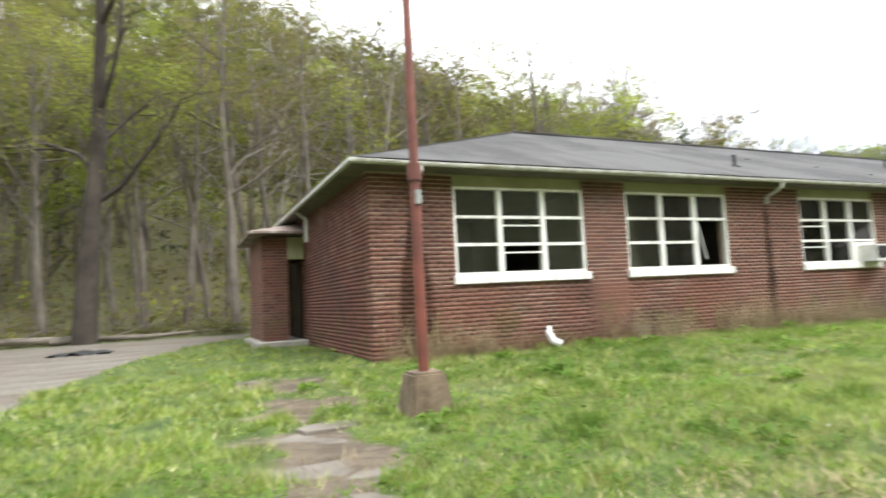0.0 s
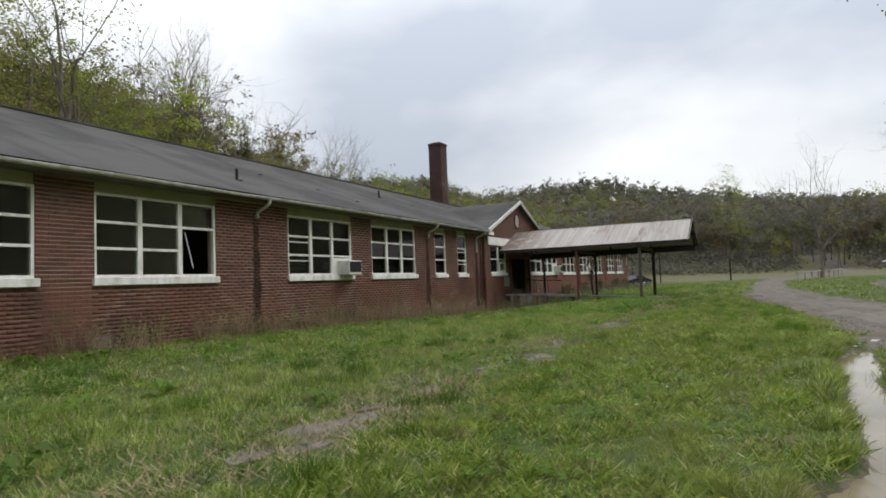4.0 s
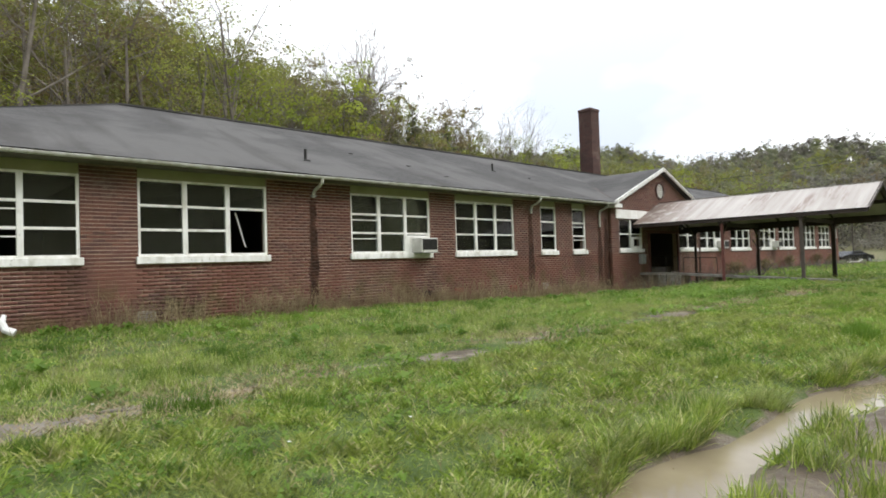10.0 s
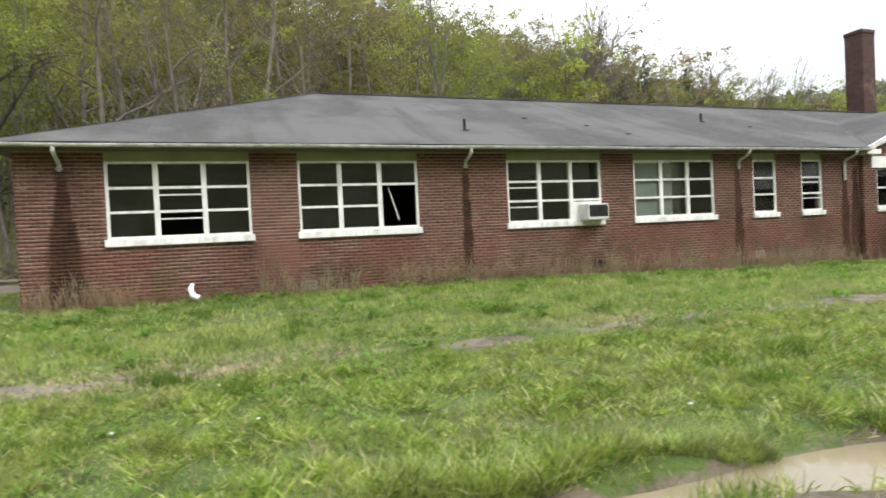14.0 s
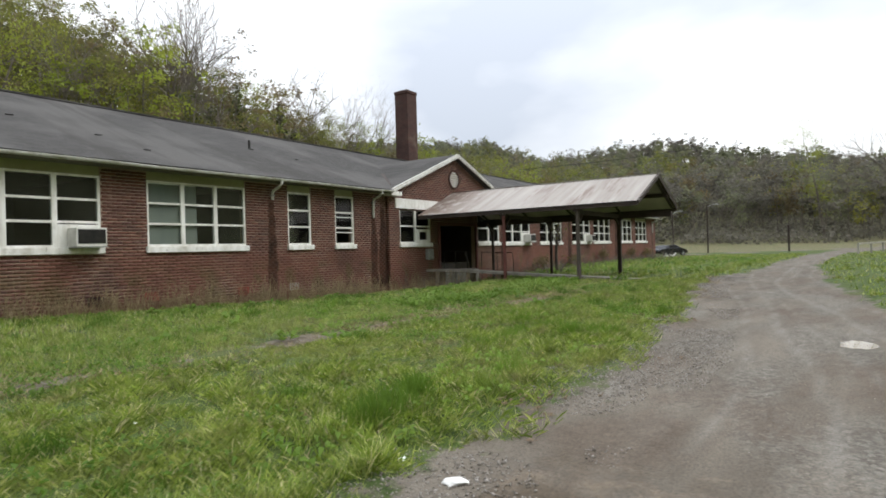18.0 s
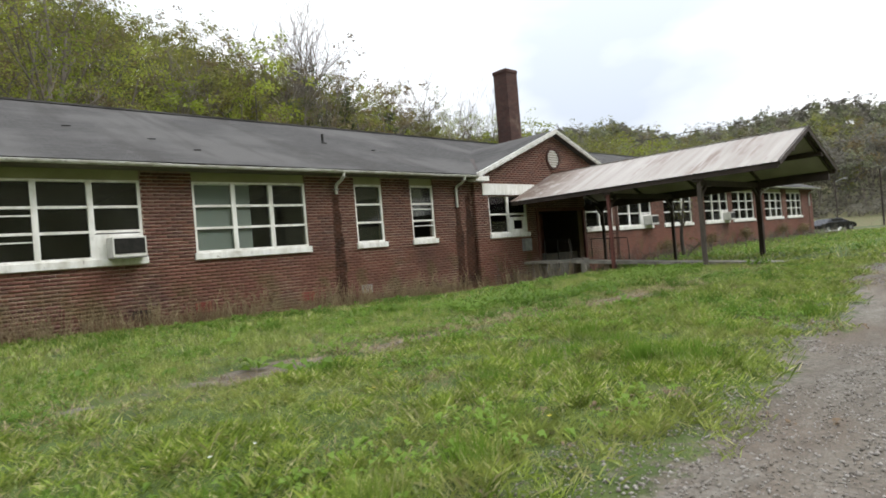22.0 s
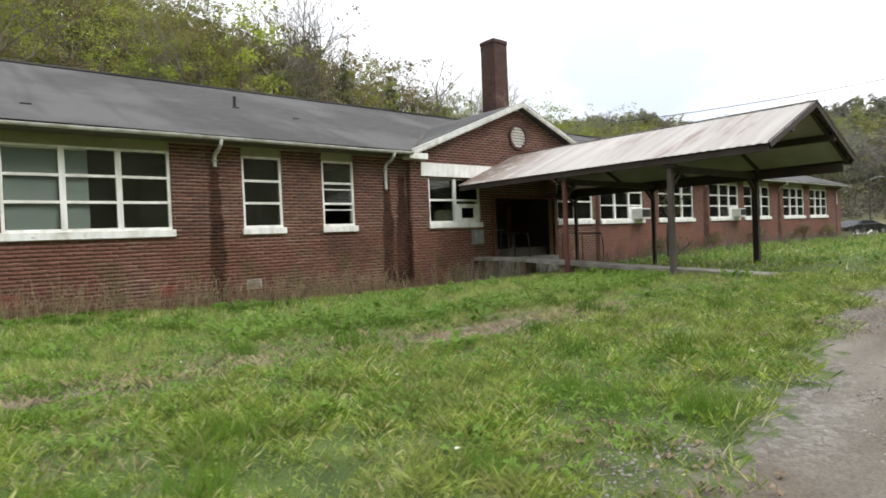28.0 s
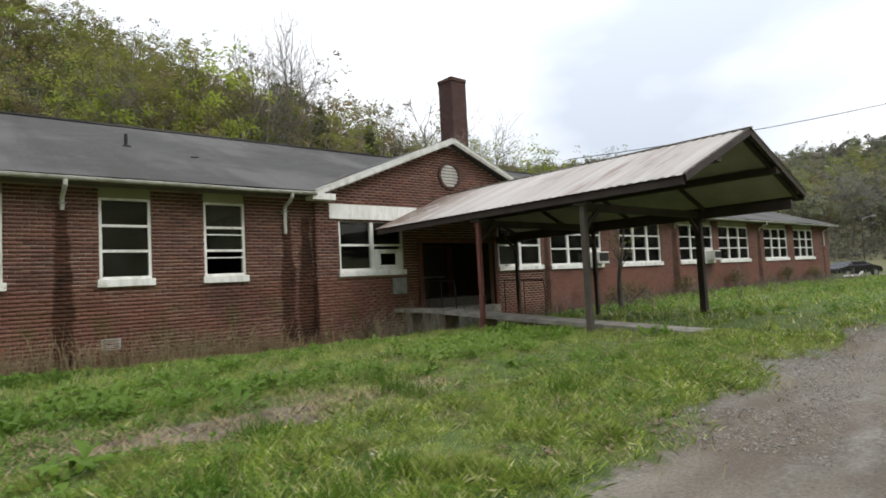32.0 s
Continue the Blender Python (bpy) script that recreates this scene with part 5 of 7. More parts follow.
KINDS = {
    "olive": [tree_kind(11 + i, 13 + 2 * i, 0.2, 3, 11, 0.38, 0.09, LEAF_OLIVE, BARK) for i in range(3)],
    "lime": [tree_kind(31 + i, 10 + 2 * i, 0.15, 3, 30, 0.42, 0.08, LEAF_LIME, BARK, fork=0.22) for i in range(3)],
    "budding": [tree_kind(51 + i, 14 + 2 * i, 0.2, 3, 7, 0.3, 0.06, LEAF_BROWN, BARK, kids=(7, 4, 3)) for i in range(2)],
    "bare": [tree_kind(71 + i, 14 + i, 0.26, 3, 0, 0, 0, None, BARK, kids=(11, 5, 4), spread=0.6, fork=0.22, thick=0.72) for i in range(2)],
    "old": [tree_kind(81, 15, 0.42, 3, 9, 0.42, 0.065, LEAF_OLIVE, DARKBARK, kids=(9, 5, 4), spread=0.7, fork=0.34, thick=0.46)],
    "vase": [tree_kind(61 + i, 10 + i, 0.2, 3, 0, 0, 0, None, BARK, kids=(10, 6, 4), fork=0.25, spread=0.45, thick=0.62, reach=1.35) for i in range(2)],
    "fan": [tree_kind(65, 10, 0.3, 3, 0, 0, 0, None, BARK, kids=(13, 7, 5), fork=0.25, spread=0.42, thick=0.6, reach=1.45)],
    "sapling": [tree_kind(95, 3.2, 0.1, 2, 5, 0.25, 0.05, LEAF_OLIVE, DARKBARK, kids=(6, 4), fork=0.08, spread=0.5)],
    "low": [tree_kind(91 + i, 4.5, 0.06, 2, 46, 0.5, 0.1, LEAF_LIME, BARK, fork=0.15) for i in range(2)],
}
WORDS = {
    "olive": "tall slim woodland tree with olive spring leaves",
    "lime": "young tree with fresh yellow-green leaves",
    "budding": "grey woodland tree just coming into bud",
    "old": "large old tree with dark spreading limbs",
    "vase": "slender grey tree with upright fanning limbs",
    "fan": "tall pale bare tree with wide fanning limbs",
    "bare": "tall pale tree with bare branches",
    "sapling": "thin many-stemmed sapling with few leaves",
    "low": "low bushy understorey tree in light green leaf",
}


def tree(kind, k, x, y, scale=1.0, rz=0.0, label=""):
    trunk, crown = KINDS[kind][k % len(KINDS[kind])]
    t = thing("tree", label or WORDS[kind], "tree", "trees at the wood's edge", at=(x, y, gz(x, y)), rz=rz)
    t.scale = (scale, scale, scale)
    part("trunk", trunk, None, t)
    if crown:
        part("crown", crown, None, t)
    return t


def conifer(x, y, h):
    """A dark evergreen: trunk and drooping tiers of needle sprays."""
    rng = np.random.default_rng(int(x * 10))
    t = thing("conifer", "dark pointed evergreen tree on the slope", "tree", "evergreens on the slope", at=(x, y, gz(x, y)))
    part("trunk", tube(bmesh.new(), [(0, 0, -0.3), (0, 0, h)], [0.2, 0.02], 6), BARK, t)
    n = 2400
    z = h * (0.08 + 0.92 * (1 - np.sqrt(rng.random(n))))
    reach = (1 - z / h) * h * 0.27 * (0.8 + 0.25 * np.sin(z * 5.0)) + 0.1
    a, q = rng.random(n) * 2 * math.pi, rng.random(n) ** 0.5
    c = np.column_stack([np.cos(a) * reach * q, np.sin(a) * reach * q, z - 0.12 * reach * q])
    v, f = leaves_of(rng, c, 1, 0.1, 0.26)
    part("crown", fast_mesh("crown", v, f, LEAF_DARK), None, t)


for cx, cy, ch in ((48.8, 46.4, 14.5), (51.0, 49.0, 11.5), (55.0, 47.4, 13.5), (57.5, 50.0, 11.0), (63.0, 54.0, 11.5), (45.0, 52.0, 10.5)):
    conifer(cx, cy, ch)


# single trees that stand out
tree("vase", 0, 80.3, -8.4, 1.0, 40)
tree("lime", 1, 138.0, -1.0, 1.6, 10, "slender tree in light green leaf beside the road")
tree("olive", 2, 31.5, -10.9, 1.05, 150, "large spreading tree with new olive leaves by the road")
tree("olive", 1, 34.0, -13.5, 0.8, 80)
tree("lime", 0, 51.0, -11.9, 0.75, 200)
tree("olive", 0, 47.0, -13.2, 0.75, 120)
tree("budding", 0, 62.0, -13.0, 0.8, 20)
tree("fan", 0, 52.0, 61.5, 1.55, 70, "tall bare tree with fanning limbs above the woods")
for lx, ly, ls in ((25.0, 42.0, 1.1), (22.6, 46.0, 1.0), (27.6, 45.5, 0.9), (35.5, 47.0, 0.9), (17.0, 41.5, 0.85)):
    tree("lime", 1, lx, ly, ls, 37 * lx, "bright lime-green tree standing out on the slope")
tree("bare", 0, 81.0, 70.0, 1.2, 170)
tree("old", 0, -3.4, 26.3, 1.1, 210, "large old grey tree at the bend of the drive")
tree("lime", 2, -10.5, 24.2, 1.0, 30, "overhanging tree with fresh lime leaves")
tree("olive", 2, -9.5, 25.5, 1.0, 60)
tree("sapling", 0, 37.0, 6.95, 1.0, 30, "dark forked sapling growing beside the canopy")
rng = np.random.default_rng(6)
for i, (vx, vy) in enumerate(((36, 44), (42, 49), (45, 42), (50, 56), (56, 58), (60, 52), (66, 60), (72, 57), (77, 66), (84, 62), (92, 70), (29, 41))):
    tree("vase", i, vx + rng.normal(0, 1), vy + rng.normal(0, 1), rng.uniform(1.0, 1.3), rng.random() * 360)
rng = np.random.default_rng(5)
edge_kinds = ("olive", "budding", "olive", "budding", "olive", "olive", "lime", "budding")
for i in range(50):
    x = -26 + 47 * (i + rng.random()) / 50
    y = 27.6 + 8.5 * rng.random() ** 1.3
    tree(("budding", "olive", "olive", "budding", "lime")[i % 5] if x < -2 else edge_kinds[(i * 5 + int(rng.random() * 3)) % 8], int(rng.random() * 3), x, y, rng.uniform(0.8, 1.15), rng.random() * 360)


def forest(name, label, pts, templates, rng, lo, hi, materials):
    """One mesh per material with many simple trees: templates hold arrays for trunk and crown."""
    groups = {m: [[], [], 0] for m in materials}
    for i, (x, y, z) in enumerate(pts):
        tv, tf, lv, lf, bark, leaf = templates[int(rng.random() * len(templates))]
        s, a = rng.uniform(lo, hi), rng.random() * 6.283
        rot = np.array([[math.cos(a), -math.sin(a), 0], [math.sin(a), math.cos(a), 0], [0, 0, 1]]) * s
        rot = rot * np.array([1, 1, rng.uniform(0.85, 1.15)])[:, None]
        for v, f, m in ((tv, tf, bark), (lv, lf, leaf)):
            if m is None or not len(v):
                continue
            g = groups[m]
            g[0].append(v @ rot.T + np.array([x, y, z]))
            g[1].append(f + g[2])
            g[2] += len(v)
    top = tagged(new(name), label, "woods", kind="stuff")
    for m, (v, f, n) in groups.items():
        if n:
            ob = part("trunks" if m in (BARK, PALEBARK) else "foliage", fast_mesh("woods", np.concatenate(v), np.concatenate(f), m), None, top)
            tagged(ob, kind="stuff")
    return top


def template(seed, h, r0, levels, per, radius, size, leaf, bark, kids, fork=0.35, spread=0.7, limbs=1, lift=0.0):
    rng = np.random.default_rng(seed)
    segs, tips = tree_frame(rng, h, r0, levels, kids=kids, fork=fork, spread=spread, fine=False)
    tv, tf = tubes_of([s for s in segs if s[4] <= limbs], 4 if limbs else 3, 3)
    if per:
        lv, lf = leaves_of(rng, [t * np.array([0.85, 0.85, 0.96]) for t, _ in tips], per, radius, size, 0.7, 3, lift)
    else:
        lv, lf = np.zeros((0, 3)), np.zeros((0, 3), int)
    return tv, tf, lv, lf, bark, leaf


MID = [template(200 + i, 12.5, 0.17, 2, 36 if m is not LEAF_BROWN else 30, 0.42, 0.165, m, BARK, (9, 3), 0.22, limbs=0) for i, m in enumerate((LEAF_OLIVE, LEAF_OLIVE, LEAF_BROWN, LEAF_LIME, LEAF_BROWN, LEAF_OLIVE, LEAF_OLIVE, LEAF_OLIVE))]
MID += [template(220 + i, 13, 0.15, 2, 0, 0, 0, None, PALEBARK, (7, 4), 0.4, 0.6, 2) for i in range(1)]
MID += [template(230, 11, 0.14, 2, 14, 0.3, 0.15, LEAF_DARK, BARK, (14, 2), 0.12, 0.85)]
LOOSE = [template(240 + i, 12.5, 0.17, 2, 20, 0.5, 0.19, m, BARK, (9, 3), 0.22) for i, m in enumerate((LEAF_OLIVE, LEAF_LIME, LEAF_BROWN, LEAF_LIME, LEAF_OLIVE))]
rng = np.random.default_rng(9)
pts = []
while len(pts) < 780:
    x, y = -48 + 130 * rng.random(), 34 + 88 * rng.random() ** 1.1
    if y > 35 + max(0.0, x - 32) * 0.4:
        pts.append((x, y))
pts = np.array(pts)
forest("hillside_woods", "steep hillside of mixed spring woodland", np.column_stack([pts, height(pts[:, 0], pts[:, 1]) - 0.2]), MID, rng, 0.7, 1.15, (BARK, PALEBARK, LEAF_OLIVE, LEAF_BROWN, LEAF_LIME, LEAF_DARK))

pts = np.array([(78 + 150 * rng.random(), 38 + 84 * rng.random()) for _ in range(330)])
forest("valley_woods", "wooded slope receding along the valley", np.column_stack([pts, height(pts[:, 0], pts[:, 1]) - 0.2]), LOOSE, rng, 0.7, 1.1, (BARK, LEAF_OLIVE, LEAF_BROWN, LEAF_LIME))

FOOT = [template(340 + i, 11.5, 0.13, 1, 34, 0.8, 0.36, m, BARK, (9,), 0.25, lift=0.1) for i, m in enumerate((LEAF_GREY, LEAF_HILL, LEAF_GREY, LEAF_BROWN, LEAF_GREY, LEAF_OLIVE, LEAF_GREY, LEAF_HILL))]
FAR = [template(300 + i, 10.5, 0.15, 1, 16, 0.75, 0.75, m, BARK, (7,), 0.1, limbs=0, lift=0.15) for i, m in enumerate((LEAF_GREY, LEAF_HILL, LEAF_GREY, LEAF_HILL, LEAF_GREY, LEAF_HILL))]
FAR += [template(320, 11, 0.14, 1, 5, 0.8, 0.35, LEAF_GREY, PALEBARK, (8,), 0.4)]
for name, label, count, r0, r1, kinds, mats in (
    ("foot_woods", "grey and green trees at the foot of the far hill", 560, 118, 200, FOOT, (BARK, LEAF_HILL, LEAF_GREY, LEAF_OLIVE, LEAF_LIME, LEAF_BROWN)),
    ("far_woods", "distant wooded hills in early spring", 2500, 165, 412, FAR, (BARK, PALEBARK, LEAF_HILL, LEAF_GREY)),
):
    pts = []
    while len(pts) < count:
        a, r = radians(44 + 78 * rng.random()), r0 + (r1 - r0) * rng.random() ** 0.8
        if name == "far_woods" and r > 380 and 68 < math.degrees(a) < 90:
            continue
        x, y = 15 + r * math.sin(a), r * math.cos(a)
        if (y > 34 + 0.25 * x and x < 150) or (abs(y - line(ROAD_L, x) + 2.0) < 7 and x < 130):
            continue
        pts.append((x, y))
    pts = np.array(pts)
    forest(name, label, np.column_stack([pts, height(pts[:, 0], pts[:, 1]) - 0.3]), kinds, rng, 0.75, 1.15, mats)


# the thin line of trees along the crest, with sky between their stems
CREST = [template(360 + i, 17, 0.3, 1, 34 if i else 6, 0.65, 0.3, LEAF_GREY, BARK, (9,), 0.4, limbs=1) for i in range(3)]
ca = np.radians(np.array([66.5 + 26.0 * (i + rng.random()) / 46 for i in range(46)]))
cr_ = rng.uniform(388, 402, 46)
pts = np.column_stack([15 + cr_ * np.sin(ca), cr_ * np.cos(ca)])
forest("crest_trees", "sparse line of trees along the crest of the far hill", np.column_stack([pts, height(pts[:, 0], pts[:, 1]) - 0.3]), CREST, rng, 0.65, 1.1, (BARK, LEAF_GREY))


def undergrowth(name, label, x, y, size, spread, per, seed, material):
    """Shrub layer: loose heaps of leaf clumps on the slope."""
    rng = np.random.default_rng(seed)
    z = height(x, y) + rng.uniform(0.1, 1.0, len(x)) * spread
    v, f = leaves_of(rng, np.column_stack([x, y, z]), per, spread, size, 0.7, 3)
    tagged(new(name, fast_mesh(name, v, f, material)), label, "undergrowth", kind="stuff")


rng = np.random.default_rng(19)
for k, (m, count) in enumerate(((LEAF_OLIVE, 1400), (LEAF_BROWN, 2200), (LEAF_LIME, 220))):
    ux, uy = rng.uniform(-40, 75, count), 28.5 + 62 * rng.random(count) ** 1.2
    undergrowth("undergrowth", ("olive shrubs under the trees", "brown twiggy shrubs under the trees", "bright green saplings under the trees")[k], ux, uy, 0.17, 0.9, 22, 140 + k, m)
ua, ur = np.radians(rng.uniform(46, 116, 2600)), 112 + 50 * rng.random(2600)
ux, uy = 15 + ur * np.sin(ua), ur * np.cos(ua)
ok = np.abs(uy - line(ROAD_L, ux) + 2.0) > 6
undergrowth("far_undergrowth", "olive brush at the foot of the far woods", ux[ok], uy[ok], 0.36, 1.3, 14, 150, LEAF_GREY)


def dead_bush(x, y, h, seed):
    """A brown dead bush: a few stems and a loose heap of small leaves."""
    rng = np.random.default_rng(seed)
    b = thing("dead_bush", "brown dead bush against the brick wall", "bush", "bushes along the far wing", at=(x, y, gz(x, y)))
    stems = bmesh.new()
    tips = []
    for _ in range(9):
        tip = (rng.normal(0, 0.28), rng.normal(0, 0.12), h * rng.uniform(0.6, 1.0))
        tube(stems, [(rng.normal(0, 0.05), 0, -0.05), (tip[0] * 0.5, tip[1] * 0.5, tip[2] * 0.6), tip], [0.016, 0.011, 0.004], 4)
        tips.append(tip)
    part("stems", stems, BARK, b)
    v, f = leaves_of(rng, np.array(tips) * np.array([1, 1, 0.75]), 60, 0.17, 0.05, 1.0, 3)
    part("leaves", fast_mesh("leaves", v, f, LEAF_BROWN), None, b)


for k, (bx_, bh_) in enumerate(((41.6, 0.8), (46.2, 0.9), (51.4, 1.0), (58.2, 1.2), (62.6, 1.0))):
    dead_bush(bx_, WY - 0.45, bh_, 500 + k)


# ---- grass ----
def blades(rng, x, y, h, w, lean):
    """Three-point blades of grass as quads bent once."""
    n = len(x)
    z = height(x, y) - 0.01
    a = rng.random(n) * 2 * math.pi
    side = np.stack([np.cos(a), np.sin(a), np.zeros(n)], -1) * w[:, None] / 2
    b = rng.random(n) * 2 * math.pi
    tip = np.stack([np.cos(b) * lean * h, np.sin(b) * lean * h, h * np.sqrt(np.clip(1 - lean**2, 0.1, 1))], -1)
    base = np.stack([x, y, z], -1)
    mid = base + tip * 0.55 + np.array([0, 0, 1.0]) * (h * 0.1)[:, None]
    v = np.stack([base - side, base + side, mid + side * 0.8, base + tip, mid - side * 0.8], 1).reshape(-1, 3)
    i = np.arange(n)[:, None] * 5
    return v, np.concatenate([i + np.array([[0, 1, 2, 4]]), i + np.array([[4, 2, 3, 3]])])


def lawn(name, label, n, x0, x1, y0, y1, hlo, hhi, wlo, whi, seed, tufts=0.5, simple=False, bent=False):
    rng = np.random.default_rng(seed)
    x, y = rng.uniform(x0, x1, n), rng.uniform(y0, y1, n)
    k = int(n * tufts)
    cx, cy = rng.uniform(x0, x1, max(k // 45, 1)), rng.uniform(y0, y1, max(k // 45, 1))
    pick = rng.integers(0, len(cx), k)
    x[:k], y[:k] = cx[pick] + rng.normal(0, 0.055, k), cy[pick] + rng.normal(0, 0.055, k)
    tall = np.ones(n)
    tall[:k] = 1.15
    road, mud, litter, rut, slop, path = zones(x, y)
    bare = np.maximum(road * 1.25, np.maximum(mud, litter * 0.6)) + (fnoise(x, y, 1.6, 61) - 0.5) * 0.8
    clump = 0.6 * vnoise(x, y, 3.6, 67) + 0.4 * vnoise(x, y, 8.0, 69)
    keep = rng.random(n) > np.clip(bare * 1.5 - 0.1, 0, 1)
    keep &= rng.random(n) < 0.5 + 1.0 * clump
    keep &= ~((y > WY - 0.05) & (x > X0 - 0.05)) & ~((np.abs(x - 30.85) < 0.36) & (y > 1.6))
    keep &= (rut < 0.5)
    x, y, tall, clump = x[keep], y[keep], tall[keep], clump[keep]
    m = len(x)
    lush = 0.25 + 1.0 * fnoise(x, y, 0.45, 63) + 0.5 * fnoise(x, y, 1.7, 65)
    beside = smoothstep(np.abs(y - 1.78 + 0.5 * smoothstep(x, 18, 24)), 0.35, 1.0)
    h = rng.uniform(hlo, hhi, m) * tall * lush * (0.22 + 1.75 * clump**1.6) * (0.5 + 0.5 * beside)
    h = np.minimum(h, hhi * rng.uniform(0.8, 1.25, m))
    v, f = blades(rng, x, y, h, rng.uniform(wlo, whi, m), (0.42 if bent else 0.25) + (0.56 if bent else 0.7) * rng.random(m) ** 0.75)
    quads, tips = f[:m], f[m:, :3]
    if bent:
        keep_v = v.reshape(-1, 5, 3)[:, [0, 1, 2, 3]].reshape(-1, 3)
        i4 = np.arange(m)[:, None] * 4
        me = fast_mesh(name, keep_v, np.concatenate([i4 + np.array([[0, 1, 2]]), i4 + np.array([[0, 2, 3]])]), GRASS)
    elif simple:
        keep_v = v.reshape(-1, 5, 3)[:, [0, 1, 3]].reshape(-1, 3)
        me = fast_mesh(name, keep_v, np.arange(3 * m).reshape(-1, 3), GRASS)
    else:
        me = fast_mesh(name, v, np.concatenate([quads[:, [0, 1, 2]], quads[:, [0, 2, 3]], tips]), GRASS)
    tagged(new(name, me), label, "grass", kind="stuff")


lawn("lawn_grass_close", "long green grass by the muddy rut", 380000, -1.5, 31.0, -3.0, 1.2, 0.05, 0.145, 0.0035, 0.0075, 101, bent=True)
lawn("lawn_grass", "rough green lawn grass", 260000, -2.5, 31.0, 1.0, 5.6, 0.05, 0.15, 0.006, 0.012, 102, simple=True)
lawn("lawn_tussocks", "coarse tussocks of longer grass in the lawn", 110000, -1.5, 31.0, -2.8, 5.0, 0.07, 0.18, 0.005, 0.011, 107, tufts=1.0, simple=True)
lawn("lawn_grass_wall", "rough grass below the brick wall", 90000, -3.0, 30.0, 5.2, 10.2, 0.06, 0.18, 0.014, 0.026, 103, simple=True)
lawn("lawn_grass_far", "grass beyond the canopy and along the road", 60000, 29.0, 70.0, -1.8, 10.2, 0.09, 0.22, 0.022, 0.045, 104, simple=True)
lawn("verge_grass", "grass on the far side of the road", 30000, 16.0, 75.0, -16.0, -3.2, 0.09, 0.2, 0.022, 0.045, 105, simple=True)
lawn("drive_grass", "grass beside the old drive", 34000, -7.0, 3.0, 4.5, 26.0, 0.06, 0.16, 0.014, 0.026, 106, simple=True)


# ---- old concrete path, broken and half buried ----
def slab(rng, x, y, r, z, parent):
    bm = bmesh.new()
    n = int(rng.integers(6, 9))
    k = 1 + rng.random() * 0.9
    ring = []
    for i in range(n):
        a = 2 * math.pi * (i + rng.uniform(-0.25, 0.25)) / n
        q = r * rng.uniform(0.75, 1.1) / max(abs(math.cos(a)), abs(math.sin(a)), 0.75)
        ring.append((q * math.cos(a) * k * 1.25, q * math.sin(a) * 0.75))
    tx, ty = rng.normal(0, 0.02, 2)
    top = [bm.verts.new((px, py, tx * px + ty * py)) for px, py in ring]
    low = [bm.verts.new((px * 1.03, py * 1.03, -0.12)) for px, py in ring]
    bm.faces.new(top)
    for i in range(n):
        bm.faces.new((top[i], low[i], low[(i + 1) % n], top[(i + 1) % n]))
    bmesh.ops.bevel(bm, geom=[e for e in bm.edges if all(v in top for v in e.verts)], offset=0.008, segments=1, affect="EDGES")
    ob = part("slab", bm, PATHSTONE, parent)
    ob.location = (x, y, z)


old_path = thing("old_path", "broken grey concrete path sunk in mud and grass", "path", kind="structure")
rng = np.random.default_rng(15)
for i in range(80):
    x = 1.8 + 21.5 * (i + rng.random()) / 80
    y = 1.78 - 0.5 * float(smoothstep(x, 18, 24)) + rng.normal(0, 0.13)
    if vnoise(x, 0, 0.55, 91) > (0.42 if x < 13 else 0.72):
        slab(rng, x, y, rng.uniform(0.1, 0.3), gz(x, y) + (0.006 if x < 13 else -0.012), old_path)
for x, y, r in ((0.95, 3.2, 0.45), (0.98, 4.15, 0.42), (0.9, 5.3, 0.36), (1.25, 5.55, 0.2), (0.6, 8.6, 0.3), (0.8, 9.3, 0.26)):
    slab(rng, x, y, r, gz(x, y) + 0.008, old_path)


# ---- plants ----
def weed_patch(name, label, pts, size, per, seed, material, rise=0.12):
    """Broad-leaved weeds: rosettes of bent leaves."""
    rng = np.random.default_rng(seed)
    c = np.repeat(np.asarray(pts, float), per, axis=0)
    n = len(c)
    z = height(c[:, 0], c[:, 1])
    a = rng.random(n) * 2 * math.pi
    s = size * rng.uniform(0.5, 1.4, n)
    out = np.stack([np.cos(a), np.sin(a), np.zeros(n)], -1)
    side = np.stack([-np.sin(a), np.cos(a), rng.uniform(-0.4, 0.4, n)], -1)
    base = np.stack([c[:, 0], c[:, 1], z + rng.random(n) * rise], -1) + out * (rng.random(n) * 0.6 * s)[:, None]
    up = np.array([0, 0, 1.0]) * (s * rng.uniform(0.2, 0.8, n))[:, None]
    mid = base + out * (s * 0.5)[:, None] + up
    tip = base + out * s[:, None] + up * 0.7
    v = np.stack([base, mid + side * (s * 0.3)[:, None], tip, mid - side * (s * 0.3)[:, None]], 1).reshape(-1, 3)
    tagged(new(name, fast_mesh(name, v, np.arange(4 * n).reshape(-1, 4), material)), label, "weeds", kind="stuff")


def scatter(rng, n, x0, x1, y0, y1, want=0.5, seed=0, scale=0.6):
    x, y = rng.uniform(x0, x1, n), rng.uniform(y0, y1, n)
    road, mud, *_ = zones(x, y)
    ok = (fnoise(x, y, scale, seed) > want) & (road < 0.3) & (mud < 0.5) & ~((np.abs(x - 30.85) < 0.4) & (y > 1.6))
    return np.column_stack([x[ok], y[ok]])


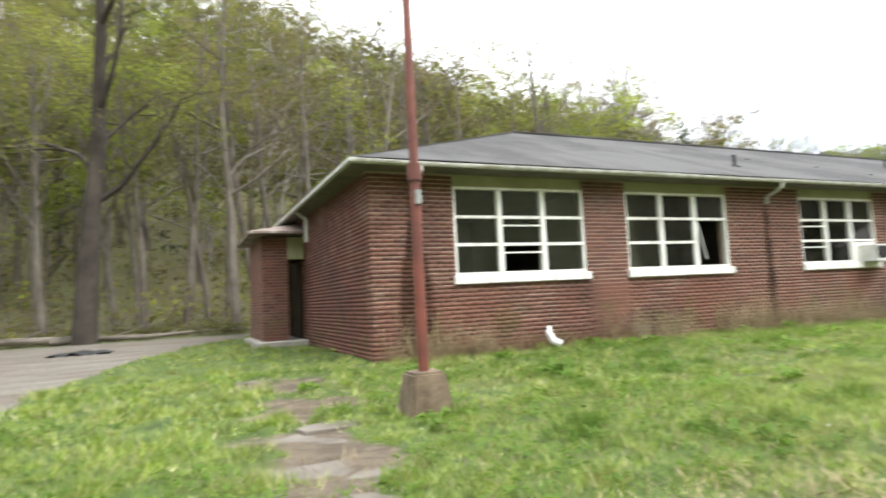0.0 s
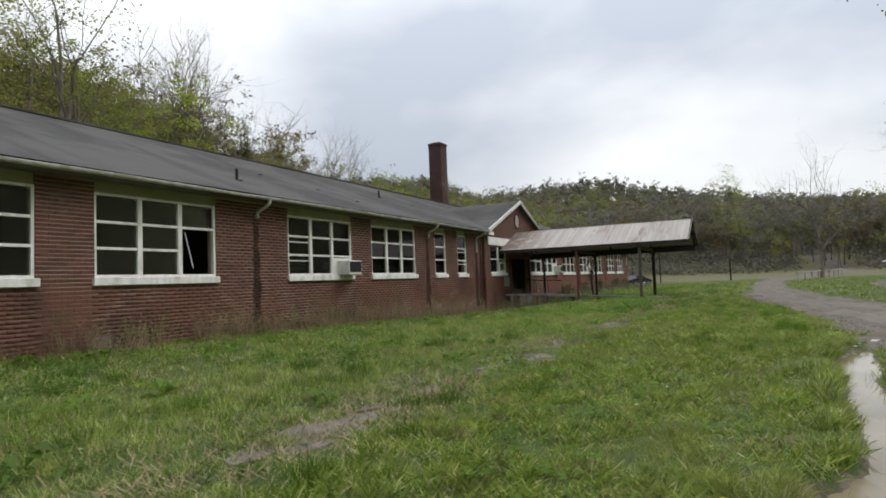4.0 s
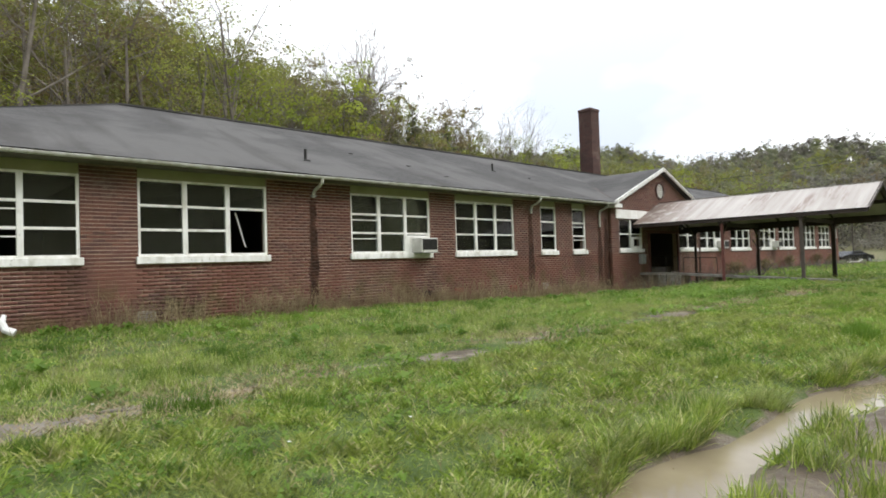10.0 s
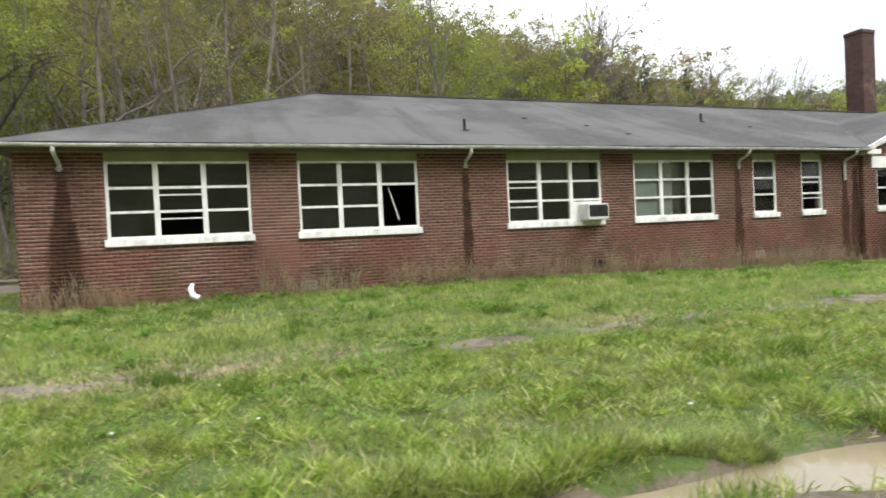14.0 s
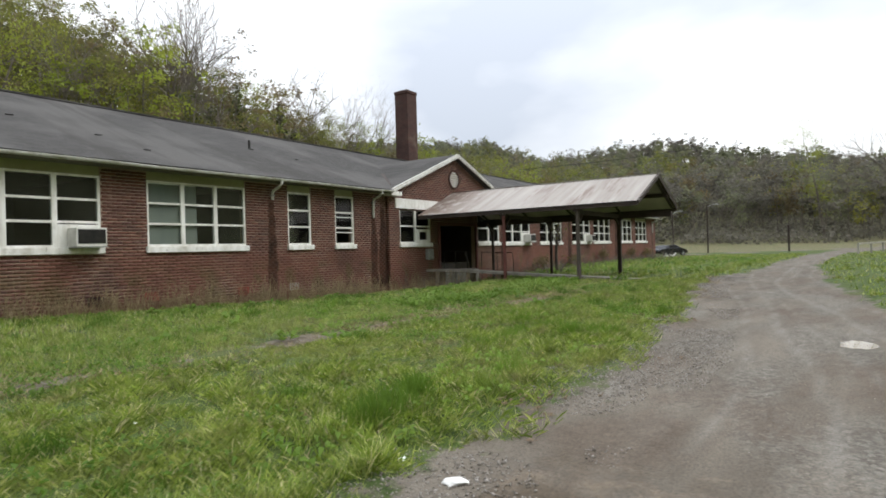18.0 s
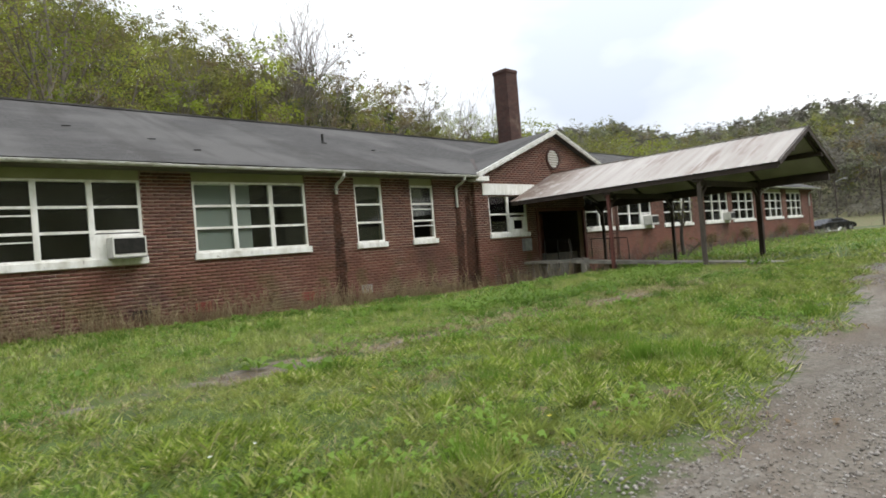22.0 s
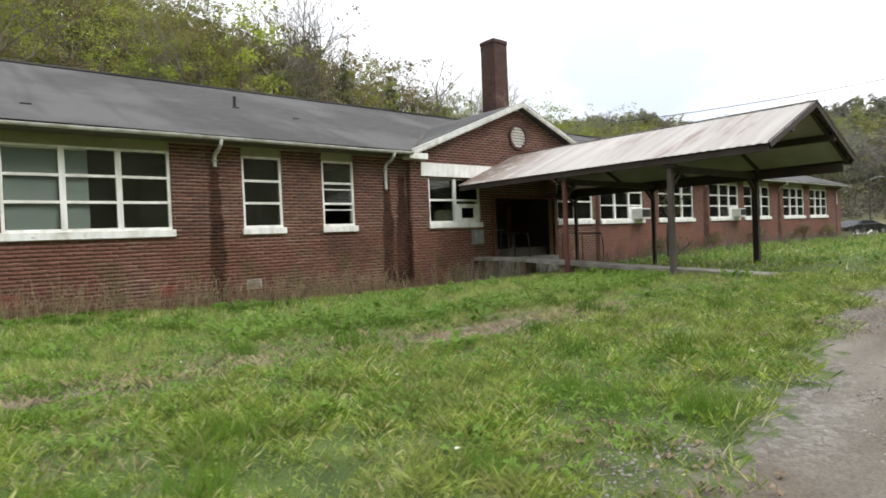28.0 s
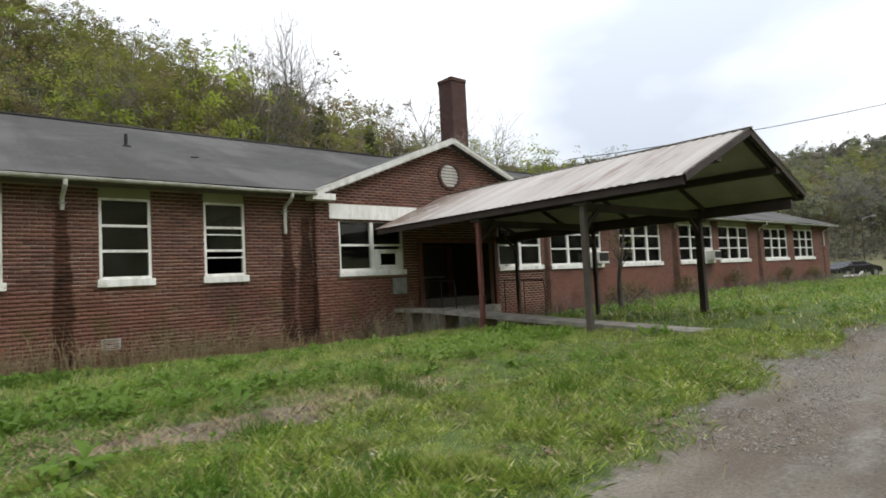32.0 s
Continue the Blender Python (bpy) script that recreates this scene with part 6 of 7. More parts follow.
rng = np.random.default_rng(25)
weed_patch("lawn_weeds", "clover and broad-leaved weeds in the lawn", scatter(rng, 17000, -2, 30, -2.4, 9.8, 0.48, 71), 0.05, 5, 26, WEED, 0.06)
weed_patch("lush_weeds", "lush knee-high weeds near the entrance", scatter(rng, 2000, 19, 29.6, 2.2, 7.0, 0.5, 73), 0.09, 8, 27, WEED, 0.13)
weed_patch("bank_weeds", "tall green weeds beyond the ramp", scatter(rng, 1500, 31.8, 60, -0.5, 9.9, 0.5, 75), 0.1, 7, 28, WEED, 0.15)


def stalks(name, label, x, y, hlo, hhi, seed, r=0.004, material=None):
    """Dry leaning stalks, each a thin three-sided spike with side shoots."""
    rng = np.random.default_rng(seed)
    segs = []
    for px, py in zip(x, y):
        h = rng.uniform(hlo, hhi)
        d = np.array([rng.normal(0, 0.25), rng.normal(0, 0.25), 1.0])
        p0 = np.array([px, py, gz(px, py) - 0.02])
        p1 = p0 + d / np.linalg.norm(d) * h * 0.6
        p2 = p1 + (d + rng.normal(0, 0.35, 3)) / 1.2 * h * 0.4
        segs += [(p0, p1, r, r * 0.7, 0), (p1, p2, r * 0.7, r * 0.3, 0)]
        for _ in range(2):
            q = p0 + (p1 - p0) * rng.uniform(0.4, 1)
            segs.append((q, q + rng.normal(0, 0.09, 3) + np.array([0, 0, 0.1 * h]), r * 0.6, r * 0.3, 0))
    v, f = tubes_of(segs, 3, 3)
    tagged(new(name, fast_mesh(name, v, f, material or STRAW)), label, "dry stalks", kind="stuff")


xs_, ys_ = rng.uniform(3.2, 30, 1700), WY - 0.12 - np.abs(rng.normal(0, 0.5, 1700))
keep = fnoise(xs_, ys_ * 0, 0.5, 81) > 0.4
stalks("wall_stalks", "dry straw-coloured stalks along the wall", xs_[keep], ys_[keep], 0.3, 1.0, 29, 0.007)
n = 14000
bx = rng.uniform(3.2, 31.0, n)
by = WY - 0.08 - np.abs(rng.normal(0, 0.22, n))
k = fnoise(bx, by * 0, 0.45, 83) > 0.42
bx, by = bx[k], by[k]
DRYBRUSH = plain("dry_brush", (0.11, 0.062, 0.035), (0.25, 0.165, 0.095), 0.9, 3.0)
v, f = blades(rng, bx, by, rng.uniform(0.12, 0.48, len(bx)), rng.uniform(0.006, 0.012, len(bx)), rng.uniform(0.1, 0.6, len(bx)))
v = v.reshape(-1, 5, 3)[:, [0, 1, 3]].reshape(-1, 3)
tagged(new("dry_brush", fast_mesh("dry_brush", v, np.arange(len(v)).reshape(-1, 3), DRYBRUSH)), "reddish-brown dead growth along the wall's foot", "dry brush", kind="stuff")
stalks("lawn_stalks", "dead stalks in the lawn", rng.uniform(0, 29, 420), rng.uniform(-2.2, 9, 420), 0.12, 0.3, 30, 0.0025)
stalks("entrance_stalks", "bare brown shoots by the entrance", rng.uniform(28.4, 31.8, 110), rng.uniform(6.8, 9.8, 110), 0.3, 1.25, 31, 0.006, BARK)
stalks("pale_shoots", "pale dead shoots in front of the entrance wall", rng.uniform(26.5, 30.3, 46), rng.uniform(7.6, 9.6, 46), 0.35, 1.1, 36, 0.008, STRAW)
stalks("bank_stalks", "brown dead weeds in front of the far wing", rng.uniform(33, 66, 700), 10.0 - np.abs(rng.normal(0, 2.0, 700)), 0.25, 0.8, 35, 0.011, BARK)
n = 15000
sx = rng.uniform(1.2, 25, n)
sy = 1.78 - 0.5 * smoothstep(sx, 18, 24) + rng.normal(0, 0.42, n)
k = vnoise(sx, sy, 0.5, 93) > 0.4
sx, sy = sx[k], sy[k]
v, f = blades(rng, sx, sy, rng.uniform(0.08, 0.28, len(sx)), rng.uniform(0.005, 0.011, len(sx)), rng.uniform(0.93, 0.99, len(sx)))
tagged(new("straw_litter", fast_mesh("straw_litter", v, f[: len(sx)], STRAW)), "flattened dead grass along the path", "straw", kind="stuff")
tufts = [(8.3, -2.72), (8.75, -2.85), (9.1, -2.6), (7.4, -2.7), (9.9, -3.0), (10.6, -3.2), (6.6, -2.65), (12.9, -1.9), (13.3, -2.0), (11.2, -3.3), (5.9, -2.6), (9.5, -3.3), (17.8, -1.7), (14.6, -2.0), (7.9, -3.1)]
tx = np.concatenate([rng.normal(a, 0.11, 260) for a, b in tufts])
ty = np.concatenate([rng.normal(b, 0.09, 260) for a, b in tufts])
v, f = blades(rng, tx, ty, rng.uniform(0.07, 0.2, len(tx)), rng.uniform(0.005, 0.009, len(tx)), rng.uniform(0.1, 0.8, len(tx)))
m = len(tx)
tagged(new("puddle_tufts", fast_mesh("puddle_tufts", v, np.concatenate([f[:m, [0, 1, 2]], f[:m, [0, 2, 3]], f[m:, :3]]), GRASS)), "tufts of grass standing in the muddy water", "grass", kind="stuff")

bx = rng.uniform(2.8, 12.8, 16000)
by = line(RUT, bx) + 0.27 + 0.07 * np.sin(bx * 5.0) + np.abs(rng.normal(0, 0.09, len(bx)))
bk = vnoise(bx, by, 2.2, 99) > 0.3
bx, by = bx[bk], by[bk]
v, f = blades(rng, bx, by, rng.uniform(0.06, 0.2, len(bx)) * (0.5 + vnoise(bx, by * 0, 1.7, 98)), rng.uniform(0.004, 0.008, len(bx)), rng.uniform(0.45, 0.98, len(bx)))
m = len(bx)
tagged(new("bank_grass", fast_mesh("bank_grass", v, np.concatenate([f[:m, [0, 1, 2]], f[:m, [0, 2, 3]], f[m:, :3]]), GRASS)), "long grass overhanging the edge of the water", "grass", kind="stuff")

cl = rng.uniform((2, -2.2), (29, 8.5), (120, 2))
cr, cm, *_ = zones(cl[:, 0], cl[:, 1])
cl = cl[(cr < 0.4) & (cm < 0.4)]
tx, ty = np.repeat(cl[:, 0], 170) + rng.normal(0, 0.1, len(cl) * 170), np.repeat(cl[:, 1], 170) + rng.normal(0, 0.1, len(cl) * 170)
th = np.repeat(rng.uniform(0.6, 1.3, len(cl)), 170) * rng.uniform(0.09, 0.22, len(tx))
v, f = blades(rng, tx, ty, th, rng.uniform(0.007, 0.013, len(tx)), rng.uniform(0.1, 0.8, len(tx)))
v = v.reshape(-1, 5, 3)[:, [0, 1, 3]].reshape(-1, 3)
tus = np.array([(13.6, -1.88, 0.2), (13.25, -2.0, 0.14), (14.0, -1.8, 0.12), (17.7, -1.6, 0.1)])
ta = np.repeat(tus, 420, axis=0)
tv, tf = blades(rng, ta[:, 0] + rng.normal(0, 1, len(ta)) * ta[:, 2] * 0.6, ta[:, 1] + rng.normal(0, 1, len(ta)) * ta[:, 2] * 0.5, rng.uniform(0.12, 0.27, len(ta)), rng.uniform(0.005, 0.009, len(ta)), rng.uniform(0.1, 0.8, len(ta)))
LUSH = leaf_material("lush_tuft_blades", (0.0, (0.06, 0.12, 0.014)), (0.5, (0.09, 0.17, 0.02)), (1.0, (0.14, 0.22, 0.03)))
tagged(new("lush_tufts", fast_mesh("lush_tufts", v, np.arange(len(v)).reshape(-1, 3), LUSH)), "darker lush tufts standing out of the lawn", "grass", kind="stuff")
tagged(new("tall_tussocks", fast_mesh("tall_tussocks", tv, np.concatenate([tf[: len(ta), [0, 1, 2]], tf[: len(ta), [0, 2, 3]], tf[len(ta):, :3]]), LUSH)), "tall dark green tussocks beside the road", "grass", kind="stuff")
cl = rng.uniform((1, 0.6), (30, 9.5), (80, 2))
weed_patch("dock_weeds", "broad dock leaves in dark clumps", np.repeat(cl, 3, axis=0) + rng.normal(0, 0.06, (240, 2)), 0.13, 6, 33, WEED, 0.08)
sp = rng.uniform((1, -2), (30, 8), (620, 2))
sx, sy = np.repeat(sp[:, 0], 34) + rng.normal(0, 0.2, 21080), np.repeat(sp[:, 1], 34) + rng.normal(0, 0.16, 21080)
v, f = blades(rng, sx, sy, rng.uniform(0.06, 0.2, 21080), rng.uniform(0.004, 0.009, 21080), rng.uniform(0.6, 0.95, 21080))
tagged(new("dead_thatch", fast_mesh("dead_thatch", v, f[:21080], STRAW)), "pale dead grass in patches on the lawn", "straw", kind="stuff")


def flowers(name, label, pts, material):
    vs, fs = [], []
    for i, (x, y) in enumerate(pts):
        z = gz(x, y) + 0.12
        for j in range(8):
            a = j * math.pi / 4
            u = np.array([math.cos(a), math.sin(a), 0.25])
            w = np.array([-math.sin(a), math.cos(a), 0]) * 0.35
            c = np.array([x, y, z])
            k = len(vs)
            vs += [c, c + (u + w) * 0.009, c + u * 0.014, c + (u - w) * 0.009]
            fs.append((k, k + 1, k + 2, k + 3))
    tagged(new(name, fast_mesh(name, np.array(vs), np.array(fs), material)), label, "flowers", kind="stuff")


flowers("dandelions", "yellow dandelions dotted in the grass", [(rng.uniform(3, 26), rng.uniform(-2.2, 4)) for _ in range(26)] + [(7.9, -1.1)], YELLOW)
flowers("daisies", "small white flowers in the grass", [(rng.uniform(0, 27), rng.uniform(-2, 6)) for _ in range(30)], LITTER)


# ---- gravel along the road ----
def stones(name, label, n, x0, x1, off0, off1, lo, hi, seed, material):
    rng = np.random.default_rng(seed)
    x = rng.uniform(x0, x1, n)
    y = line(ROAD_L, x) + rng.uniform(off0, off1, n)
    k = fnoise(x, y, 0.8, 95) > 0.44
    x, y = x[k], y[k]
    n = len(x)
    s = rng.uniform(lo, hi, n) ** 1.0
    octa = np.array([(1, 0, 0), (-1, 0, 0), (0, 1, 0), (0, -1, 0), (0, 0, 0.7), (0, 0, -0.5)], float)
    a = rng.random(n) * 6.283
    c, d = np.cos(a), np.sin(a)
    st = rng.uniform(0.6, 1.2, (n, 6, 1)) * octa[None] * s[:, None, None]
    px = st[:, :, 0] * c[:, None] - st[:, :, 1] * d[:, None] * 0.75
    py = st[:, :, 0] * d[:, None] + st[:, :, 1] * c[:, None] * 0.75
    v = np.stack([px + x[:, None], py + y[:, None], st[:, :, 2] + height(x, y)[:, None] + s[:, None] * 0.15], -1).reshape(-1, 3)
    f = np.array([(0, 2, 4), (2, 1, 4), (1, 3, 4), (3, 0, 4), (2, 0, 5), (1, 2, 5), (3, 1, 5), (0, 3, 5)])
    tagged(new(name, fast_mesh(name, v, (np.arange(n)[:, None, None] * 6 + f[None]).reshape(-1, 3), material)), label, "gravel", kind="stuff")


def stone_material():
    q = Nodes("gravel_stones", 0.9, spec=0.3)
    q.colour(q.ramp(q.island(), (0.0, (0.12, 0.105, 0.088)), (0.5, (0.21, 0.19, 0.165)), (1.0, (0.34, 0.32, 0.295))))
    return q.m


STONE = stone_material()
stones("road_gravel", "loose grey gravel along the road's edge", 34000, 11.5, 33, -0.95, 0.45, 0.004, 0.012, 41, STONE)
DEADLEAF = plain("dead_leaves", (0.11, 0.075, 0.045), (0.22, 0.155, 0.095), 0.9, 6.0)
dx = rng.uniform(13, 33, 1500)
dy = line(ROAD_L, dx) + rng.normal(0.35, 0.3, 1500)
dk = fnoise(dx, dy, 1.1, 97) > 0.5
weed_patch("edge_leaves", "reddish dead leaves and weeds at the road's edge", np.column_stack([dx[dk], dy[dk]]), 0.03, 6, 48, DEADLEAF, 0.02)
stones("edge_stones", "larger pale stones along the road's edge", 5200, 12.5, 33, -0.8, 0.35, 0.009, 0.02, 43, STONE)
stones("road_chips", "stone chips on the road", 3500, 13, 34, -4.5, -0.9, 0.003, 0.008, 42, STONE)


# ---- litter and loose things ----
def crumple(name, label, x, y, size, material, seed):
    rng = np.random.default_rng(seed)
    bm = bmesh.new()
    bmesh.ops.create_icosphere(bm, subdivisions=2, radius=size)
    for w in bm.verts:
        w.co = Vector((w.co.x * 1.5, w.co.y, w.co.z * 0.3)) * rng.uniform(0.75, 1.2)
    ob = part(name, bm, material)
    ob.location = (x, y, gz(x, y) + size * 0.22)
    ob.rotation_euler = (0, 0, rng.random() * 3)
    tagged(ob, label, "litter")


crumple("plastic_scrap", "crumpled white plastic scrap on the road's edge", 12.79, -2.98, 0.05, LITTER, 3)
crumple("plastic_scrap", "small torn white wrapper in the gravel", 12.05, -2.62, 0.026, LITTER, 4)
crumple("plastic_scrap", "small torn white wrapper in the gravel", 12.3, -2.7, 0.022, LITTER, 5)
crumple("paper_scrap", "pale crumpled paper in the grass", 12.9, -2.55, 0.03, BLIND, 6)
crumple("white_cloth", "crumpled white cloth lying on the window sill", 35.2, GY, 0.09, LITTER, 7)
bpy.data.objects["white_cloth"].location = (35.2, GY, 1.55)
tarp = bmesh.new()
bmesh.ops.create_grid(tarp, x_segments=10, y_segments=6, size=1.0)
for w in tarp.verts:
    w.co = Vector((w.co.x * 0.75, w.co.y * 0.5, 0.05 + 0.12 * noise.noise(w.co * 2.3) - 0.05 * w.co.length))
tarp_ob = tagged(part("black_tarpaulin", tarp, TYRE), "black tarpaulin lying flat on the old drive", "tarpaulin")
tarp_ob.location = (-2.55, 19.3, gz(-2.55, 19.3) + 0.03)


def log(x, y, rz, length, r):
    b = thing("fallen_log", "grey fallen trunk at the wood's edge", "log", "fallen logs", at=(x, y, gz(x, y)), rz=rz)
    part("stem", tube(bmesh.new(), [(0, 0, r), (length * 0.35, 0.1, r * 1.5), (length * 0.7, 0.0, r * 1.2), (length, 0.2, r * 1.9)], [r, r * 0.9, r * 0.75, r * 0.4], 8), BARK, b)
    part("branch", tube(bmesh.new(), [(length * 0.4, 0.1, r), (length * 0.6, 0.6, r + 0.4), (length * 0.75, 0.9, r + 0.55)], [r * 0.4, r * 0.25, 0.01], 5), BARK, b)


for args in ((-7.5, 26.4, 12, 4.6, 0.16), (-4.6, 27.0, -8, 5.0, 0.12), (-2.0, 27.4, 10, 4.0, 0.1), (1.5, 27.8, 6, 3.4, 0.1)):
    log(*args)
rng = np.random.default_rng(45)
weed_patch("wood_edge_weeds", "green undergrowth at the foot of the wood", np.column_stack([rng.uniform(-24, 12, 700), 26.9 + np.abs(rng.normal(0, 2.4, 700))]), 0.18, 8, 46, LEAF_OLIVE, 0.4)
stalks("brush", "tangled bare brush at the foot of the wood", rng.uniform(-22, 10, 420), 26.6 + np.abs(rng.normal(0, 1.6, 420)), 0.6, 2.2, 47, 0.012, BARK)


# ---- far end: car, gate, fence, cable ----
# pale base colour paints the sky's reflection onto the glass
CARGLASS = plain("windscreen_sky_reflection", (0.4, 0.43, 0.45), (0.55, 0.58, 0.6), 0.12, 2.0, spec=0.8, bump=0.0)


def car(x, y, rz):
    c = thing("car", "dark parked saloon car beyond the building", "car", at=(x, y, gz(x, y)), rz=rz)
    c.scale = (0.92, 0.92, 0.82)
    body = bmesh.new()
    prof = [(-2.2, 0.35), (-2.2, 0.72), (-2.05, 0.86), (-1.35, 0.92), (-0.75, 1.36), (0.55, 1.38), (1.25, 0.95), (2.05, 0.82), (2.22, 0.6), (2.2, 0.35)]
    sides = []
    for s, inset in ((-1, 0), (1, 0)):
        sides.append([body.verts.new((px, s * (0.88 - (0.16 if pz > 1.1 else 0.0)), pz)) for px, pz in prof])
    body.faces.new(sides[0])
    body.faces.new(sides[1][::-1])
    for i in range(len(prof)):
        j = (i + 1) % len(prof)
        body.faces.new((sides[0][i], sides[1][i], sides[1][j], sides[0][j]))
    bmesh.ops.bevel(body, geom=list(body.edges), offset=0.05, segments=2, affect="EDGES")
    part("body", body, CARPAINT, c)
    part("windscreen", beam(bmesh.new(), (0.68, 0, 1.345), (1.22, 0, 1.01), 1.34, 0.03), CARGLASS, c, "windscreen with the sky's reflection painted pale")
    for s in (-1, 1):
        part("side_window", boxed(-0.7, 0.6, s * 0.82 - 0.01, s * 0.82 + 0.01, 0.98, 1.28, 0.005), BLACKIRON, c)
        part("headlight", boxed(2.12, 2.22, s * 0.65 - 0.16, s * 0.65 + 0.16, 0.62, 0.74, 0.02), LITTER, c)
        for wx in (-1.35, 1.4):
            w = part("wheel", tube(bmesh.new(), [(wx, s * 0.72, 0.32), (wx, s * 0.9, 0.32)], 0.32, 16), TYRE, c)
            part("rim", tube(bmesh.new(), [(wx, s * 0.88, 0.32), (wx, s * 0.91, 0.32)], 0.19, 12), GALV, w)


car(71.3, 10.2, -25)


def lamp_post(x, y, h, r, arm, label):
    l = thing("street_lamp", label, "street lamp", "lamp posts by the far lane", at=(x, y, gz(x, y)))
    part("pole", tube(bmesh.new(), [(0, 0, -0.3), (0, 0, h)], [r, r * 0.7], 8), POSTWOOD if arm < 1 else DARKWOOD_AND_SHADE, l)
    part("arm", tube(bmesh.new(), [(0, 0, h - 0.25), (0.3 * arm, -0.5 * arm, h), (0.55 * arm, -0.95 * arm, h + 0.08)], 0.045, 6), GALV, l)
    part("lamp_head", tube(bmesh.new(), [(0.5 * arm, -0.9 * arm, h + 0.06), (0.75 * arm, -1.25 * arm, h + 0.04)], [0.09, 0.05], 8), GALV, l)


lamp_post(89.5, 9.8, 5.9, 0.1, 1.0, "dark wooden lamp post with a short arm")
lamp_post(84.0, 12.6, 5.0, 0.07, 0.8, "thin pale lamp post behind the parked car")
part("post", boxed(-0.1, 0.1, -0.1, 0.1, -0.2, 2.9), DARKWOOD_AND_SHADE, thing("marker_post", "dark weathered post on the verge of the lane", "post", at=(86.5, 0.9, gz(86.5, 0.9))))
gate = thing("pipe_gate", "white pipe gate on leaning dark posts", "gate", at=(40.4, -7.6, gz(40.4, -7.6)))
part("pipe", tube(bmesh.new(), [(0, 0, 1.35), (-0.1, -0.35, 1.4), (-0.2, -0.4, 1.25), (-1.0, -4.6, 1.32)], 0.04, 8), LITTER, gate)
part("post", beam(bmesh.new(), (-0.1, -0.5, -0.2), (-0.2, -0.42, 1.25), 0.12, 0.12), DARKWOOD_AND_SHADE, gate)
part("post", beam(bmesh.new(), (-0.25, -1.0, -0.2), (-0.3, -0.7, 1.2), 0.1, 0.1), DARKWOOD_AND_SHADE, gate)
culvert = thing("culvert_wall", "low dark weathered concrete culvert wall behind the gate", "wall", at=(47.5, -9.4, gz(47.5, -9.4)), rz=-8)
part("wall_block", boxed(-2.2, 2.2, -0.3, 0.3, -0.3, 0.72, 0.03), BLOCK, culvert)
part("coping", boxed(-2.3, 2.3, -0.36, 0.36, 0.72, 0.86, 0.02), POSTWOOD, culvert)
rail = thing("road_fence", "weathered post and rail fence along the lane", "fence")
fx = [(66 + 4 * i, -5.2 - 0.9 * i) for i in range(9)]
for (ax_, ay_), (bx_, by_) in zip(fx, fx[1:]):
    part("rail", beam(bmesh.new(), (ax_, ay_, gz(ax_, ay_) + 0.8), (bx_, by_, gz(bx_, by_) + 0.8), 0.05, 0.14), CONCRETE, rail)
for ax_, ay_ in fx:
    part("post", boxed(ax_ - 0.07, ax_ + 0.07, ay_ - 0.07, ay_ + 0.07, gz(ax_, ay_) - 0.2, gz(ax_, ay_) + 0.8), CONCRETE, rail)
wire = bmesh.new()
a, b = Vector((38.0, 9.4, 5.25)), Vector((47.0, 1.9, 6.72))
tube(wire, [a.lerp(b, t) - Vector((0, 0, 0.5 * t * (1 - t))) for t in [i / 12 for i in range(13)]], 0.014, 5)
tagged(part("power_cable", wire, BLACKIRON), "thin black power cable over the canopy", "cable")
tagged(part("fallen_downpipe", tube(bmesh.new(), [(67.3, 9.6, 0.12), (68.6, 9.0, 0.1), (69.0, 8.9, 0.3)], 0.07, 8), LITTER), "white downpipe fallen at the corner of the building", "downpipe")


# ---- brickwork: the courses of the near walls ----
COURSE, STRETCH, JOINT, HEAD_JOINT = 0.08, 0.235, 0.019, 0.003


def courses(z0, z1, spans):
    """Bricks (a, b, z) in running bond over the solid spans of each course."""
    out = []
    for k in range(int((z1 - z0) / COURSE)):
        z = z0 + k * COURSE
        for a, b in spans(z + COURSE / 2):
            u = math.floor(a / STRETCH) * STRETCH + (0.5 * STRETCH if k % 2 else 0.0) - STRETCH
            while u < b:
                l, r = max(u, a), min(u + STRETCH - HEAD_JOINT, b)
                if r - l > 0.03:
                    out.append((l, r, z))
                u += STRETCH
    return out


def solid(x0, x1, openings):
    """The spans left by openings (a, b, low, high) at a height."""
    def spans(z):
        edge, got = x0, []
        for a, b, lo, hi in openings:
            if lo < z < hi:
                if a > edge:
                    got.append((edge, a))
                edge = max(edge, b)
        got.append((edge, x1))
        return got
    return spans


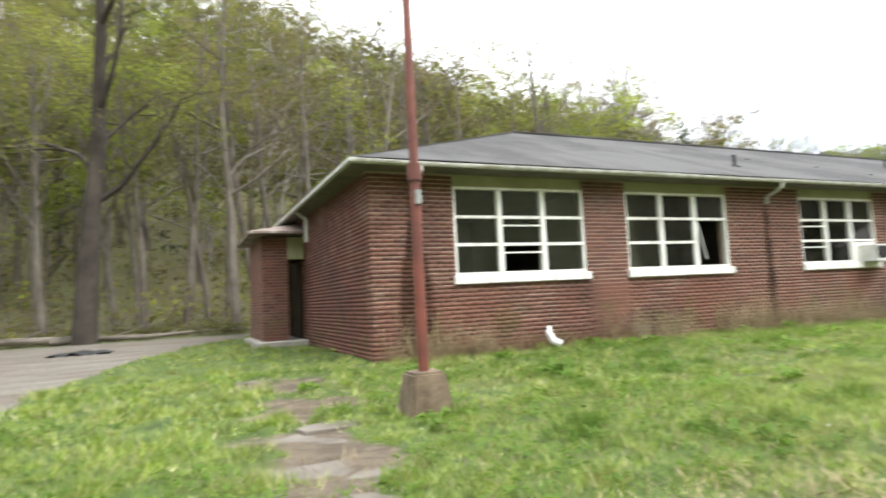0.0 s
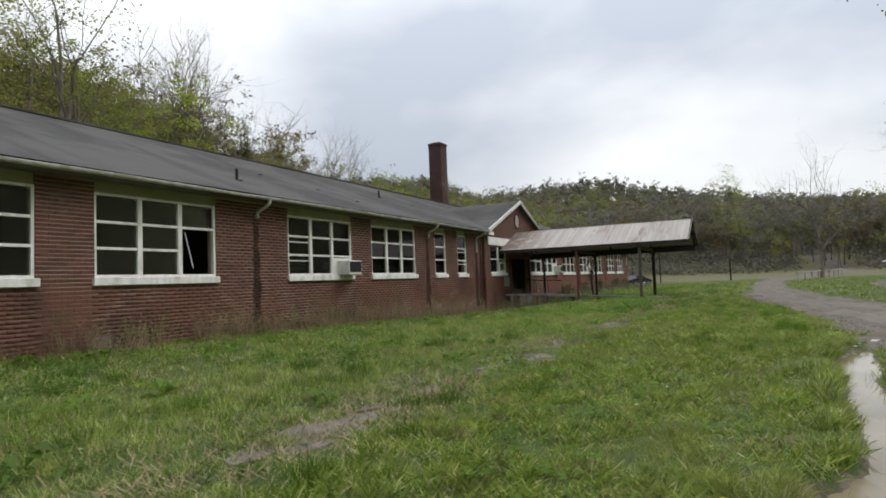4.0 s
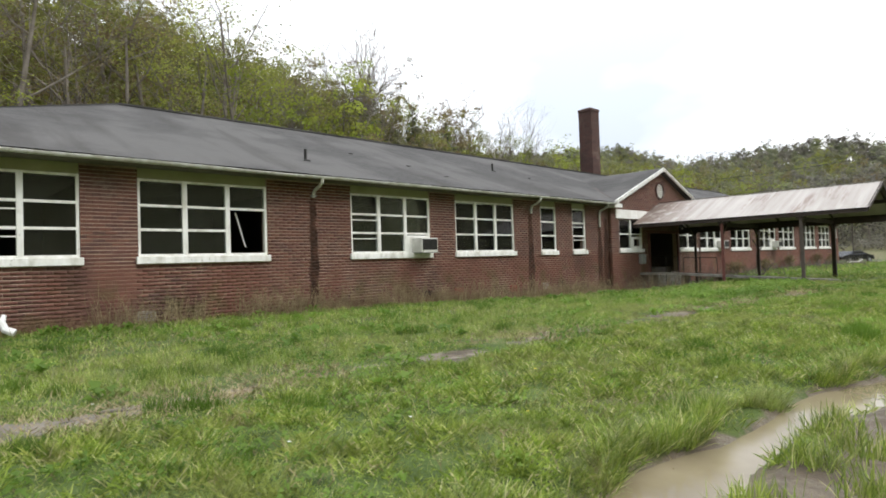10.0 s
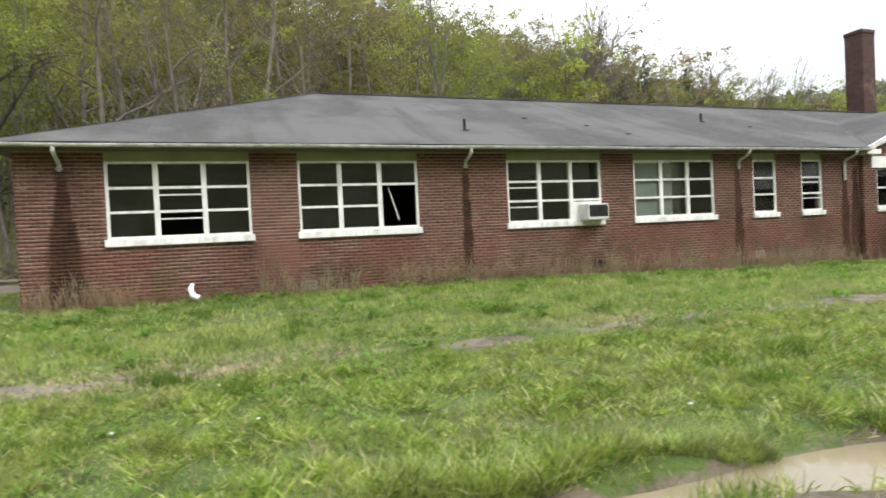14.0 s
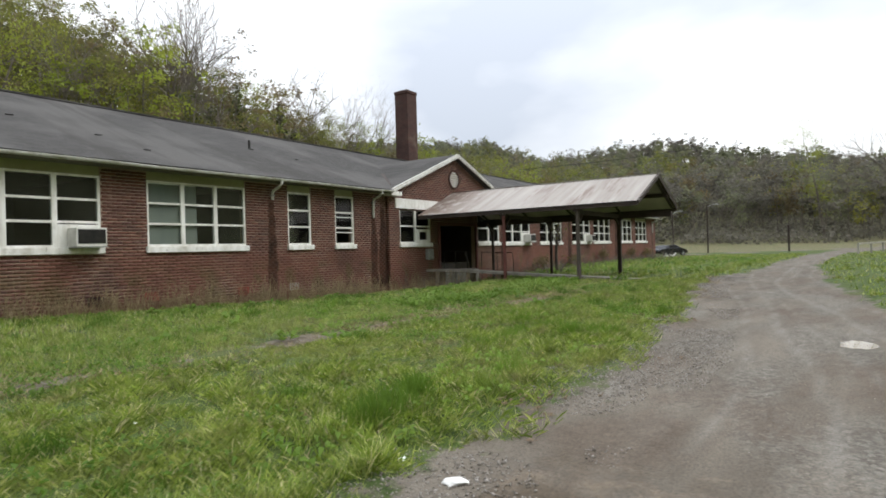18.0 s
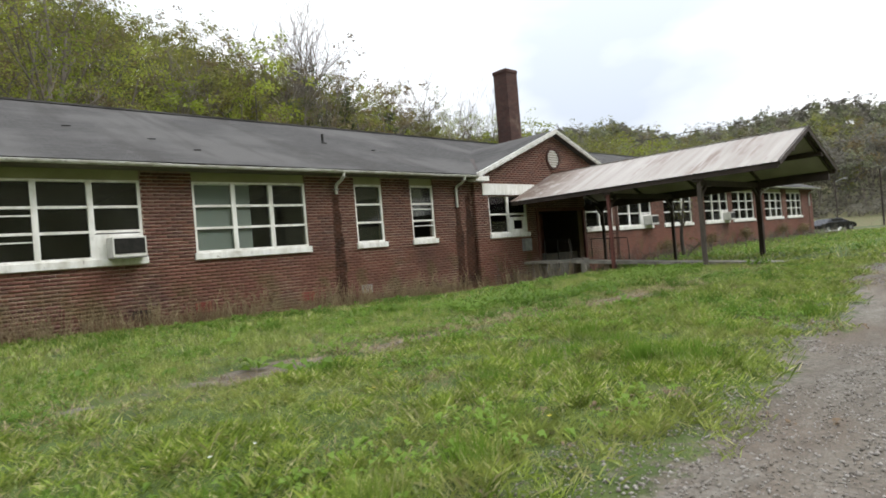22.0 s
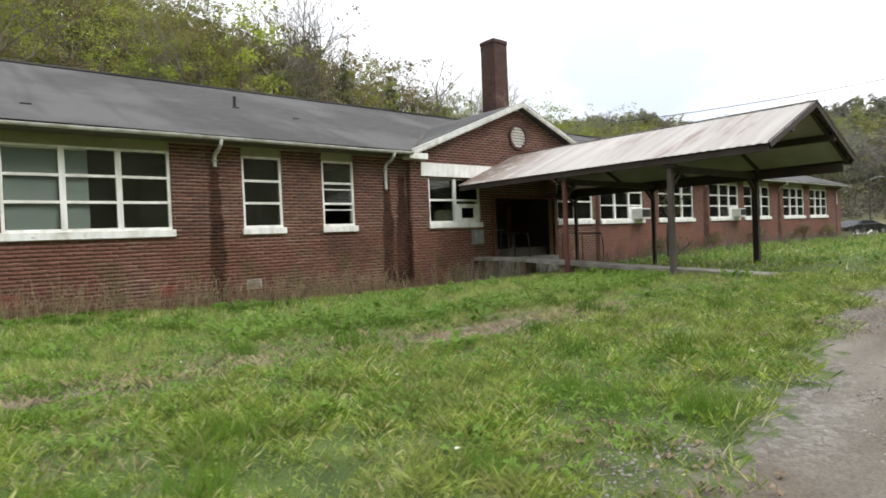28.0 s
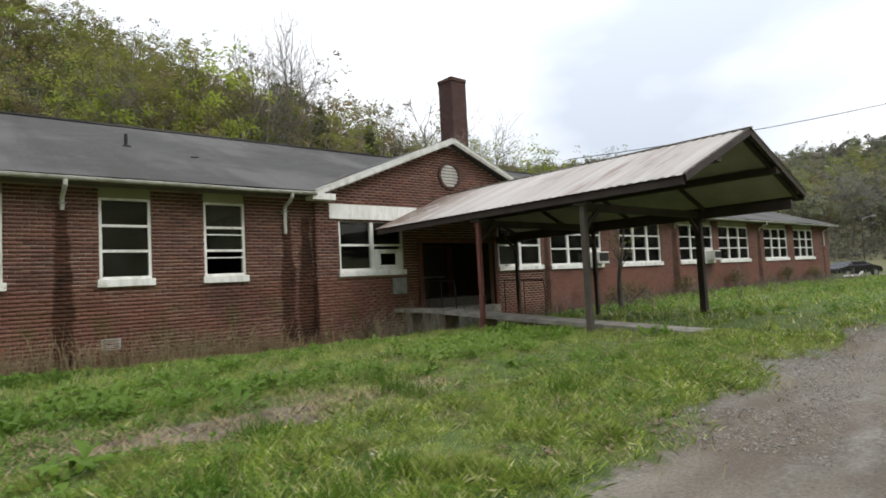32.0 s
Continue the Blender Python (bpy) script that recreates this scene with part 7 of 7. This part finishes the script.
def brick_mass(name, bricks, face, parent, axis="x", seed=0):
    """The joined bricks of a wall whose face lies at y (axis x) or at x (axis y)."""
    rng = np.random.default_rng(seed)
    b = np.array(bricks)
    n = len(b)
    l, r, z = b[:, 0] + rng.uniform(0, 0.004, n), b[:, 1] - rng.uniform(0, 0.004, n), b[:, 2] + rng.uniform(-0.002, 0.002, n)
    f = face + rng.uniform(-0.004, 0.005, n)
    back = np.full(n, face + 0.03)
    h = COURSE - JOINT
    tilt = rng.uniform(-0.002, 0.002, n)
    cs = [(l, f + tilt, z), (r, f - tilt, z), (r, f - tilt, z + h), (l, f + tilt, z + h), (l, back, z), (r, back, z), (r, back, z + h), (l, back, z + h)]
    v = np.stack([np.stack(c if axis == "x" else (c[1], c[0], c[2]), -1) for c in cs], 1).reshape(-1, 3)
    q = np.array([[0, 1, 2, 3], [0, 4, 5, 1], [1, 5, 6, 2], [2, 6, 7, 3], [3, 7, 4, 0]])
    if axis == "y":
        q = q[:, ::-1]
    faces = (np.arange(n)[:, None, None] * 8 + q[None]).reshape(-1, 4)
    return tagged(part(name, fast_mesh(name, v, faces, BRICKS), None, parent), "", kind="stuff")


left_open = [(a, b, SILL_Z, 9) for a, b in LEFT]
left_bricks = courses(-0.42, EAVE_Z - 0.03, solid(X0, GX0, left_open))


def picked(l, r, z):
    return 7.7 < l and r < 8.95 and z > 0.02


# the pier between the first two windows, brick by brick
rng = np.random.default_rng(77)
brick_meshes = {}
for l, r, z in left_bricks:
    if not picked(l, r, z):
        continue
    w = round(r - l, 2)
    if w not in brick_meshes:
        brick_meshes[w] = finish(boxed(-w / 2, w / 2, 0, 0.03, 0, COURSE - JOINT, 0.003), "brick", BRICK)
    ob = new("brick", brick_meshes[w])
    ob.parent = wall_left
    ob.location = ((l + r) / 2, WY + rng.uniform(-0.004, 0.005), z)
brick_mass("brickwork", [b for b in left_bricks if not picked(*b)], WY, wall_left, seed=1)


def gable_spans(z):
    if z > 3.44:
        half = (GPZ - 0.06 - z) / (GPZ - 3.5) * (GPX - GX0) - 0.05
        got, edge = [], GPX - half
        if abs(z - 4.37) < 0.43:
            cut = math.sqrt(0.43**2 - (z - 4.37) ** 2)
            got.append((edge, GPX - cut))
            edge = GPX + cut
        got.append((edge, GPX + half))
        return [s for s in got if s[1] - s[0] > 0.05]
    return solid(GX0, GX1, [(28.86, 30.96, 1.38, 2.9), (31.5, 34.74, 0.28, 2.4), (34.85, 37.0, 1.38, 2.9)])(z)


brick_mass("brickwork", courses(-0.42, GPZ - 0.1, gable_spans), GY, wall_gable, seed=2)
west = bpy.data.objects["wall_end_west"]
brick_mass("brickwork", courses(-0.42, EAVE_Z - 0.03, lambda z: [(WY + 0.005, 24.6)]), X0 - 0.010, west, "y", 3)
brick_mass("brickwork", courses(-0.42, 3.4, lambda z: [(GY + 0.005, WY + 0.02)]), GX0 - 0.010, wall_gable, "y", 4)
